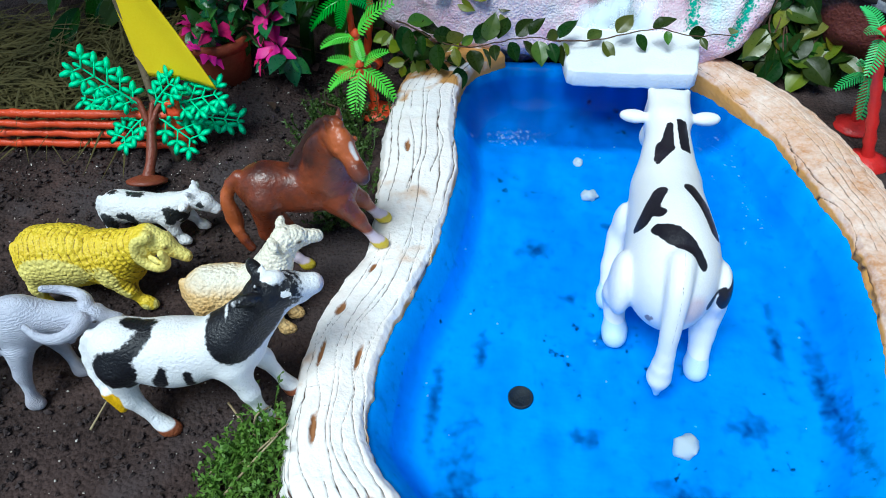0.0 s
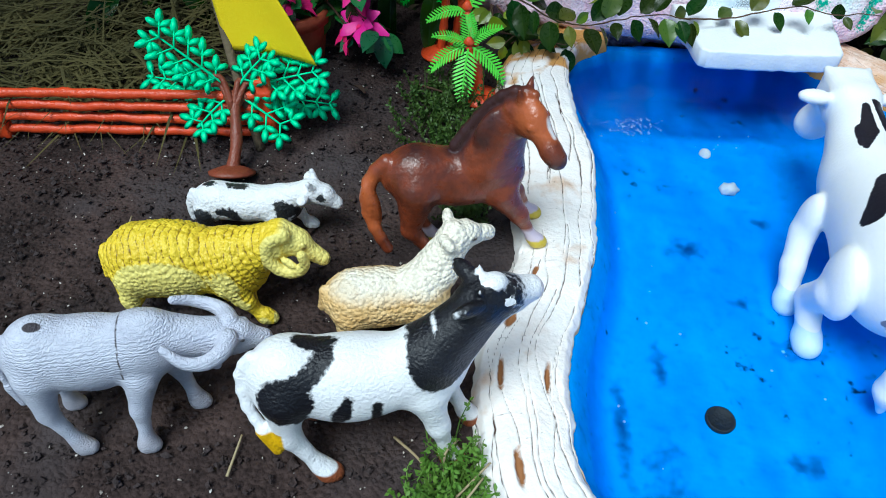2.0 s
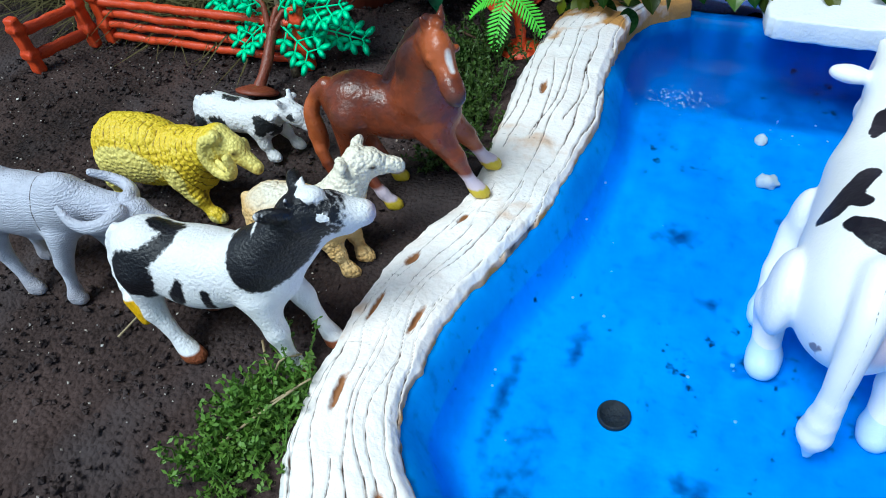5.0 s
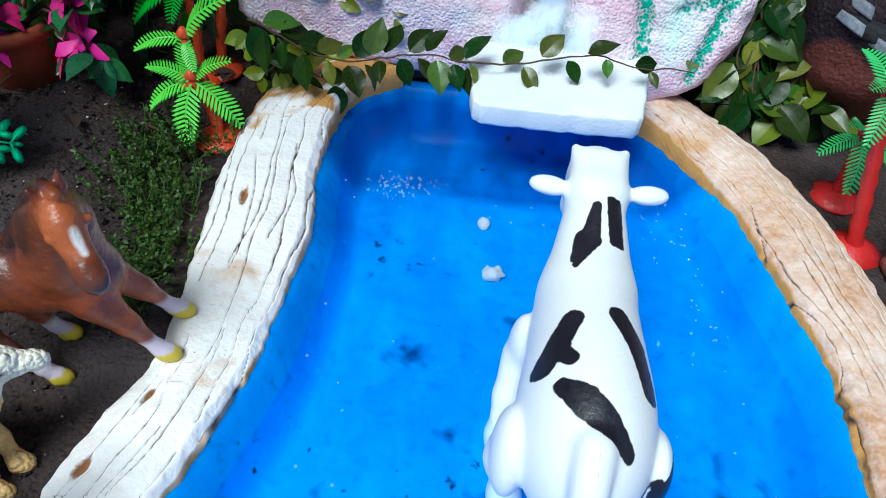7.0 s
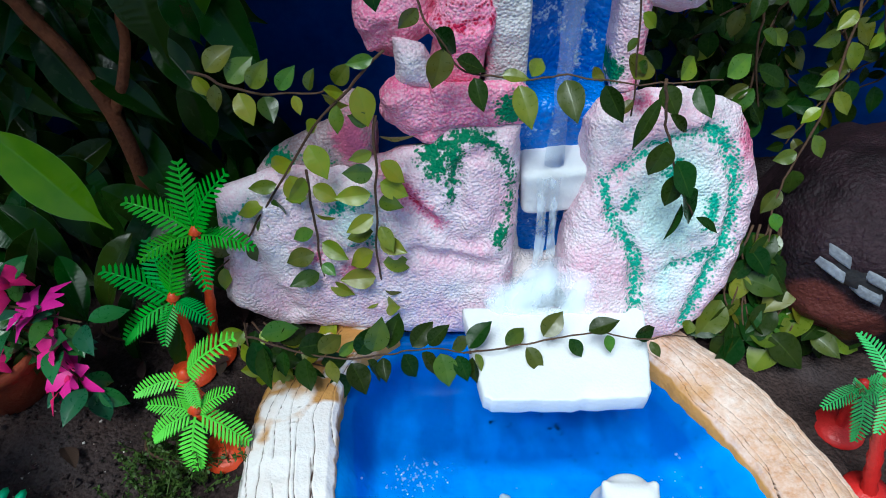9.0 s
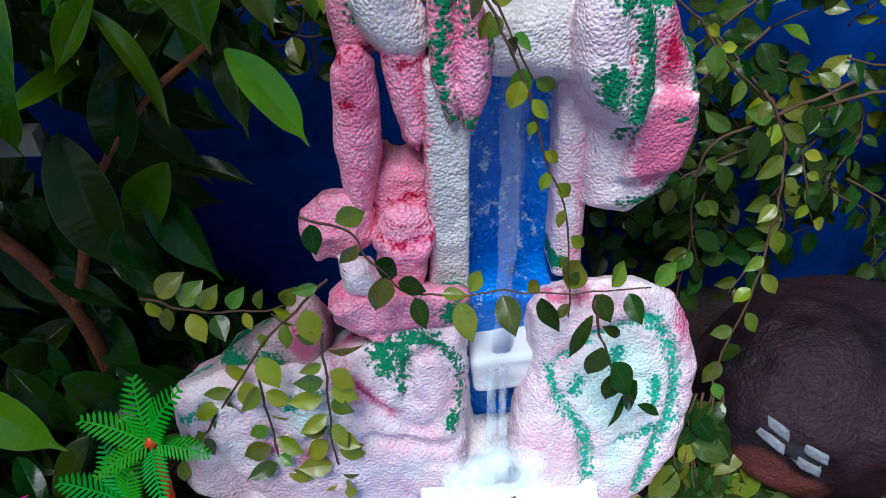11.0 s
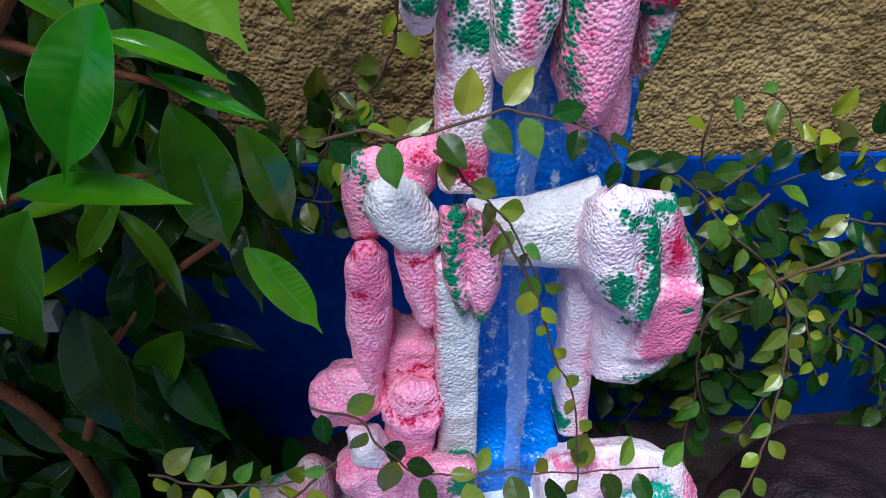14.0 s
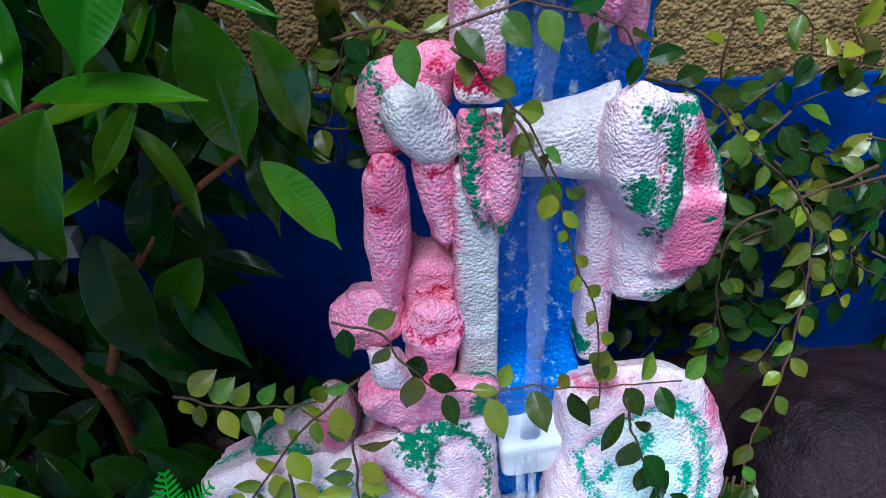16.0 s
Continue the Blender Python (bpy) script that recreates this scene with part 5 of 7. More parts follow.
# upper left cluster: white oval on a curled pink stone, two hanging stones, one green-edged
stone("curled_stone", [plate([(0.026, 0.442), (0.035, 0.454), (0.048, 0.457), (0.062, 0.450), (0.087, 0.445), (0.087, 0.428), (0.062, 0.395), (0.044, 0.386), (0.029, 0.388), (0.024, 0.418)], 0.945, 0.99, 0.015), ell((0.076, 0.962, 0.450), (0.016, 0.018, 0.011))], (0.01, 0.92, 0.37), (0.105, 1.0, 0.475), M["pink_stone"], "pink curled stone", 0.006, [*line([(0.034, 0.452), (0.040, 0.43), (0.036, 0.405)], 0.934, 0.0022)], 0.003, green=[*line([(0.036, 0.452), (0.042, 0.432), (0.039, 0.415)], 0.93, 0.0035), disc(0.031, 0.444, 0.006, 0.006)], red=[*line([(0.03, 0.392), (0.06, 0.395)], 0.94, 0.003), disc(0.075, 0.455, 0.006, 0.004)], step=0.0024)
stone("oval_stone", [plate([(0.043, 0.449), (0.057, 0.458), (0.074, 0.450), (0.086, 0.427), (0.0885, 0.408), (0.079, 0.398), (0.060, 0.403), (0.046, 0.418), (0.0405, 0.434)], 0.910, 0.965, 0.015)], (0.025, 0.895, 0.38), (0.105, 0.975, 0.47), M["cream_stone"], "white oval stone", step=0.0024, pink=[*line([(0.06, 0.4), (0.08, 0.398)], 0.93, 0.0025)])
stone("hanging_stone", [plate([(0.026, 0.391), (0.033, 0.404), (0.046, 0.406), (0.053, 0.396), (0.0555, 0.375), (0.0545, 0.327), (0.043, 0.272), (0.034, 0.266), (0.027, 0.278), (0.023, 0.341)], 0.916, 0.958, 0.015)], (0.005, 0.9, 0.25), (0.07, 0.975, 0.42), M["pink_stone"], "long pink hanging stone", red=[disc(0.035, 0.37, 0.006, 0.004), *line([(0.030, 0.398), (0.045, 0.402)], 0.93, 0.002)], pink=[disc(0.04, 0.375, 0.012, 0.02)], step=0.0022)
stone("hanging_stone", [plate([(0.057, 0.412), (0.084, 0.418), (0.0878, 0.380), (0.087, 0.345), (0.080, 0.330), (0.070, 0.341), (0.059, 0.383)], 0.914, 0.955, 0.0135)], (0.04, 0.9, 0.315), (0.105, 0.97, 0.435), M["pink_stone"], "short pink hanging stone", red=[*line([(0.060, 0.40), (0.083, 0.396)], 0.93, 0.0025), disc(0.081, 0.336, 0.004, 0.004)], step=0.0022)
stone("hanging_stone", [plate([(0.086, 0.446), (0.100, 0.447), (0.1025, 0.40), (0.1045, 0.367), (0.098, 0.362), (0.087, 0.397)], 0.895, 0.935, 0.0075), plate([(0.103, 0.445), (0.117, 0.437), (0.1245, 0.412), (0.123, 0.390), (0.115, 0.359), (0.107, 0.361), (0.101, 0.40)], 0.892, 0.935, 0.0105)], (0.07, 0.88, 0.345), (0.14, 0.95, 0.46), M["pink_stone"], "pink hanging stone with green edge", 0.002,
      green=[*line([(0.094, 0.445), (0.091, 0.400), (0.099, 0.366)], 0.9, 0.006, 0.0045), disc(0.111, 0.366, 0.008, 0.009), *line([(0.104, 0.44), (0.108, 0.425)], 0.9, 0.003), *line([(0.122, 0.42), (0.123, 0.40)], 0.9, 0.003)], step=0.002)
# right of the fall: beam, knob and the curved rock
stone("beam_stone", [plate([(0.105, 0.433), (0.140, 0.435), (0.164, 0.441), (0.185, 0.449), (0.187, 0.377), (0.15, 0.383), (0.105, 0.385)], 0.912, 0.968, 0.021)], (0.09, 0.9, 0.36), (0.2, 0.98, 0.465), M["cream_stone"], "white cross stone above the fall", step=0.0028, cut=[*line([(0.132, 0.438), (0.130, 0.415)], 0.911, 0.0012)], kc=0.001)
stone("knob_stone", [plate([(0.172, 0.450), (0.184, 0.461), (0.202, 0.454), (0.214, 0.432), (0.2225, 0.386), (0.220, 0.361), (0.208, 0.360), (0.187, 0.376), (0.175, 0.399), (0.169, 0.43)], 0.884, 0.95, 0.017)], (0.155, 0.87, 0.345), (0.24, 0.965, 0.475), M["stone"], "lilac knob stone with green grooves", 0.006, [*line([(0.196, 0.443), (0.204, 0.41), (0.208, 0.372)], 0.884, 0.0045), *line([(0.212, 0.43), (0.219, 0.39)], 0.888, 0.002)], 0.003,
      green=[*line([(0.187, 0.447), (0.198, 0.436)], 0.9, 0.0045), *line([(0.205, 0.440), (0.213, 0.405), (0.214, 0.372)], 0.9, 0.007, 0.009), disc(0.193, 0.393, 0.010, 0.017, -12)], red=[*line([(0.197, 0.44), (0.204, 0.405), (0.207, 0.38)], 0.9, 0.0012)], step=0.0022)
stone("curved_rock", [plate([(0.203, 0.441), (0.233, 0.437), (0.243, 0.414), (0.257, 0.394), (0.269, 0.354), (0.268, 0.326), (0.256, 0.292), (0.232, 0.271), (0.201, 0.279), (0.195, 0.35)], 0.912, 0.972, 0.019), plate([(0.216, 0.373), (0.256, 0.378), (0.262, 0.352), (0.258, 0.318), (0.218, 0.312)], 0.903, 0.94, 0.008)], (0.18, 0.89, 0.255), (0.285, 0.985, 0.455), M["stone"], "curved rock painted pink with green rim", 0.004, [*line([(0.222, 0.381), (0.262, 0.382)], 0.910, 0.004), *line([(0.214, 0.37), (0.207, 0.285)], 0.911, 0.003), *line([(0.215, 0.304), (0.258, 0.310)], 0.911, 0.0025)], 0.003,
      pink=[disc(0.242, 0.342, 0.026, 0.040), disc(0.238, 0.405, 0.016, 0.028)], red=[disc(0.236, 0.402, 0.008, 0.012), disc(0.25, 0.283, 0.008, 0.004)],
      green=[*line([(0.246, 0.410), (0.258, 0.385), (0.263, 0.350), (0.262, 0.318)], 0.93, 0.006, 0.003), *line([(0.262, 0.318), (0.248, 0.291), (0.226, 0.290)], 0.93, 0.0035, 0.006), disc(0.226, 0.432, 0.013, 0.006), disc(0.214, 0.352, 0.006, 0.011), disc(0.248, 0.362, 0.005, 0.005)], step=0.0026)
# pink lumps
stone("block_stone", [block((0.066, 0.955, 0.28), (0.0215, 0.022, 0.030), 0.009, (0, 4, 0))], (0.035, 0.925, 0.24), (0.1, 0.985, 0.32), M["pink_stone"], "pink block stone", step=0.0026, rough=0.003, red=[disc(0.07, 0.285, 0.012, 0.003)])
stone("rounded_stone", [plate([(-0.003, 0.283), (0.010, 0.299), (0.034, 0.299), (0.046, 0.284), (0.047, 0.258), (0.023, 0.238), (0.003, 0.241), (-0.006, 0.262)], 0.912, 0.955, 0.016)], (-0.02, 0.88, 0.225), (0.06, 0.965, 0.315), M["pink_stone"], "pink rounded stone", rough=0.004, rs=55, step=0.0024)
stone("rounded_stone", [plate([(0.049, 0.277), (0.054, 0.291), (0.067, 0.297), (0.084, 0.290), (0.091, 0.276), (0.089, 0.262), (0.05, 0.262)], 0.902, 0.945, 0.0125), plate([(0.048, 0.272), (0.088, 0.273), (0.090, 0.252), (0.078, 0.219), (0.056, 0.221), (0.046, 0.245)], 0.895, 0.945, 0.0155)], (0.03, 0.87, 0.205), (0.105, 0.96, 0.31), M["pink_stone"], "pink and white rounded stones with red crease", 0.002, [*line([(0.048, 0.273), (0.066, 0.268), (0.092, 0.274)], 0.888, 0.0022)], 0.002, red=[*line([(0.050, 0.273), (0.066, 0.270), (0.090, 0.275)], 0.9, 0.0028), *line([(0.055, 0.287), (0.085, 0.282)], 0.9, 0.0012)], rough=0.004, rs=55, step=0.0022)
stone("rounded_stone", [plate([(0.021, 0.264), (0.042, 0.260), (0.050, 0.244), (0.048, 0.227), (0.021, 0.227)], 0.886, 0.93, 0.0125)], (0.005, 0.87, 0.21), (0.065, 0.945, 0.28), M["stone"], "pale lilac stone", rough=0.003, rs=55, step=0.0024)
stone("rounded_stone", [plate([(0.008, 0.226), (0.021, 0.238), (0.056, 0.231), (0.066, 0.205), (0.056, 0.176), (0.028, 0.186), (0.011, 0.203)], 0.882, 0.94, 0.015)], (-0.01, 0.865, 0.16), (0.085, 0.955, 0.255), M["pink_stone"], "pink low stone", rough=0.004, rs=55, step=0.0024, cut=[*line([(0.028, 0.188), (0.05, 0.20)], 0.881, 0.003)], kc=0.003)
# hanging stones at the top
stone("hanging_stone", [plate([(0.064, 0.66), (0.065, 0.553), (0.071, 0.541), (0.082, 0.541), (0.087, 0.556), (0.088, 0.66)], 0.917, 0.955, 0.0105)], (0.05, 0.905, 0.525), (0.1, 0.965, 0.68), M["stone"], "green-dabbed hanging stone", green=[*line([(0.070, 0.65), (0.070, 0.55)], 0.92, 0.005), disc(0.078, 0.552, 0.010, 0.010), disc(0.083, 0.61, 0.005, 0.012)], red=[*line([(0.0875, 0.65), (0.087, 0.55)], 0.92, 0.002)], pink=[*line([(0.080, 0.65), (0.080, 0.565)], 0.92, 0.004)], step=0.0024)
stone("hanging_stone", [plate([(0.112, 0.66), (0.1125, 0.534), (0.118, 0.514), (0.127, 0.506), (0.139, 0.515), (0.1475, 0.544), (0.148, 0.66)], 0.913, 0.958, 0.0155)], (0.1, 0.9, 0.49), (0.16, 0.97, 0.68), M["stone"], "pink and green hanging stone", green=[*line([(0.117, 0.65), (0.117, 0.55)], 0.92, 0.005), *line([(0.141, 0.65), (0.140, 0.535)], 0.92, 0.0035), disc(0.117, 0.543, 0.005, 0.014), disc(0.143, 0.575, 0.004, 0.02)], red=[disc(0.128, 0.585, 0.004, 0.009), disc(0.132, 0.612, 0.005, 0.009)], pink=[*line([(0.130, 0.64), (0.130, 0.53)], 0.92, 0.007)], step=0.0024)
stone("hanging_stone", [plate([(0.147, 0.66), (0.1495, 0.522), (0.157, 0.498), (0.166, 0.479), (0.177, 0.486), (0.1855, 0.514), (0.187, 0.551), (0.184, 0.66)], 0.909, 0.958, 0.0165)], (0.135, 0.895, 0.46), (0.2, 0.97, 0.68), M["pink_stone"], "long pale pink hanging stone with green edge", green=[*line([(0.1495, 0.6), (0.152, 0.525), (0.162, 0.487)], 0.92, 0.0045, 0.003), disc(0.168, 0.575, 0.012, 0.007)], red=[*line([(0.164, 0.56), (0.159, 0.535)], 0.91, 0.001)], step=0.0024)
stone("red_knob_stone", [ell((0.2035, 0.945, 0.572), (0.0165, 0.022, 0.035)), ell((0.197, 0.95, 0.60), (0.014, 0.02, 0.04))], (0.175, 0.915, 0.525), (0.23, 0.975, 0.64), M["pink_stone"], "dark red knob stone", red=[disc(0.205, 0.57, 0.017, 0.026)], green=[disc(0.198, 0.542, 0.014, 0.006)], step=0.0026)
stone("hanging_stone", [plate([(0.198, 0.545), (0.214, 0.545), (0.212, 0.525), (0.205, 0.508), (0.199, 0.512)], 0.932, 0.955, 0.006)], (0.185, 0.92, 0.495), (0.225, 0.965, 0.56), M["dull_stone"], "small dark green hanging stone", green=[disc(0.207, 0.522, 0.007, 0.014)], red=[*line([(0.203, 0.54), (0.200, 0.515)], 0.92, 0.002)], step=0.0022)

# slab of polystyrene under the fall
def build_slab():
    outline = arr((0.072, 0.838), (0.222, 0.838), (0.217, 0.80), (0.209, 0.757), (0.204, 0.7495), (0.150, 0.7480), (0.089, 0.7495), (0.0835, 0.754), (0.078, 0.785))
    outline = np.concatenate([a + (b - a) * np.linspace(0, 1, 9)[:-1, None] for a, b in zip(outline, np.roll(outline, -1, axis=0))])
    outline = outline + 0.0011 * np.stack([fbm(np.column_stack([outline, outline[:, :1] * 0]), 130, 3, k) for k in (3, 4)], 1)
    n, mid = len(outline), outline.mean(0)
    levels = ((0.0375, 0.985), (0.0390, 1.0), (0.0530, 1.0), (0.0548, 0.985), (0.0552, 0.955), (0.0554, 0.5), (0.0554, 0.02))
    v = np.vstack([np.column_stack([mid + (outline - mid) * k, np.full(n, z) + 0.0006 * fbm(np.column_stack([outline * k, np.full(n, z)]), 60, 2, 1)]) for z, k in levels])
    f = [(a * n + b, a * n + (b + 1) % n, (a + 1) * n + (b + 1) % n, (a + 1) * n + b) for a in range(len(levels) - 1) for b in range(n)]
    f = [q[::-1] for q in f]
    return to_mesh("splash_slab", v, f + [tuple(range(n)), tuple((len(levels) - 1) * n + b for b in range(n))[::-1]])


slab_me = build_slab()
thing("splash_slab", slab_me, M["foam"], "white polystyrene slab over the pool under the waterfall", "slab")

# falling water: thin uneven sheets, and spray where they land
def sheet(name, x0, x1, z0, z1, y0, y1, seed):
    zs, xs = np.linspace(z0, z1, 60), np.linspace(0, 1, 9)
    Z, U = np.meshgrid(zs, xs, indexing="ij")
    P = np.column_stack([U.ravel() * 0.1, np.zeros(Z.size), Z.ravel()])
    w = 1 + 0.3 * fbm(P * arr(0, 0, 1), 30, 2, seed).reshape(Z.shape)
    X = (x0 + x1) / 2 + (U - 0.5) * (x1 - x0) * w + 0.0015 * fbm(P * arr(0, 0, 1), 40, 2, seed + 1).reshape(Z.shape)
    Y = y0 + (y1 - y0) * (Z - z0) / (z1 - z0) + 0.0015 * fbm(P, 90, 2, seed + 2).reshape(Z.shape) - 0.003 * np.sin(U * np.pi)
    return grid_mesh(name, np.stack([X, Y, Z], -1))


stream = empty("waterfall", (0.15, 0.93, 0.05), "thin clear water falling down a blue channel", "waterfall")
for x0, x1, z0, z1, y0, y1 in ((0.136, 0.150, 0.66, 0.41, 0.955, 0.952), (0.136, 0.150, 0.39, 0.160, 0.938, 0.892), (0.150, 0.158, 0.39, 0.17, 0.95, 0.94), (0.128, 0.137, 0.158, 0.06, 0.880, 0.845), (0.138, 0.145, 0.158, 0.06, 0.879, 0.842)):
    part("stream", sheet("stream", x0, x1, z0, z1, y0, y1, x0 * 100), M["fall" if z0 > 0.2 else "fall_low"], stream)


def build_spray():
    """Nested thin veils of mist, denser towards the place where the water lands."""
    r = np.random.default_rng(12)
    veils = []
    a, e = np.linspace(0, 2 * np.pi, 25)[:-1], np.linspace(-0.45 * np.pi, 0.5 * np.pi, 13)
    for cx, wide, high in ((0.146, 0.050, 0.028), (0.138, 0.028, 0.044), (0.165, 0.026, 0.034), (0.117, 0.028, 0.022)):
        for k in range(6):
            s = (k + 1) / 6
            c = arr(cx + r.normal(0, 0.003), 0.846, 0.055)
            v = np.array([[(math.cos(t) * math.cos(u), math.sin(t) * math.cos(u), math.sin(u)) for t in a] for u in e]).reshape(-1, 3)
            v = v * (1 + 0.14 * fbm(v, 1.6, 2, k + cx * 90))[:, None] * arr(wide * s, 0.018 * s, high * s) + c
            v[:, 2] = np.maximum(v[:, 2], 0.0562)
            v[:, 1] = np.minimum(v[:, 1], 0.8835)
            veils.append((v, [(i * 24 + j, i * 24 + (j + 1) % 24, (i + 1) * 24 + (j + 1) % 24, (i + 1) * 24 + j) for i in range(12) for j in range(24)]))
    return to_mesh("spray", *join(veils))


mist = part("spray", build_spray(), M["spray"], stream, "white splashing spray")
mist.visible_shadow = False
tagged(mist, "white splashing spray", kind="stuff")


def build_drops(seed):
    """Fine drops flying up round the place where the water lands."""
    r = np.random.default_rng(seed)
    pieces = []
    for _ in range(700):
        cx, w = ((0.143, 0.020), (0.168, 0.017), (0.118, 0.020))[r.integers(3)]
        c = arr(r.normal(cx, w), min(0.866, r.normal(0.846, 0.009)), 0.056 + abs(r.normal(0, 0.014)))
        s = r.uniform(0.0003, 0.0009) * r.uniform(0.5, 1)
        o = arr((1, 0, 0), (-1, 0, 0), (0, 1, 0), (0, -1, 0), (0, 0, 1.5), (0, 0, -1.5))
        pieces.append((c + o * s, [(0, 2, 4), (2, 1, 4), (1, 3, 4), (3, 0, 4), (2, 0, 5), (1, 2, 5), (3, 1, 5), (0, 3, 5)]))
    return to_mesh("drops", *join(pieces))


M["drop"] = water_mat("white_drops", (0.95, 0.98, 1.0), 0.2, 0.0, 100, 0.45)
part("mist", build_drops(5), M["drop"], stream, "fine white water drops").visible_shadow = False

HOUSE_PANES = ((0.359, 0.117), (0.357, 0.105), (0.384, 0.110), (0.381, 0.097))
# dark rounded toy house with a painted window
house = [ell((0.475, 0.92, 0.04), (0.125, 0.10, 0.11)), ell((0.415, 0.895, 0.075), (0.085, 0.092, 0.092)), ell((0.485, 0.90, 0.105), (0.12, 0.095, 0.045))]
house_f = blend(house, 0.03, [cap((0.31, 0.835, 0.142), (0.51, 0.785, 0.142), 0.005)], 0.008)
hut = thing("boulder_house", solid("boulder_house", house_f, (0.305, 0.78, -0.02), (0.62, 1.05, 0.215), 0.004,
      {"red": dist(ell((0.375, 0.82, 0.05), (0.04, 0.05, 0.03)), ell((0.36, 0.84, 0.06), (0.02, 0.03, 0.03)))}, 0.0045, 34),
      M["dark_stone"], "dark brown stone toy house with painted grey window", "toy house")
M["window_grey"] = mat("grey_paint", (0.24, 0.26, 0.30), 0.6, (0.07, 0.075, 0.09), 60, 300, 0.8, 0.5, 300)


def on_house(x, z):
    """The y of the house's front at x, z."""
    ys = np.linspace(0.74, 0.95, 400)
    d = house_f(np.column_stack([np.full(400, x), ys, np.full(400, z)]))
    return ys[np.argmax(d < 0)] if (d < 0).any() else 0.84


def pane_me(name, x, z, w, h, off):
    """A slightly domed patch of paint lying on the hut's front."""
    n = 7
    X, Z = np.meshgrid(np.linspace(x - w, x + w, n), np.linspace(z - h, z + h, n), indexing="ij")
    Z = Z - 0.25 * (X - x)
    Y = np.array([[on_house(X[i, j], Z[i, j]) for j in range(n)] for i in range(n)])
    edge = np.maximum(np.abs(np.linspace(-1, 1, n))[:, None], np.abs(np.linspace(-1, 1, n))[None])
    return grid_mesh(name, np.stack([X, Y - off + (off + 0.002) * (edge > 0.9), Z], -1))


M["window_dark"] = mat("black_paint", (0.012, 0.010, 0.012), 0.7, (0.006, 0.005, 0.006), 60, 300, 0.8, 0.5, 300)
hut_window = part("window", pane_me("window", 0.3705, 0.1075, 0.0245, 0.0125, 0.0045), M["window_dark"], hut, "black painted window surround")
for x, z in HOUSE_PANES:
    part("window_pane", pane_me("window_pane", x, z, 0.010, 0.0052, 0.0075), M["window_grey"], hut_window, "painted light grey window pane")


# ---- leaves and stems ----
def leaf_me(name, w, shape=1.0, fold=0.25, curl=0.25, tip=0.0, n=11, wave=0.0, seed=0, veins=0.0):
    """A leaf of unit length along x, facing z, with a raised midrib line; w: width; tip: length of a drip tip."""
    r = np.random.default_rng(seed)
    t = np.linspace(0, 1, n)
    half = w / 2 * np.sin(np.pi * t ** shape) ** 0.85
    half *= 1 - tip * np.exp(-((t - 0.92) / 0.11) ** 2) * 2.2
    half[0] = half[-1] = 0.004
    v = arr(-1, -0.95, -0.6, -0.045, 0.045, 0.6, 0.95, 1) if not veins else arr(-1, -0.95, -0.78, -0.6, -0.42, -0.25, -0.1, -0.045, 0.045, 0.1, 0.25, 0.42, 0.6, 0.78, 0.95, 1)
    X, U = np.meshgrid(t, v, indexing="ij")
    Y = U * half[:, None]
    Z = fold * np.abs(Y) - curl * X ** 2 + wave * np.sin(X * 11 + U * 2 + r.uniform(0, 6)) * np.abs(U) * half[:, None]
    Z = Z + veins * np.sin((X - 0.42 * np.abs(U) * half[:, None] / max(w / 2, 1e-6)) * 2 * np.pi * 17) * np.minimum(np.abs(U) * 3, 1) * half[:, None] / max(w / 2, 1e-6)
    rib = np.abs(U) * 22.0 - 0.7
    return grid_mesh(name, np.stack([X, Y + 0.03 * np.sin(X * 3 + seed), Z], -1), True, {"rib": rib, "edge": (0.985 - np.abs(U)) * 30.0})


LEAF = {
    "fig": [leaf_me("leaf", 0.62, 0.80, 0.3, 0.15, 0.1, wave=0.06, seed=i) for i in range(4)],
    "big": [leaf_me("leaf", 0.44, 0.84, 0.34, c, 0.27, 99, 0.06, i, 0.0010) for i, c in enumerate((0.15, 0.3, 0.45, 0.2))],
    "slim": [leaf_me("leaf", 0.3, 0.9, 0.35, c, 0.12, 11, 0.05, i) for i, c in enumerate((0.15, 0.35, -0.1))],
    "shrub": [leaf_me("leaf", 0.52, 0.8, 0.3, 0.2, 0.12, wave=0.05, seed=i + 9) for i in range(3)],
}


def leaf_pose(base, tip, normal, width=1.0):
    b, x = V(base), V(tip) - V(base)
    size = x.length
    x.normalize()
    z = (V(normal) - x * V(normal).dot(x)).normalized()
    y = z.cross(x)
    return Matrix(((x.x * size, y.x * size * width, z.x * size, b.x), (x.y * size, y.y * size * width, z.y * size, b.y), (x.z * size, y.z * size * width, z.z * size, b.z), (0, 0, 0, 1)))


def shared(meshes, material):
    """The same leaf shapes in another material."""
    out = []
    for me in meshes:
        c = me.copy()
        c.materials.clear()
        c.materials.append(material)
        out.append(c)
    return out


KIT = {"fig": shared(LEAF["fig"], M["leaf_fig"]), "dark": shared(LEAF["fig"], M["leaf_dark"]), "lime": shared(LEAF["fig"], M["leaf_lime"]), "long": shared(LEAF["slim"], M["leaf_dark"]),
       "big": shared(LEAF["big"], M["leaf_big"]), "bigshade": shared(LEAF["big"], M["leaf_bigshade"]), "slim": shared(LEAF["slim"], M["leaf_big"]), "slimdark": shared(LEAF["slim"], M["leaf_bigshade"]), "shrub": shared(LEAF["shrub"], M["leaf_shrub"])}


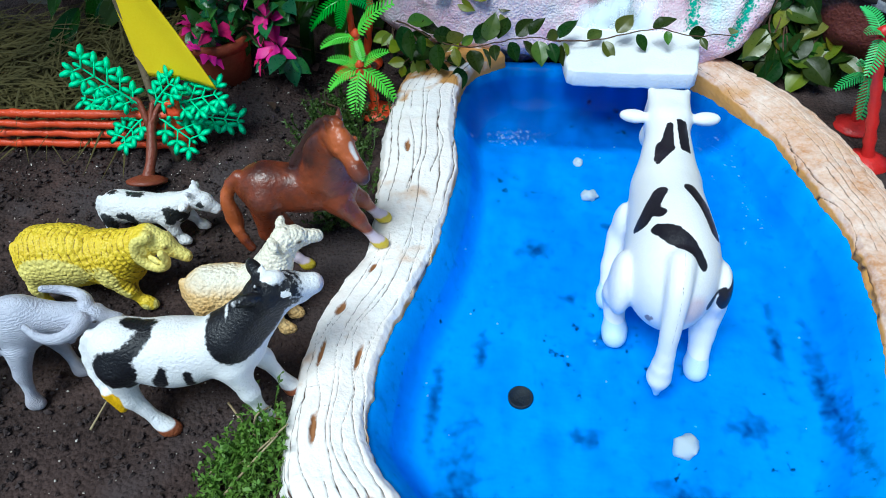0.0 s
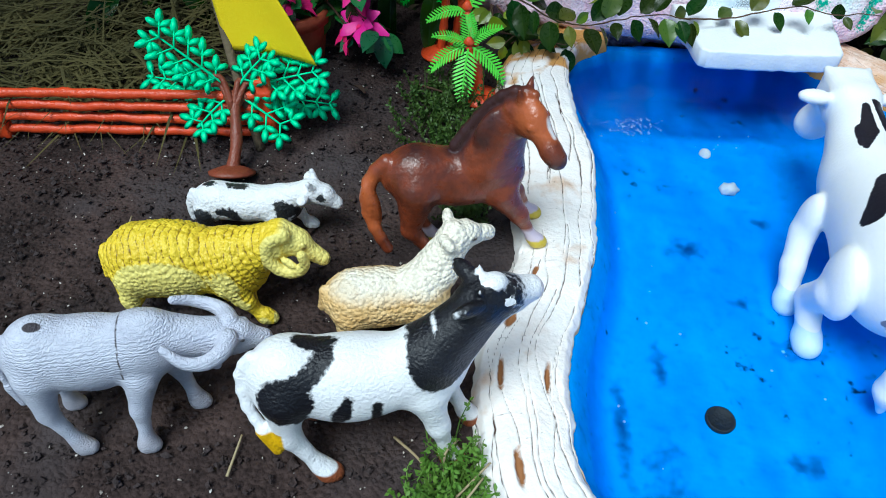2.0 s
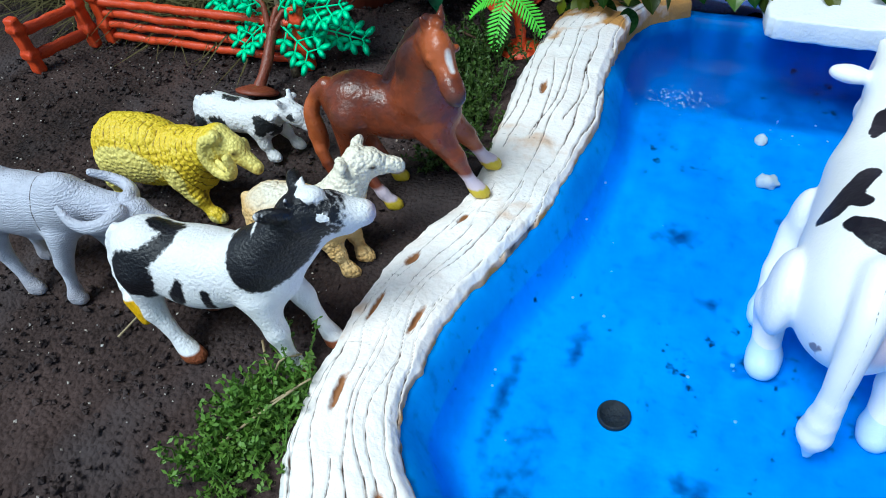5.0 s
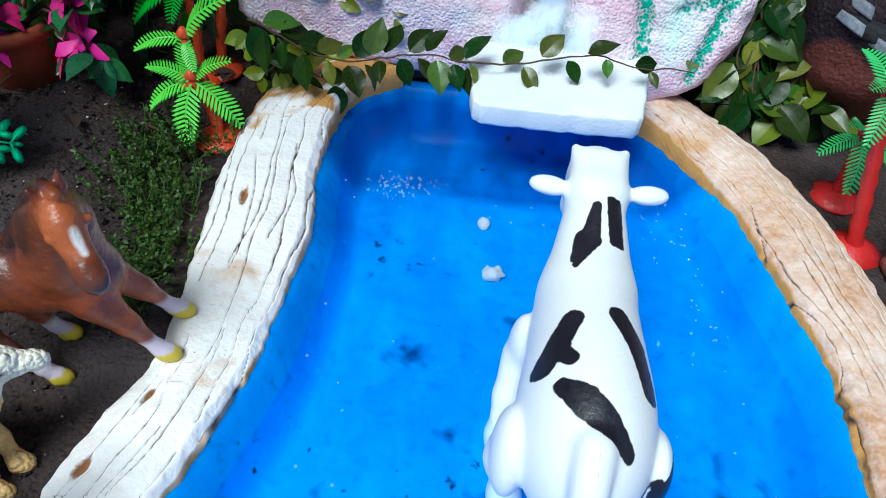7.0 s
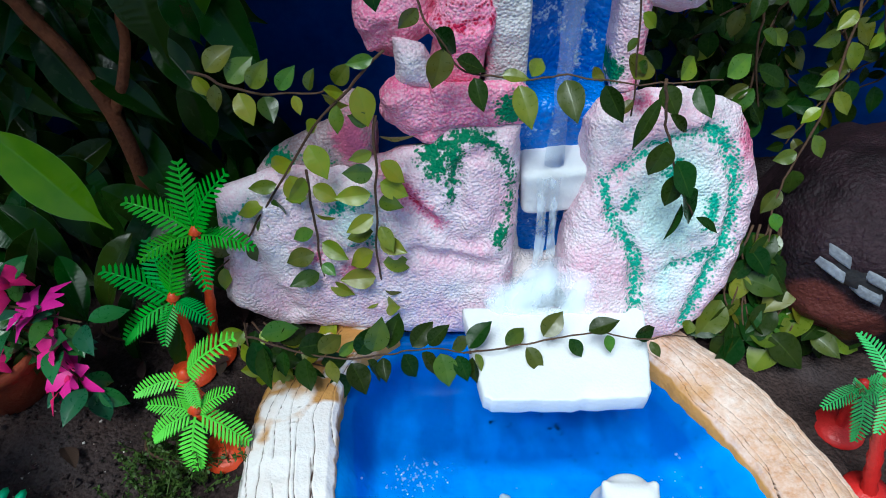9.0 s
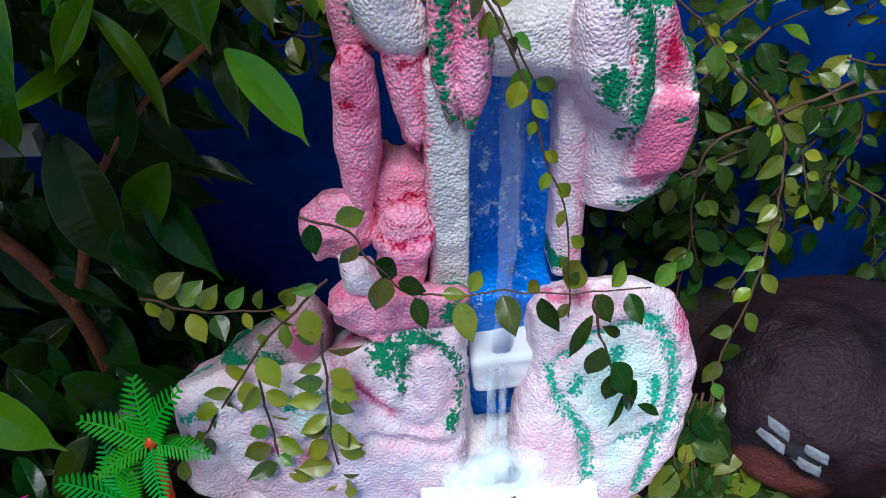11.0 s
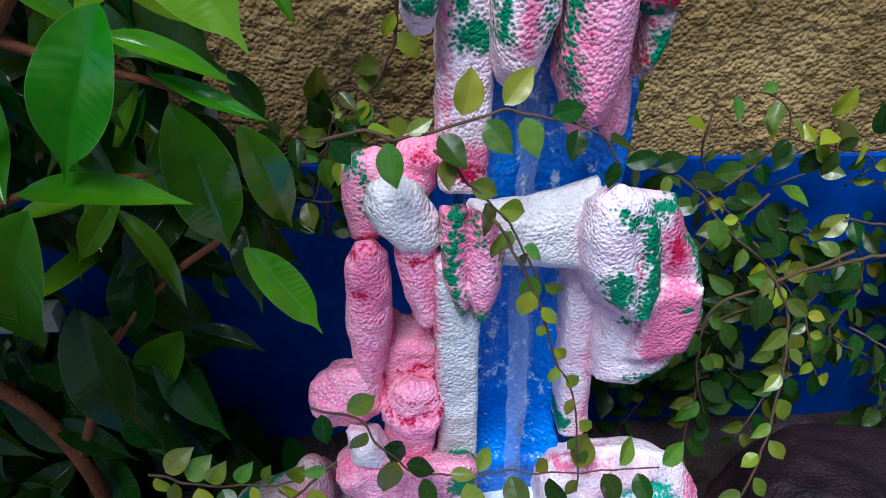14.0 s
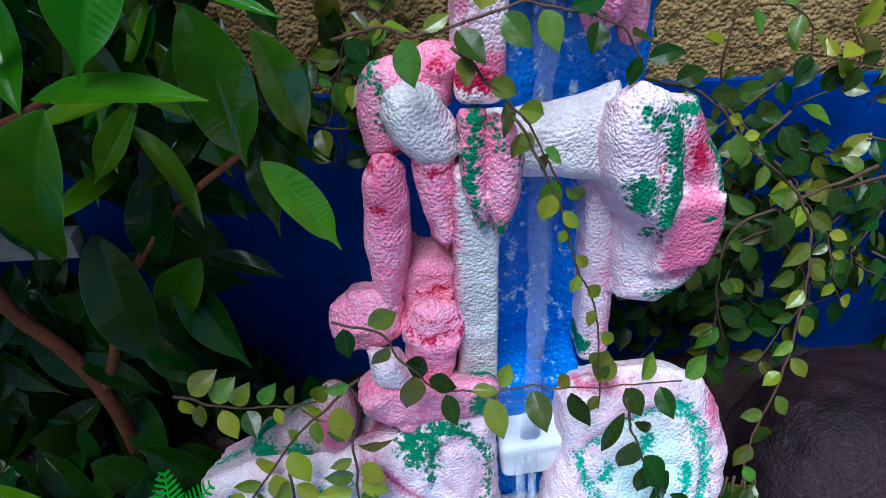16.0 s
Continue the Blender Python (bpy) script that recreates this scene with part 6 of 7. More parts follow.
def vine(points, kinds, size, gap, seed, label, thick=0.0011, facing=(0.0, -0.8, 0.55), hang=0.35, lean=0.6, first=0.0):
    """A creeper: one stem with leaves set alternately along it."""
    r = np.random.default_rng(seed)
    p = spline(points, max(12, 6 * len(points)))
    p = p + 0.002 * np.stack([fbm(p + k, 60, 2, seed + k) for k in range(3)], 1)
    seg = np.concatenate([[0], np.cumsum(np.linalg.norm(np.diff(p, axis=0), axis=1))])
    root = empty("creeper", tuple(p[0]), label, "creeper", "creepers")
    part("stem", tube("stem", p, [thick, thick * 0.6], 6), M["stem"], root)
    d, side = first + gap * 0.4, 1
    while d < seg[-1] + gap * 0.3:
        at = arr(*[np.interp(d, seg, p[:, k]) for k in range(3)])
        ahead = arr(*[np.interp(d + 0.006, seg, p[:, k]) for k in range(3)]) - at
        if np.linalg.norm(ahead) < 1e-5:
            ahead = p[-1] - p[-2]
        ahead /= np.linalg.norm(ahead)
        out = np.cross(ahead, arr(*facing))
        out = side * out / (np.linalg.norm(out) + 1e-9)
        way = out + lean * ahead + arr(0, -0.25, -hang) + r.normal(0, 0.28, 3)
        way /= np.linalg.norm(way)
        s = size * r.uniform(0.65, 1.25)
        nrm = arr(*facing) + r.normal(0, 0.3, 3)
        base = at + way * s * 0.14
        part("leaf", KIT[kinds[r.integers(len(kinds))]][r.integers(3)], None, root, "", leaf_pose(base, base + way * s, nrm, r.uniform(0.85, 1.15)))
        side = -side
        d += gap * r.uniform(0.6, 1.4)
    return root


vine([(-0.093, 0.79, 0.079), (-0.072, 0.79, 0.07), (-0.047, 0.79, 0.056), (-0.02, 0.79, 0.053), (0.016, 0.788, 0.063), (0.046, 0.786, 0.068), (0.075, 0.782, 0.0665)], ("dark", "fig", "dark"), 0.026, 0.0075, 1, "dark green creeper along the pool's back edge", 0.0009, (0, -0.7, 0.7))
vine([(0.07, 0.783, 0.067), (0.114, 0.79, 0.0665), (0.162, 0.792, 0.078), (0.207, 0.79, 0.074), (0.246, 0.79, 0.076)], ("dark", "fig"), 0.021, 0.021, 2, "thin creeper crossing the white slab", 0.0008, (0, -0.6, 0.8))
vine([(-0.043, 0.855, 0.182), (-0.042, 0.852, 0.105), (-0.034, 0.852, 0.022)], ("lime", "fig"), 0.021, 0.0125, 3, "yellow-green creeper hanging over a pink rock", hang=0.05, lean=0.25)
vine([(0.008, 0.855, 0.228), (0.006, 0.85, 0.155), (0.004, 0.85, 0.072), (0.01, 0.85, 0.014)], ("lime", "fig"), 0.023, 0.0105, 4, "yellow-green creeper hanging over a pink rock", hang=0.05, lean=0.25)
vine([(0.015, 0.865, 0.272), (-0.032, 0.865, 0.216), (-0.097, 0.86, 0.117), (-0.135, 0.86, 0.07)], ("fig", "lime"), 0.022, 0.016, 5, "creeper twig with round leaves")
vine([(-0.115, 0.88, 0.25), (-0.086, 0.88, 0.236), (-0.055, 0.88, 0.232), (-0.016, 0.875, 0.238)], ("fig", "lime"), 0.02, 0.0085, 6, "creeper with upright yellow-green leaves", hang=-0.3)
vine([(0.003, 0.868, 0.322), (0.032, 0.868, 0.31), (0.045, 0.865, 0.284), (0.07, 0.865, 0.256), (0.104, 0.865, 0.25), (0.145, 0.865, 0.253), (0.185, 0.865, 0.246), (0.239, 0.865, 0.251)], ("dark", "dark", "fig"), 0.025, 0.0155, 7, "dark creeper crossing the waterfall", 0.0009, (0, -0.6, 0.75))
vine([(0.19, 0.84, 0.266), (0.199, 0.84, 0.227), (0.217, 0.838, 0.187), (0.236, 0.838, 0.156)], ("long", "dark"), 0.034, 0.018, 8, "dark leaves hanging before a white boulder", hang=0.9)
vine([(0.11, 0.875, 0.455), (0.129, 0.872, 0.425), (0.142, 0.872, 0.392), (0.154, 0.872, 0.354), (0.172, 0.872, 0.311), (0.185, 0.87, 0.22)], ("lime", "lime", "fig"), 0.014, 0.02, 9, "yellow-green tendril hanging before the water channel", 0.001, hang=0.6, lean=0.8)
vine([(0.331, 0.96, 0.35), (0.353, 0.95, 0.312), (0.354, 0.93, 0.262), (0.348, 0.91, 0.202), (0.329, 0.89, 0.148), (0.321, 0.87, 0.102), (0.309, 0.86, 0.03), (0.297, 0.852, 0.005)], ("lime", "fig", "fig"), 0.021, 0.017, 10, "yellow-green creeper beside the dark toy house", 0.0013)
vine([(0.428, 1.0, 0.332), (0.364, 1.0, 0.301), (0.325, 1.0, 0.278), (0.323, 1.0, 0.219), (0.354, 1.0, 0.129)], ("dark", "fig"), 0.028, 0.024, 11, "brown-stemmed creeper on a blue wall", 0.0016)
vine([(0.02, 0.9, 0.489), (0.044, 0.9, 0.495), (0.062, 0.9, 0.488), (0.08, 0.9, 0.492), (0.105, 0.9, 0.501), (0.123, 0.9, 0.503), (0.154, 0.9, 0.495), (0.173, 0.9, 0.486), (0.184, 0.9, 0.471)], ("fig", "dark", "lime"), 0.021, 0.015, 12, "creeper crossing the upper channel")
vine([(0.08, 0.9, 0.482), (0.092, 0.895, 0.473), (0.107, 0.892, 0.457), (0.124, 0.89, 0.437), (0.143, 0.885, 0.401)], ("lime", "fig"), 0.020, 0.014, 13, "lime creeper over the cross stone", hang=0.8)
vine([(0.065, 1.06, 0.56), (0.061, 1.06, 0.491), (0.042, 1.06, 0.451), (-0.001, 1.06, 0.415)], ("lime", "fig"), 0.021, 0.022, 14, "creeper before the plastered wall", 0.0016)
vine([(0.325, 1.08, 0.36), (0.32, 1.08, 0.422), (0.346, 1.08, 0.438), (0.383, 1.08, 0.423), (0.393, 1.08, 0.396)], ("fig", "lime", "dark"), 0.02, 0.028, 15, "thin creeper arching before the plastered wall")
vine([(0.236, 1.03, 0.401), (0.284, 1.02, 0.388), (0.319, 1.01, 0.353), (0.362, 1.01, 0.315), (0.403, 1.0, 0.273), (0.43, 0.98, 0.206)], ("fig", "lime", "dark"), 0.02, 0.014, 16, "yellow-green creeper on a blue wall", 0.0014)
vine([(0.479, 1.02, 0.315), (0.426, 1.02, 0.301), (0.379, 1.02, 0.28), (0.339, 1.01, 0.22), (0.335, 1.0, 0.14), (0.34, 0.99, 0.05)], ("dark", "fig"), 0.026, 0.022, 17, "brown creeper stem on a blue wall", 0.0016)
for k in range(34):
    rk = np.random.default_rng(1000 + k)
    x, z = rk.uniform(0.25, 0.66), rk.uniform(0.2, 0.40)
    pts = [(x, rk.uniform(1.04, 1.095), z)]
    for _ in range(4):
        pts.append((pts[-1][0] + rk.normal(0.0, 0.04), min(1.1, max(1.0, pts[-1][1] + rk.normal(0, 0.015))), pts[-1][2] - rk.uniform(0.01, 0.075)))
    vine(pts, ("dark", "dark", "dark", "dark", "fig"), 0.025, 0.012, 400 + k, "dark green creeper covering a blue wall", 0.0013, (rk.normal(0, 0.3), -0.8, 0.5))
for k in range(7):
    rk = np.random.default_rng(140 + k)
    x = rk.uniform(0.24, 0.62)
    vine([(x, 1.09, 0.34), (x + rk.normal(0, 0.03), 1.08, 0.375), (x + rk.normal(0.02, 0.05), 1.08, rk.uniform(0.385, 0.44))], ("fig", "dark", "lime"), 0.024, 0.016, 240 + k, "creeper shoot before the plastered wall", 0.001, hang=0.0)
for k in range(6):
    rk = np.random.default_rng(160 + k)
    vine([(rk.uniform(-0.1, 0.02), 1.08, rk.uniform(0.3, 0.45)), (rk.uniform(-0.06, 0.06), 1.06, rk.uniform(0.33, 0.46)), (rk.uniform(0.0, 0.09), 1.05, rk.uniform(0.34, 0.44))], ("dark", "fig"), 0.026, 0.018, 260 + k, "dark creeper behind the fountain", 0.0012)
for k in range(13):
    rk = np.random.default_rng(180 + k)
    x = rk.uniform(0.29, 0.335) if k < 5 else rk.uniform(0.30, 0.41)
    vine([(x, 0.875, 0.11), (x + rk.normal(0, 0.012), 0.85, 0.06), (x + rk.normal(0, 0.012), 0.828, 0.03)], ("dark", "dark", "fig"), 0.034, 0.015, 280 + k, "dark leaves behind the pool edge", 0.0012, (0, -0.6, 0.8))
for k in range(4):
    rk = np.random.default_rng(190 + k)
    vine([(rk.uniform(-0.12, -0.09), 0.83, 0.05), (rk.uniform(-0.11, -0.06), 0.81, 0.035), (rk.uniform(-0.09, -0.03), 0.80, 0.025)], ("dark", "lime"), 0.022, 0.012, 290 + k, "leaves at the foot of a pink rock", 0.0009)

# ---- broad-leaved shrub ----
tree = empty("broad_leaved_shrub", (-0.22, 0.99, 0), "broad-leaved shrub with glossy green leaves by the wall", "shrub")
BOUGHS = [[(-0.222, 0.985, -0.01), (-0.222, 0.98, 0.055), (-0.219, 0.975, 0.11), (-0.226, 0.975, 0.163), (-0.242, 0.975, 0.211), (-0.262, 0.97, 0.26), (-0.252, 0.96, 0.34), (-0.2, 0.93, 0.45), (-0.13, 0.91, 0.54), (-0.06, 0.9, 0.62)],
         [(-0.222, 0.975, 0.155), (-0.206, 0.975, 0.185), (-0.193, 0.975, 0.22), (-0.186, 0.97, 0.25), (-0.15, 0.96, 0.30), (-0.1, 0.95, 0.36), (-0.05, 0.945, 0.40)],
         [(-0.13, 0.91, 0.54), (-0.09, 0.91, 0.525), (-0.06, 0.905, 0.52), (-0.03, 0.92, 0.5)], [(-0.22, 0.94, 0.42), (-0.17, 0.92, 0.44), (-0.12, 0.9, 0.465), (-0.07, 0.9, 0.47)], [(-0.254, 0.98, 0.235), (-0.29, 0.96, 0.29), (-0.34, 0.94, 0.35)]]
for bough, rad in zip(BOUGHS, ((0.0082, 0.004), (0.0052, 0.0022), (0.003, 0.0015), (0.0035, 0.0015), (0.004, 0.002))):
    part("bough", tube("bough", bough, rad, 9, 30), M["bark"], tree)
FRONT = [((-0.036, 0.870, 0.603), (0.001, 0.835, 0.563), "big", 1.3, (-0.2,-0.8,0.6)), ((-0.054, 0.905, 0.507), (-0.032, 0.895, 0.415), "big", 1.0, (0.25,-0.9,0.45)),
         ((-0.027, 0.925, 0.485), (0.008, 0.920, 0.418), "big", 0.92, (0.3,-0.8,0.6)), ((-0.033, 0.920, 0.408), (0.011, 0.900, 0.357), "big", 0.9, (0.35,-0.8,0.65)),
         ((-0.062, 0.875, 0.566), (-0.097, 0.850, 0.496), "big", 1.2, (-0.1,-0.9,0.4)), ((-0.111, 0.855, 0.479), (-0.163, 0.840, 0.374), "big", 1.05, (-0.2,-0.9,0.3)),
         ((-0.066, 0.930, 0.577), (-0.096, 0.920, 0.589), "big", 0.95, (0,-0.5,0.9)), ((-0.010, 0.930, 0.571), (0.016, 0.925, 0.545), "big", 0.75, (0.3,-0.6,0.8)),
         ((-0.060, 0.905, 0.523), (-0.007, 0.900, 0.498), "slim", 0.75, (0.2,-0.45,0.9))]
BEHIND = [((-0.128, 0.880, 0.471), (-0.045, 0.855, 0.487), "slim", 0.8, (0.0,-0.5,0.9)), ((-0.114, 0.940, 0.513), (-0.086, 0.930, 0.487), "slim", 0.8, (0.3,-0.6,0.8)),
         ((-0.079, 0.900, 0.470), (-0.137, 0.890, 0.447), "slim", 0.85, (0.2,-0.5,0.9)), ((-0.102, 0.940, 0.441), (-0.144, 0.930, 0.393), "big", 0.8, (-0.3,-0.9,0.3)),
         ((-0.112, 0.935, 0.429), (-0.067, 0.930, 0.363), "slim", 0.75, (0.3,-0.4,0.9)), ((-0.061, 0.920, 0.559), (-0.025, 0.910, 0.549), "slim", 0.8, (0.1,-0.5,0.9)),
         ((-0.107, 0.950, 0.395), (-0.139, 0.945, 0.305), "bigshade", 0.85, (0,-0.9,0.3)), ((-0.169, 0.955, 0.335), (-0.141, 0.900, 0.250), "bigshade", 1.1, (0.1,-0.9,0.3)),
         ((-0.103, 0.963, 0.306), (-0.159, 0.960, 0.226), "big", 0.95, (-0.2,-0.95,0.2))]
MORE = [((-0.098, 0.970, 0.299), (-0.045, 0.955, 0.294), "bigshade", 0.8, (0.1,-0.4,0.9)), ((-0.076, 0.900, 0.543), (-0.020, 0.890, 0.537), "slim", 0.85, (0.1,-0.6,0.8)),
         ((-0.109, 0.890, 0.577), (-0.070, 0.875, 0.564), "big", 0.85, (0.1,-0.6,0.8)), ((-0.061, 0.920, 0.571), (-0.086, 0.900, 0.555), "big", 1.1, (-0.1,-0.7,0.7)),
         ((-0.062, 0.940, 0.375), (-0.054, 0.935, 0.353), "bigshade", 0.8, (0,-0.9,0.4)), ((-0.200, 0.960, 0.281), (-0.225, 0.955, 0.242), "bigshade", 1.5, (0,-0.9,0.4)),
         ((-0.040, 0.985, 0.495), (-0.022, 0.980, 0.461), "bigshade", 1.1, (0.2,-0.9,0.4)), ((-0.227, 0.825, 0.237), (-0.169, 0.800, 0.182), "big", 1.0, (0,-0.7,0.7)),
         ((-0.113, 0.88, 0.31), (-0.106, 0.87, 0.268), "bigshade", 1.3, (-0.2, -0.8, 0.5)), ((-0.219, 0.9, 0.13), (-0.231, 0.9, 0.055), "bigshade", 0.9, (0, -0.9, 0.3))]
for k, (b, t, kind, w, nrm) in enumerate(FRONT + BEHIND + MORE):
    part("leaf", KIT[kind][k % 3], None, tree, "", leaf_pose(b, tuple(arr(*b) + 1.06 * (arr(*t) - arr(*b))), nrm, w * 0.84))
rt = np.random.default_rng(31)
for k in range(330):
    b = arr(rt.uniform(-0.62, -0.03), rt.uniform(0.97, 1.09), rt.uniform(0.06, 0.62))
    if k > 210:
        b = arr(rt.uniform(-0.5, -0.14), rt.uniform(1.0, 1.08), rt.uniform(0.05, 0.25))
    if b[0] > -0.16 and b[2] < 0.33 and b[1] < 1.03 and rt.uniform() < 0.75:
        continue
    if b[0] > -0.13 and 0.14 < b[2] < 0.36:
        continue
    way = arr(rt.normal(0.35, 0.6), rt.normal(-0.35, 0.3), rt.normal(-0.75, 0.4))
    way *= rt.uniform(0.06, 0.11) / np.linalg.norm(way)
    part("leaf", KIT["bigshade" if rt.uniform() < 0.8 or b[2] < 0.4 else "big"][rt.integers(3)], None, tree, "", leaf_pose(b, b + way, (rt.normal(0, 0.4), -0.8, 0.6), rt.uniform(0.6, 1.0)))

for k in range(170):
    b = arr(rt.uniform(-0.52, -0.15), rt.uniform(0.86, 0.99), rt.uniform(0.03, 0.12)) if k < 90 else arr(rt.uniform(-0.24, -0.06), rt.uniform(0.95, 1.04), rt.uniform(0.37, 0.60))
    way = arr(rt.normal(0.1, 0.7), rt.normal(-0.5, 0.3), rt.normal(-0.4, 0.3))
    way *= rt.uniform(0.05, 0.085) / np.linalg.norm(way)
    part("leaf", KIT["slim" if k > 145 else "bigshade"][rt.integers(3)], None, tree, "", leaf_pose(b, b + way, (rt.normal(0, 0.4), -0.6, 0.8), rt.uniform(0.7, 1.1)))

# unseen canopy, one mass of leaves added above to shade the left side
def build_canopy(count, seed):
    r = np.random.default_rng(seed)
    out = []
    for _ in range(count):
        at = arr(r.uniform(-1.2, -0.25), r.uniform(0.44, 1.10), r.uniform(0.76, 1.15))
        way = arr(r.normal(0.2, 0.7), r.normal(-0.2, 0.6), r.normal(-0.3, 0.3))
        way *= r.uniform(0.11, 0.17) / np.linalg.norm(way)
        m = np.array(leaf_pose(at, at + way, (r.normal(0, 0.4), r.normal(0, 0.4), 0.9), r.uniform(0.8, 1.1)))
        me = LEAF["big"][r.integers(3)]
        out.append((np.array([v.co for v in me.vertices]) @ m[:3, :3].T + m[:3, 3], [tuple(p.vertices) for p in me.polygons]))
    v, f = join(out)
    return to_mesh("upper_crown", v, f, True, {"rib": np.full(len(v), 3.0), "edge": np.full(len(v), 3.0)})


part("upper_crown", build_canopy(330, 77), M["leaf_big"], tree, "unseen canopy of leaves added to shade the left side")

M["board"] = mat("weathered_grey_board", (0.15, 0.145, 0.13), 0.8, (0.09, 0.085, 0.075), 20, 200, 0.8, 0.5, 200)
board = empty("plank", (-0.62, 0.95, 0.0), "weathered grey wooden plank on a post behind leaves", "plank")
part("board", slab("board", (-0.75, 0.942, 0.326), (-0.175, 0.956, 0.3435)), M["board"], board)
part("post", slab("post", (-0.635, 0.957, -0.01), (-0.605, 0.985, 0.36)), M["board"], board)

# ---- flowering shrub in a terracotta pot ----
def lathe(name, profile, n=28):
    a = np.linspace(0, 2 * np.pi, n + 1)[:-1]
    v = np.array([[(r * math.cos(t), r * math.sin(t), z) for t in a] for r, z in profile]).reshape(-1, 3)
    f = [(i * n + j, i * n + (j + 1) % n, (i + 1) * n + (j + 1) % n, (i + 1) * n + j) for i in range(len(profile) - 1) for j in range(n)]
    return to_mesh(name, v, f + [tuple(range(n))[::-1], tuple((len(profile) - 1) * n + j for j in range(n))])


pot = empty("flower_pot", (-0.30, 0.805, -0.003), "terracotta flower pot with a lip, on soil", "flower pot", m=pose(-0.30, 0.805, -0.003))
part("body", lathe("body", [(0.026, 0), (0.028, 0.002), (0.036, 0.048), (0.0345, 0.05), (0.031, 0.045)]), M["terracotta"], pot, m=pose(-0.30, 0.805, -0.003))
part("lip", lathe("lip", [(0.036, 0.044), (0.0395, 0.045), (0.040, 0.056), (0.036, 0.0575), (0.034, 0.05)]), M["terracotta"], pot, m=pose(-0.30, 0.805, -0.003))
shrub = empty("flowering_shrub", (-0.295, 0.81, 0.045), "small shrub with magenta flowers and green leaves in a pot", "flowering plant")


def flower_me(seed):
    r = np.random.default_rng(seed)
    pieces = []
    for k in range(11):
        a, e = k * 2.4 + r.normal(0, 0.2), r.uniform(0.0, 0.9)
        d = arr(math.cos(a) * math.cos(e), math.sin(a) * math.cos(e), math.sin(e))
        s = np.cross(d, arr(0, 0, 1))
        s /= np.linalg.norm(s)
        L, w = r.uniform(0.7, 1.05), 0.19
        droop = arr(0, 0, -0.25)
        pieces.append((np.array([s * w * 0.3, -s * w * 0.3, d * L * 0.6 - s * w, d * L + droop - s * 0.03, d * L + droop + s * 0.03, d * L * 0.6 + s * w, d * L * 0.6 + arr(0, 0, 0.06)]), [(0, 6, 5), (0, 1, 6), (1, 2, 6), (2, 3, 6), (3, 4, 6), (4, 5, 6)]))
    return to_mesh("flower", *join(pieces))


FLOWERS = [flower_me(i) for i in range(3)]
rs = np.random.default_rng(17)
STEMS = []
for k, tipp in enumerate([(-0.25, 0.795, 0.134), (-0.236, 0.795, 0.106), (-0.228, 0.79, 0.077), (-0.237, 0.785, 0.035), (-0.279, 0.80, 0.117), (-0.316, 0.795, 0.06), (-0.29, 0.78, 0.066), (-0.302, 0.775, 0.045), (-0.225, 0.785, 0.05), (-0.205, 0.79, 0.10), (-0.205, 0.77, 0.045), (-0.30, 0.82, 0.14)]):
    mid = (arr(-0.295, 0.81, 0.05) + arr(*tipp)) / 2 + arr(0, 0, 0.022)
    pts = spline([(-0.297 + rs.normal(0, 0.006), 0.81, 0.04), mid, tipp], 14)
    part("stem", tube("stem", pts, (0.0017, 0.0008), 6), M["stem"], shrub)
    if k not in (9, 10):
        part("flower", FLOWERS[k % 3], M["petal"], shrub, "magenta flower", Matrix.Translation(tipp) @ pose(0, 0, 0, 45 + rs.normal(0, 20), rs.normal(0, 15), rs.uniform(0, 360)) @ Matrix.Scale(rs.uniform(0.026, 0.033), 4))
    for j in range(7):
        at = pts[rs.integers(4, 14)]
        way = arr(*rs.normal(0, 1, 3)) + arr(0.15, -0.5, 0.0)
        way *= rs.uniform(0.02, 0.033) / np.linalg.norm(way)
        part("leaf", KIT["shrub"][rs.integers(3)], None, shrub, "", leaf_pose(at + way * 0.15, at + way * 1.15, (rs.normal(0, 0.3), -0.6, 0.9), 1.0))
for way in ((-0.017, -0.005, -0.016), (0.002, -0.012, -0.026), (0.018, -0.004, -0.014)):
    part("leaf", KIT["shrub"][0], None, shrub, "", leaf_pose((-0.205, 0.77, 0.045), tuple(arr(-0.205, 0.77, 0.045) + arr(*way) * 1.1), (0, -0.7, 0.7), 1.1))


# ---- toy palms ----
def palm_frond(name, leaflets=13, w=0.27, droop=0.28):
    """A moulded frond of unit length along x: a rib with slanting blades."""
    rib = [(t, 0, 0.12 * math.sin(t * 2.6) - droop * t * t) for t in np.linspace(0, 1, 9)]
    pieces = [tube_vf(rib, (0.022, 0.010), 5)]
    for k in range(leaflets):
        t = 0.12 + 0.86 * k / (leaflets - 1)
        c = arr(t, 0, 0.12 * math.sin(t * 2.6) - droop * t * t)
        L = w * math.sin(math.pi * min(0.16 + t * 0.8, 0.97)) ** 0.6
        for s in (-1, 1):
            d = arr(0.55, s, -0.12)
            d /= np.linalg.norm(d)
            a, z = arr(0.021, 0, 0), arr(0, 0, 0.007)
            q = [c - a, c + a, c + d * L * 0.7 + a * 1.2, c + d * L, c + d * L * 0.7 - a * 1.1]
            pieces.append((np.array([p + z for p in q] + [p - z for p in q]), [(0, 1, 2, 3, 4), (9, 8, 7, 6, 5), *[(i, i + 5, (i + 1) % 5 + 5, (i + 1) % 5) for i in range(5)]]))
    v, f = join(pieces)
    return to_mesh(name, v, f, False)


FROND = {k: palm_frond("frond") for k in ("palmgreen", "limeplastic", "leafgreen")}
M["leafgreen"] = mat("pale_green_plastic", (0.07, 0.5, 0.13), 0.4, (0.04, 0.38, 0.08), 60, 300, 0.6)
for key, me in FROND.items():
    me.materials.append(M[key])


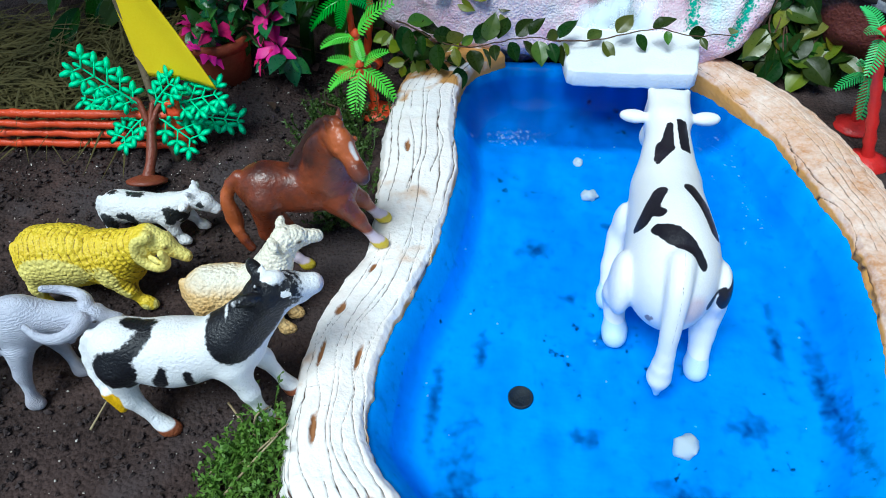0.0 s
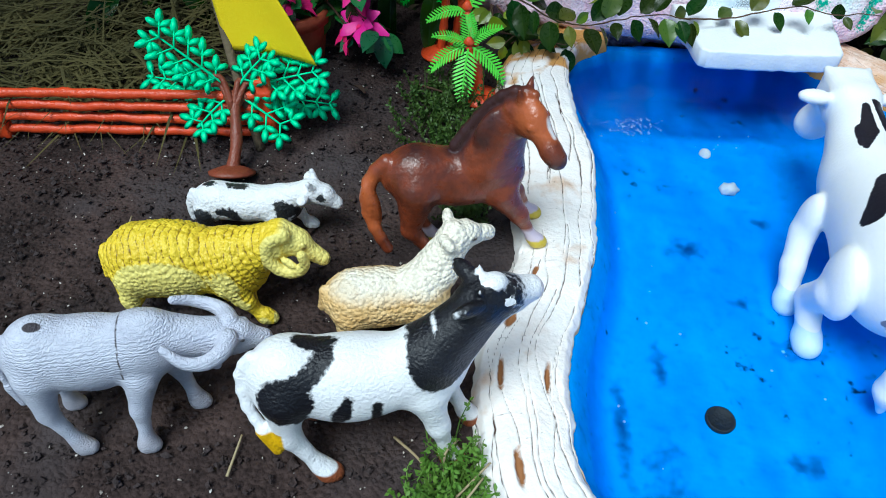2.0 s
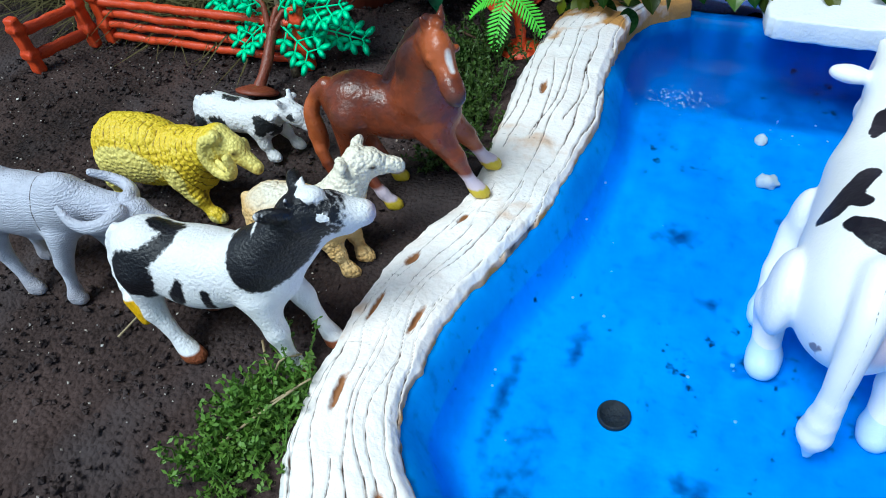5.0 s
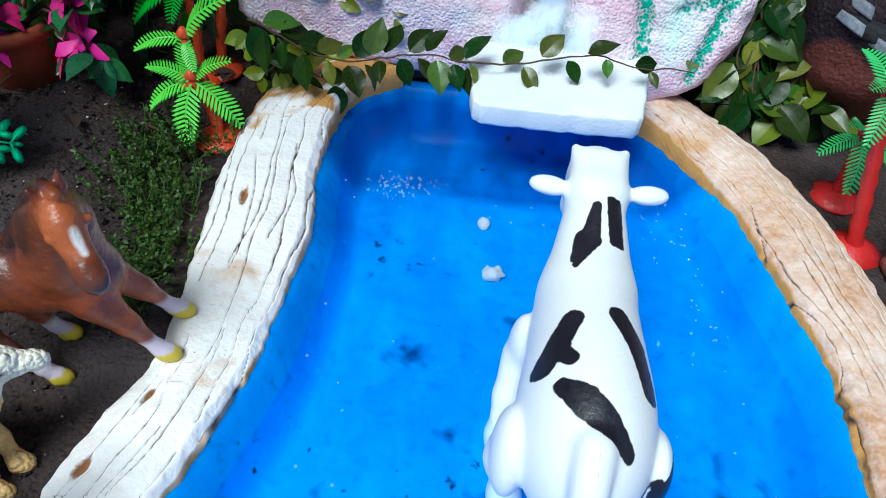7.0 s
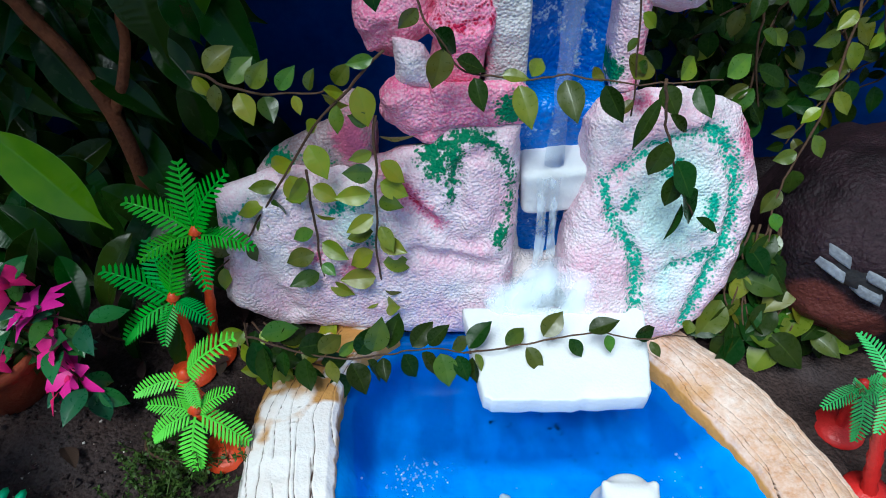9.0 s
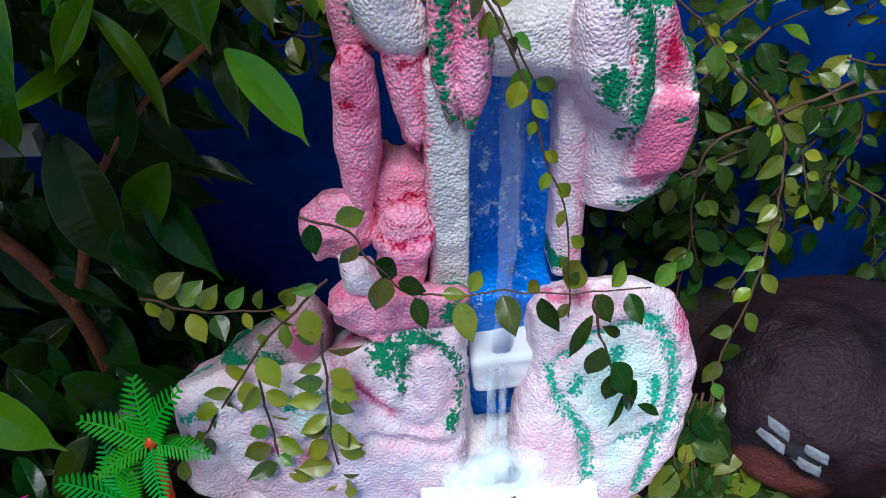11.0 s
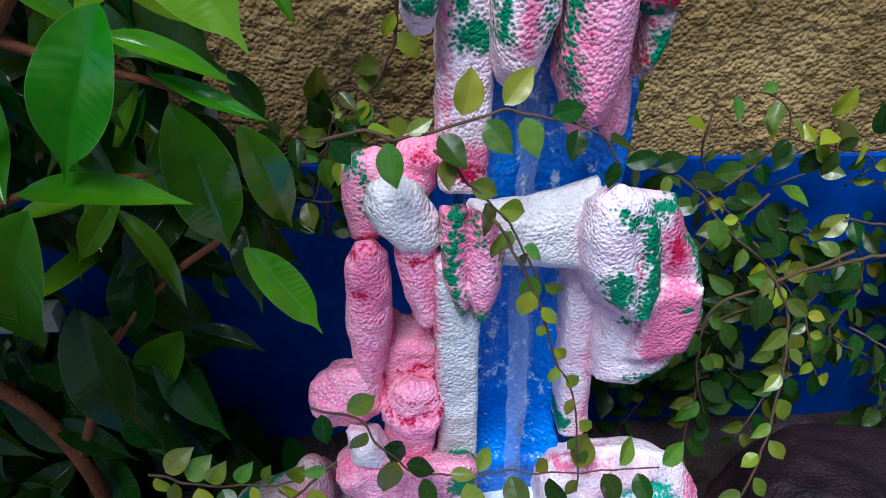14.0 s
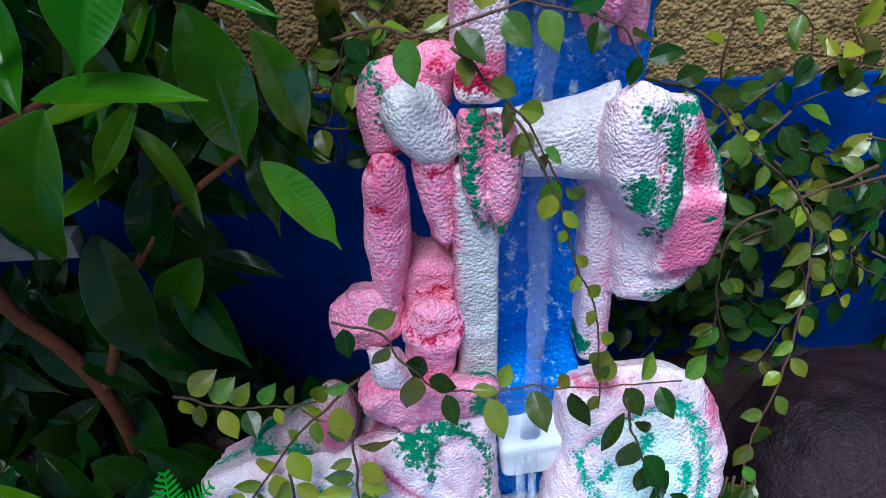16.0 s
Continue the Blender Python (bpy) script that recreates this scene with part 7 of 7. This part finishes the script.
def palm(base, crowns, trunk, key, label, rad=0.0042):
    """crowns: (trunk top, frond tips)."""
    root = empty("toy_palm", base, label, "toy palm", "toy palms")
    part("foot", lathe("foot", [(0.019, 0), (0.0195, 0.002), (0.012, 0.0045), (rad * 1.6, 0.008)], 20), M[trunk], root, m=Matrix.Translation(base))
    for top, tips in crowns:
        b, t = arr(*base), arr(*top)
        pts = spline([b, (b + t) / 2 + arr(0.002, 0.003, 0), t], 16)
        part("trunk", tube("trunk", pts, [rad * (1.25 if i % 2 else 1.0) * (1 - 0.02 * i) for i in range(16)], 9), M[trunk], root)
        for tip in tips:
            part("frond", FROND[key], None, root, "", leaf_pose(top, tip, tuple(arr(0, -0.25, 1.0)), 1.0))
        part("bud", lathe("bud", [(rad * 0.6, 0), (rad * 1.3, 0.004), (rad * 0.4, 0.009)], 10), M[trunk], root, m=Matrix.Translation(top))
    return root


palm((-0.142, 0.835, 0.0), [((-0.124, 0.835, 0.142), [(-0.16, 0.835, 0.178), (-0.13, 0.85, 0.192), (-0.104, 0.84, 0.192), (-0.084, 0.825, 0.145), (-0.112, 0.795, 0.135), (-0.155, 0.81, 0.15)])], "orange", "palmgreen", "toy palm with orange trunk and dark green fronds")
palm((-0.155, 0.818, 0.0), [((-0.15, 0.82, 0.088), [(-0.188, 0.82, 0.125), (-0.143, 0.83, 0.137), (-0.12, 0.80, 0.092), (-0.192, 0.80, 0.07), (-0.155, 0.79, 0.075), (-0.165, 0.84, 0.13)])], "orange", "palmgreen", "lower toy palm with orange trunk and green fronds")
palm((-0.112, 0.742, 0.0), [((-0.125, 0.745, 0.052), [(-0.162, 0.735, 0.036), (-0.155, 0.745, 0.065), (-0.10, 0.75, 0.072), (-0.088, 0.735, 0.028), (-0.13, 0.715, 0.015), (-0.128, 0.75, 0.085)]), ((-0.128, 0.755, 0.08), [(-0.162, 0.745, 0.08), (-0.097, 0.76, 0.118), (-0.12, 0.74, 0.065)])], "orange", "limeplastic", "small toy palm with light green fronds")
palm((0.369, 0.696, 0.0), [((0.338, 0.715, 0.12), [(0.32, 0.70, 0.135), (0.36, 0.70, 0.14), (0.33, 0.69, 0.10), (0.37, 0.72, 0.115), (0.33, 0.745, 0.135)])], "redplastic", "leafgreen", "toy palm with red trunk beside the pool edge", 0.0052)
palm((0.372, 0.752, 0.0), [((0.362, 0.75, 0.062), [(0.334, 0.74, 0.055), (0.345, 0.735, 0.085), (0.375, 0.74, 0.09), (0.39, 0.735, 0.05), (0.36, 0.72, 0.035)])], "redplastic", "leafgreen", "small toy palm with red foot")


# ---- toy tree with beaded fronds ----
def beaded(L, width, seed):
    """A flat moulded spray along x with rows of round beads."""
    r = np.random.default_rng(seed)
    pieces = [tube_vf([(0, 0, 0), (L * 0.5, 0, 0.002), (L, 0, -0.001)], (0.0013, 0.0007), 6, 8)]

    def bead(c, s, d=(1, 0, 0)):
        d = arr(*d) / np.linalg.norm(d)
        q = arr(-d[1], d[0], 0)
        a = np.arange(8) * np.pi / 4
        ring = [c + d * math.cos(t) * s * 1.75 + q * math.sin(t) * s * 0.85 for t in a]
        pieces.append((np.vstack([[c + arr(0, 0, s * 0.3)], ring, [c - arr(0, 0, s * 0.2)]]), [(0, 1 + i, 1 + (i + 1) % 8) for i in range(8)] + [(9, 1 + (i + 1) % 8, 1 + i) for i in range(8)]))
    n = int(L / 0.0115)
    for k in range(1, n + 1):
        x = L * k / (n + 0.3)
        for s in (-1, 1):
            reach = width * (0.45 + 0.55 * math.sin(math.pi * k / (n + 1))) * r.uniform(0.8, 1.15)
            d = arr(0.62, s, 0)
            d /= np.linalg.norm(d)
            p0 = arr(x, 0, 0.0012)
            p1 = p0 + d * reach
            pieces.append(tube_vf([p0, p1], (0.0009, 0.0007), 5))
            bead(p1 + d * 0.002, 0.0038, d)
            m = int(reach / 0.0085)
            for j in range(1, m + 1):
                q = p0 + d * reach * j / (m + 0.6)
                for e in (-1, 1):
                    g = q + (arr(d[0], d[1], 0) * 0.5 + arr(-d[1], d[0], 0) * e) * 0.0048
                    pieces.append(tube_vf([q, g], (0.0007, 0.0006), 4))
                    bead(g, 0.0033, g - q)
    bead(arr(L, 0, -0.001), 0.0025)
    return to_mesh("spray", *join(pieces))


toy_tree = empty("toy_tree", (-0.313, 0.607, 0.002), "toy tree with brown trunk and mint green sprays", "toy tree")
FORK = arr(-0.316, 0.663, 0.047)
axis = (FORK - arr(-0.312, 0.61, 0.004))
part("foot", lathe("foot", [(0.0185, 0), (0.019, 0.002), (0.013, 0.0045), (0.006, 0.007)], 22), M["brownplastic"], toy_tree, m=Matrix.Translation((-0.312, 0.609, 0.004)) @ pose(0, 0, 0, -28, 0, 0))
part("trunk", tube("trunk", spline([(-0.312, 0.61, 0.005), (-0.311, 0.63, 0.02), (-0.314, 0.65, 0.036), FORK], 14), [0.0062, 0.0045, 0.0052, 0.0042, 0.005, 0.0045], 10), M["brownplastic"], toy_tree)
for tipp, wd in (((-0.364, 0.657, 0.098), 0.017), ((-0.388, 0.675, 0.05), 0.011), ((-0.344, 0.645, 0.026), 0.013), ((-0.276, 0.650, 0.024), 0.018), ((-0.243, 0.688, 0.022), 0.012), ((-0.25, 0.675, 0.062), 0.017), ((-0.29, 0.672, 0.075), 0.014)):
    d = arr(*tipp) - FORK
    L = np.linalg.norm(d)
    part("branch", tube("branch", spline([FORK - axis * 0.25, FORK + d * 0.15 + arr(0, 0, 0.004), FORK + d * 0.3], 7), (0.0032, 0.0018), 7), M["brownplastic"], toy_tree)
    mm = leaf_pose(tuple(FORK + d * 0.08), tipp, (0.0, -0.62, 0.78))
    part("leaf_spray", beaded(L * 0.95, wd, int(L * 1e4)), M["mint"], toy_tree, "", Matrix.Translation(mm.translation) @ mm.to_quaternion().to_matrix().to_4x4())


# ---- fence ----
def fence_panel(a, b, rails, height, label, flat=False):
    a, b = arr(*a), arr(*b)
    root = empty("toy_fence", tuple(a), label, "toy fence", "toy fence panels")
    n = int(np.linalg.norm(b - a) / 0.004)
    for k, z in enumerate(rails):
        t = np.linspace(0, 1, n)[:, None]
        P = a + (b - a) * t + arr(0, 0, z)
        P[:, 2] += 0.0011 * fbm(P, 70, 2, k) if not flat else 0
        P[:, 1] += 0.0008 * fbm(P, 80, 2, k + 9)
        r = 0.0042 + 0.0007 * fbm(P, 120, 2, k + 3)
        v, f = tube_vf(P, r, 8)
        if flat:
            side = (b - a) / np.linalg.norm(b - a)
            out = arr(-side[1], side[0], 0)
            v = v - np.outer((v - a) @ out, out) * 0.5
            v[:, 2] = z + (v[:, 2] - z) * 1.5
        part("rail", to_mesh("rail", v, f), M["orange"], root)
    ends = (a, b)
    for k, e in enumerate(ends):
        w = 0.0065
        shapes = [block((0, 0, height / 2), (w, w * 0.75, height / 2), 0.002), block((0, 0, height * 0.35), (w * 1.12, w, 0.004), 0.002), block((0, 0, height * 0.8), (w * 1.12, w, 0.003), 0.002)]
        part("post", solid("post", blend(shapes, 0.003), (-0.011, -0.011, 0), (0.011, 0.011, height), 0.0016, None, 0.0004, 200, k), M["orange"], root, m=Matrix.Translation(tuple(e)))
    return root


fence_panel((-0.523, 0.652, -0.002), (-0.292, 0.664, -0.002), (0.009, 0.021, 0.033, 0.045), 0.062, "orange-red plastic toy fence with four wavy rails")
fence_panel((-0.558, 0.584, -0.002), (-0.537, 0.640, -0.002), (0.018, 0.044), 0.058, "orange-red plastic toy gate panel with two flat rails", True)

# ---- flag ----
flag = empty("flag", (-0.300, 0.652, -0.004), "yellow felt flag on a grey wooden stick", "flag")
part("stick", tube("stick", spline([(-0.300, 0.652, -0.004), (-0.312, 0.668, 0.045), (-0.324, 0.69, 0.09), (-0.331, 0.70, 0.142), (-0.345, 0.715, 0.215)], 20), (0.0042, 0.0036, 0.003), 8), M["stick"], flag)


def build_cloth():
    n, m = 30, 24
    s, u = np.meshgrid(np.linspace(0, 1, n), np.linspace(0, 1, m), indexing="ij")
    left = arr(-0.322, 0.683, 0.074) + s[..., None] * (arr(-0.344, 0.712, 0.21) - arr(-0.322, 0.683, 0.074))
    right = arr(-0.247, 0.676, 0.070) + s[..., None] * (arr(-0.335, 0.708, 0.205) - arr(-0.247, 0.676, 0.070))
    P = left + (right - left) * u[..., None]
    P[..., 0] += 0.006 * np.sin(s * np.pi) * u
    P[..., 1] += 0.004 * np.sin(u * 4 + s * 2) * u
    P[..., 2] += 0.004 * (u - u * u) - 0.006 * u * (1 - s) * 0.3
    v = P.reshape(-1, 3)
    i = np.arange(n * m).reshape(n, m)
    f = np.stack([i[:-1, :-1], i[1:, :-1], i[1:, 1:], i[:-1, 1:]], -1).reshape(-1, 4)
    w = v + arr(0, 0.0012, 0)
    rim = [(int(a), int(b), int(b) + n * m, int(a) + n * m) for edge in (i[0], i[-1], i[:, 0], i[:, -1]) for a, b in zip(edge[:-1], edge[1:])]
    return to_mesh("cloth", np.vstack([v, w]), [tuple(q) for q in f.tolist()] + [tuple(x + n * m for x in q[::-1]) for q in f.tolist()] + rim)


part("cloth", build_cloth(), M["yellow"], flag, "yellow felt cloth")


# ---- dry grass, moss, litter, pebbles ----
def blades(name, count, box, length, width, up, seed, bend=0.5):
    r = np.random.default_rng(seed)
    pieces = []
    for _ in range(count):
        b = arr(r.uniform(*box[0]), r.uniform(*box[1]), r.uniform(*box[2]))
        a = r.uniform(0, 2 * np.pi)
        d = arr(math.cos(a), math.sin(a), r.uniform(*up))
        d /= np.linalg.norm(d)
        L, s = r.uniform(*length), np.cross(d, arr(0, 0, 1)) + 1e-6
        s = s / np.linalg.norm(s) * r.uniform(*width) / 2
        p1, p2 = b + d * L * 0.5 + arr(0, 0, -bend * L * 0.08), b + d * L + arr(0, 0, -bend * L * 0.3)
        p1[2], p2[2] = max(p1[2], 0.001), max(p2[2], 0.001)
        th = arr(0, 0, 0.0004)
        pieces.append((np.array([b - s, b + s, p1 + s, p1 - s, p2, b + th, p1 + th * 2]), [(0, 1, 2, 3), (3, 2, 4), (0, 5, 6, 3), (5, 1, 2, 6), (3, 6, 4), (6, 2, 4)]))
    return to_mesh(name, *join(pieces))


thing("dry_grass", blades("dry_grass", 2200, ((-0.85, -0.37), (0.69, 0.88), (0.0, 0.03)), (0.03, 0.12), (0.0012, 0.0028), (-0.1, 0.35), 5), M["straw"], "matted dry grass behind an orange fence", "dry grass", kind="stuff")


def moss_me(name, count, spread, height, seed, s=0.0035):
    """Little stems with rows of tiny leaves."""
    r = np.random.default_rng(seed)
    pieces = []
    for _ in range(count):
        b = arr(r.normal(0, spread[0]), r.normal(0, spread[1]), 0)
        top = b + arr(r.normal(0, 0.008), r.normal(-0.002, 0.008), height * r.uniform(0.4, 1.1))
        pieces.append(tube_vf([b, (b + top) / 2 + r.normal(0, 0.002, 3), top], (0.0006, 0.0004), 4))
        for t in np.linspace(0.15, 1.0, 9):
            c = b + (top - b) * t
            for _ in range(2):
                d = r.normal(0, 1, 3) + arr(0, 0, 0.5)
                d *= s * r.uniform(0.7, 1.5) / np.linalg.norm(d)
                w = np.cross(d, arr(*r.normal(0, 1, 3)))
                w *= s * 0.32 / np.linalg.norm(w)
                pieces.append((np.array([c, c + d * 0.5 + w, c + d, c + d * 0.5 - w]), [(0, 1, 2, 3)]))
    return to_mesh(name, *join(pieces), smooth=False)


M["moss2"] = mat("bright_moss_leaf", (0.09, 0.21, 0.02), 0.6, (0.13, 0.22, 0.03), 60, 300, 0.8)
for (x, y, sx, sy, h, n, key) in ((-0.15, 0.70, 0.017, 0.020, 0.030, 90, "moss"), (-0.125, 0.655, 0.014, 0.022, 0.026, 90, "moss"), (-0.112, 0.61, 0.007, 0.018, 0.020, 60, "moss"), (-0.14, 0.735, 0.014, 0.012, 0.03, 50, "moss"), (-0.12, 0.585, 0.006, 0.012, 0.013, 40, "moss"),
                                   (-0.116, 0.354, 0.010, 0.009, 0.026, 75, "moss2"), (-0.128, 0.338, 0.010, 0.010, 0.022, 80, "moss2"), (-0.122, 0.376, 0.003, 0.003, 0.03, 14, "moss2"), (-0.124, 0.312, 0.012, 0.011, 0.024, 80, "moss2")):
    thing("moss_clump", moss_me("moss_clump", n, (sx, sy), h, int(abs(x) * 9e3 + y * 1e3)), M[key], "low clump of small-leaved green moss on soil" if key == "moss" else "bright green weed tuft beside the pool edge", "moss", "moss clumps", "stuff", m=Matrix.Translation((x, y, 0.0)))

rl = np.random.default_rng(23)
for k in range(70):
    x, y = rl.uniform(-0.5, -0.12), rl.uniform(0.74, 1.05)
    a = rl.uniform(0, 6.28)
    L = rl.uniform(0.012, 0.03)
    me = KIT.setdefault("litter", shared(LEAF["fig"], M["litter"]))[k % 3]
    o = part("fallen_leaf", me, None, None, "", leaf_pose((x, y, 0.006), (x + L * math.cos(a), y + L * math.sin(a), 0.006 + rl.uniform(-0.001, 0.008)), (rl.normal(0, 0.4), rl.normal(0, 0.4), 1), 0.8))
    tagged(o, "brown curled fallen leaf on dark soil", "leaf", "fallen leaves")
for k in range(14):
    x, y, a, L = rl.uniform(-0.45, -0.13), rl.uniform(0.72, 0.98), rl.uniform(0, 6.28), rl.uniform(0.04, 0.12)
    p = [(x + L * t * math.cos(a + t), y + L * t * math.sin(a + t), 0.004 + 0.012 * math.sin(3 * t)) for t in (0, 0.33, 0.66, 1)]
    thing("twig", tube("twig", p, (0.0016, 0.0007), 6, 12), M["stem"], "thin bent twig on soil", "twig", "twigs")
M["drystem"] = mat("pale_dry_stem", (0.42, 0.34, 0.2), 0.85, (0.3, 0.22, 0.12), 60, 300, 0.8)
for p in ([(-0.15, 0.332, 0.004), (-0.125, 0.34, 0.012), (-0.10, 0.362, 0.024)], [(-0.14, 0.305, 0.006), (-0.12, 0.332, 0.018), (-0.104, 0.352, 0.026)], [(-0.122, 0.348, 0.002), (-0.125, 0.365, 0.02), (-0.118, 0.378, 0.016)], [(-0.155, 0.385, 0.002), (-0.14, 0.37, 0.008), (-0.13, 0.36, 0.002)], [(-0.245, 0.355, 0.002), (-0.243, 0.38, 0.003)], [(-0.37, 0.52, 0.002), (-0.375, 0.555, 0.003)]):
    thing("dry_stalk", tube("dry_stalk", p, (0.0009, 0.0006), 6, 10), M["drystem"], "pale dry grass stalk on soil", "stalk", "dry stalks")


def pebble_me(seed, flat=0.6):
    r = np.random.default_rng(seed)
    return solid("pebble", blend([ell((0, 0, 0), (1, 0.75, flat)), ell((0.2, r.uniform(-0.3, 0.3), 0.1), (0.7, 0.7, flat * 0.8))], 0.2), (-1.2, -1.2, -1.2), (1.2, 1.2, 1.2), 0.22, None, 0.25, 1.6, seed)


PEB = [pebble_me(s) for s in range(4)]
for k, (x, y, z, s) in enumerate(((0.111, 0.66, FLOOR_Z + 0.003, 0.008), (0.171, 0.399, FLOOR_Z + 0.003, 0.0115), (0.102, 0.712, FLOOR_Z + 0.001, 0.006))):
    thing("stone", PEB[k], M["pebble"], "pale stone lying in the pool water", "stone", "stones in the pool", m=pose(x, y, z, 0, 0, 60 * k) @ Matrix.Scale(s, 4))
# a flat black disc stands for the dark inside of the drain hole
M["drain"] = mat("drain_hole_dark", (0.005, 0.006, 0.010), 0.7, (0.014, 0.016, 0.02), 90, 400, 0.8, 0.6, 300)
thing("pool_drain", lathe("pool_drain", [(0.0094, -0.004), (0.0098, 0.0012), (0.0092, 0.0022), (0.0080, 0.0016), (0.0072, 0.0004), (0.001, 0.0003)], 22), M["drain"], "round drain hole in the pool floor, its dark inside painted flat", "drain", m=pose(0.053, 0.429, FLOOR_Z + 0.0008))
GRAIN = mat("pale_grit", (0.72, 0.68, 0.64), 0.8, (0.24, 0.18, 0.14), 90, 300, 1.0)


def build_grit(count, seed, lo, hi):
    r = np.random.default_rng(seed)
    pieces = []
    xy = np.column_stack([r.uniform(-0.6, -0.08, count), r.uniform(0.2, 0.82, count)])
    for x, y in xy[pool_dist(xy) < -0.075]:
        s = r.uniform(lo, hi) * r.uniform(0.5, 1) ** 2
        c = arr(x, y, s * 0.3)
        o = r.normal(0, 0.25, (6, 3)) + arr((1, 0, 0), (-1, 0, 0), (0, 1, 0), (0, -1, 0), (0, 0, 0.8), (0, 0, -0.8))
        pieces.append((c + o * s, [(0, 2, 4), (2, 1, 4), (1, 3, 4), (3, 0, 4), (2, 0, 5), (1, 2, 5), (3, 1, 5), (0, 3, 5)]))
    return to_mesh("grit", *join(pieces), smooth=False)


thing("grit", build_grit(1500, 3, 0.0004, 0.0014), GRAIN, "scattered pale grit on soil", "grit", kind="stuff")
thing("soil_clods", build_grit(9000, 4, 0.0007, 0.0036), M["soil"], "small dark clods of soil", "soil", kind="stuff")


def build_bubbles(seed):
    r = np.random.default_rng(seed)
    pieces = []
    for cx, cy, sx, sy, n in ((0.035, 0.725, 0.014, 0.007, 120), (0.075, 0.69, 0.03, 0.03, 14), (0.235, 0.70, 0.014, 0.035, 34), (0.26, 0.60, 0.012, 0.04, 22), (0.13, 0.70, 0.04, 0.02, 16), (0.0, 0.50, 0.012, 0.08, 10), (0.15, 0.55, 0.09, 0.1, 14)):
        for _ in range(n):
            c = arr(r.normal(cx, sx), r.normal(cy, sy), -0.0115)
            s = r.uniform(0.0004, 0.0013)
            a = np.arange(7) * 2 * np.pi / 7
            ring = np.column_stack([np.cos(a), np.sin(a), np.zeros(7)])
            v = np.vstack([c + ring * s, c + ring * s * 0.7 + arr(0, 0, s * 0.6), [c + arr(0, 0, s * 0.85)]])
            pieces.append((v, [(i, (i + 1) % 7, 7 + (i + 1) % 7, 7 + i) for i in range(7)] + [(7 + i, 7 + (i + 1) % 7, 14) for i in range(7)]))
    v, f = join(pieces)
    keep = pool_dist(v[:, :2]) > 0.004
    return to_mesh("bubbles", v, [q for q in f if all(keep[i] for i in q)])


M["bubble"] = water_mat("bubble_skin", (0.97, 0.99, 1.0), 0.05, 0.0, 100, 0.18)
thing("bubbles", build_bubbles(8), M["bubble"], "small air bubbles floating on the pool water", "bubbles", kind="stuff")


# ---- toy brick wall beyond the pool edge: bricks laid in staggered rows ----
M["brick"] = mat("brown_clay_brick", (0.26, 0.10, 0.055), 0.8, (0.16, 0.055, 0.03), 40, 260, 0.8, 0.5, 300, vary=0.5)
M["mortar"] = mat("dark_mortar", (0.05, 0.025, 0.018), 0.9, (0.025, 0.012, 0.01), 40, 260, 0.8, 0.6, 300)
brick_wall = empty("toy_brick_wall", (0.393, 0.63, -0.004), "low toy wall of small brown bricks beside the pool edge", "toy wall")
part("mortar", slab("mortar", (0.3845, 0.575, -0.01), (0.4015, 0.686, 0.0735)), M["mortar"], brick_wall, "dark recessed mortar")


def brick_me(length, seed):
    return solid("brick", block((0, 0, 0), (0.0102, length / 2, 0.0044), 0.0012), (-0.0104, -length / 2, -0.0046), (0.0104, length / 2, 0.0046), 0.0022, None, 0.0005, 160, seed)


BRICKS = [brick_me(0.0262, s) for s in range(3)]
HALF = brick_me(0.0122, 5)
for row in range(7):
    z, y = 0.0045 + row * 0.0104, 0.5765
    if row % 2:
        part("brick", HALF, M["brick"], brick_wall, "", pose(0.393, y + 0.0061, z))
        y += 0.0140
    k = 0
    while y + 0.0262 < 0.689:
        part("brick", BRICKS[(row + k) % 3], M["brick"], brick_wall, "", pose(0.393, y + 0.0131, z))
        y, k = y + 0.0280, k + 1
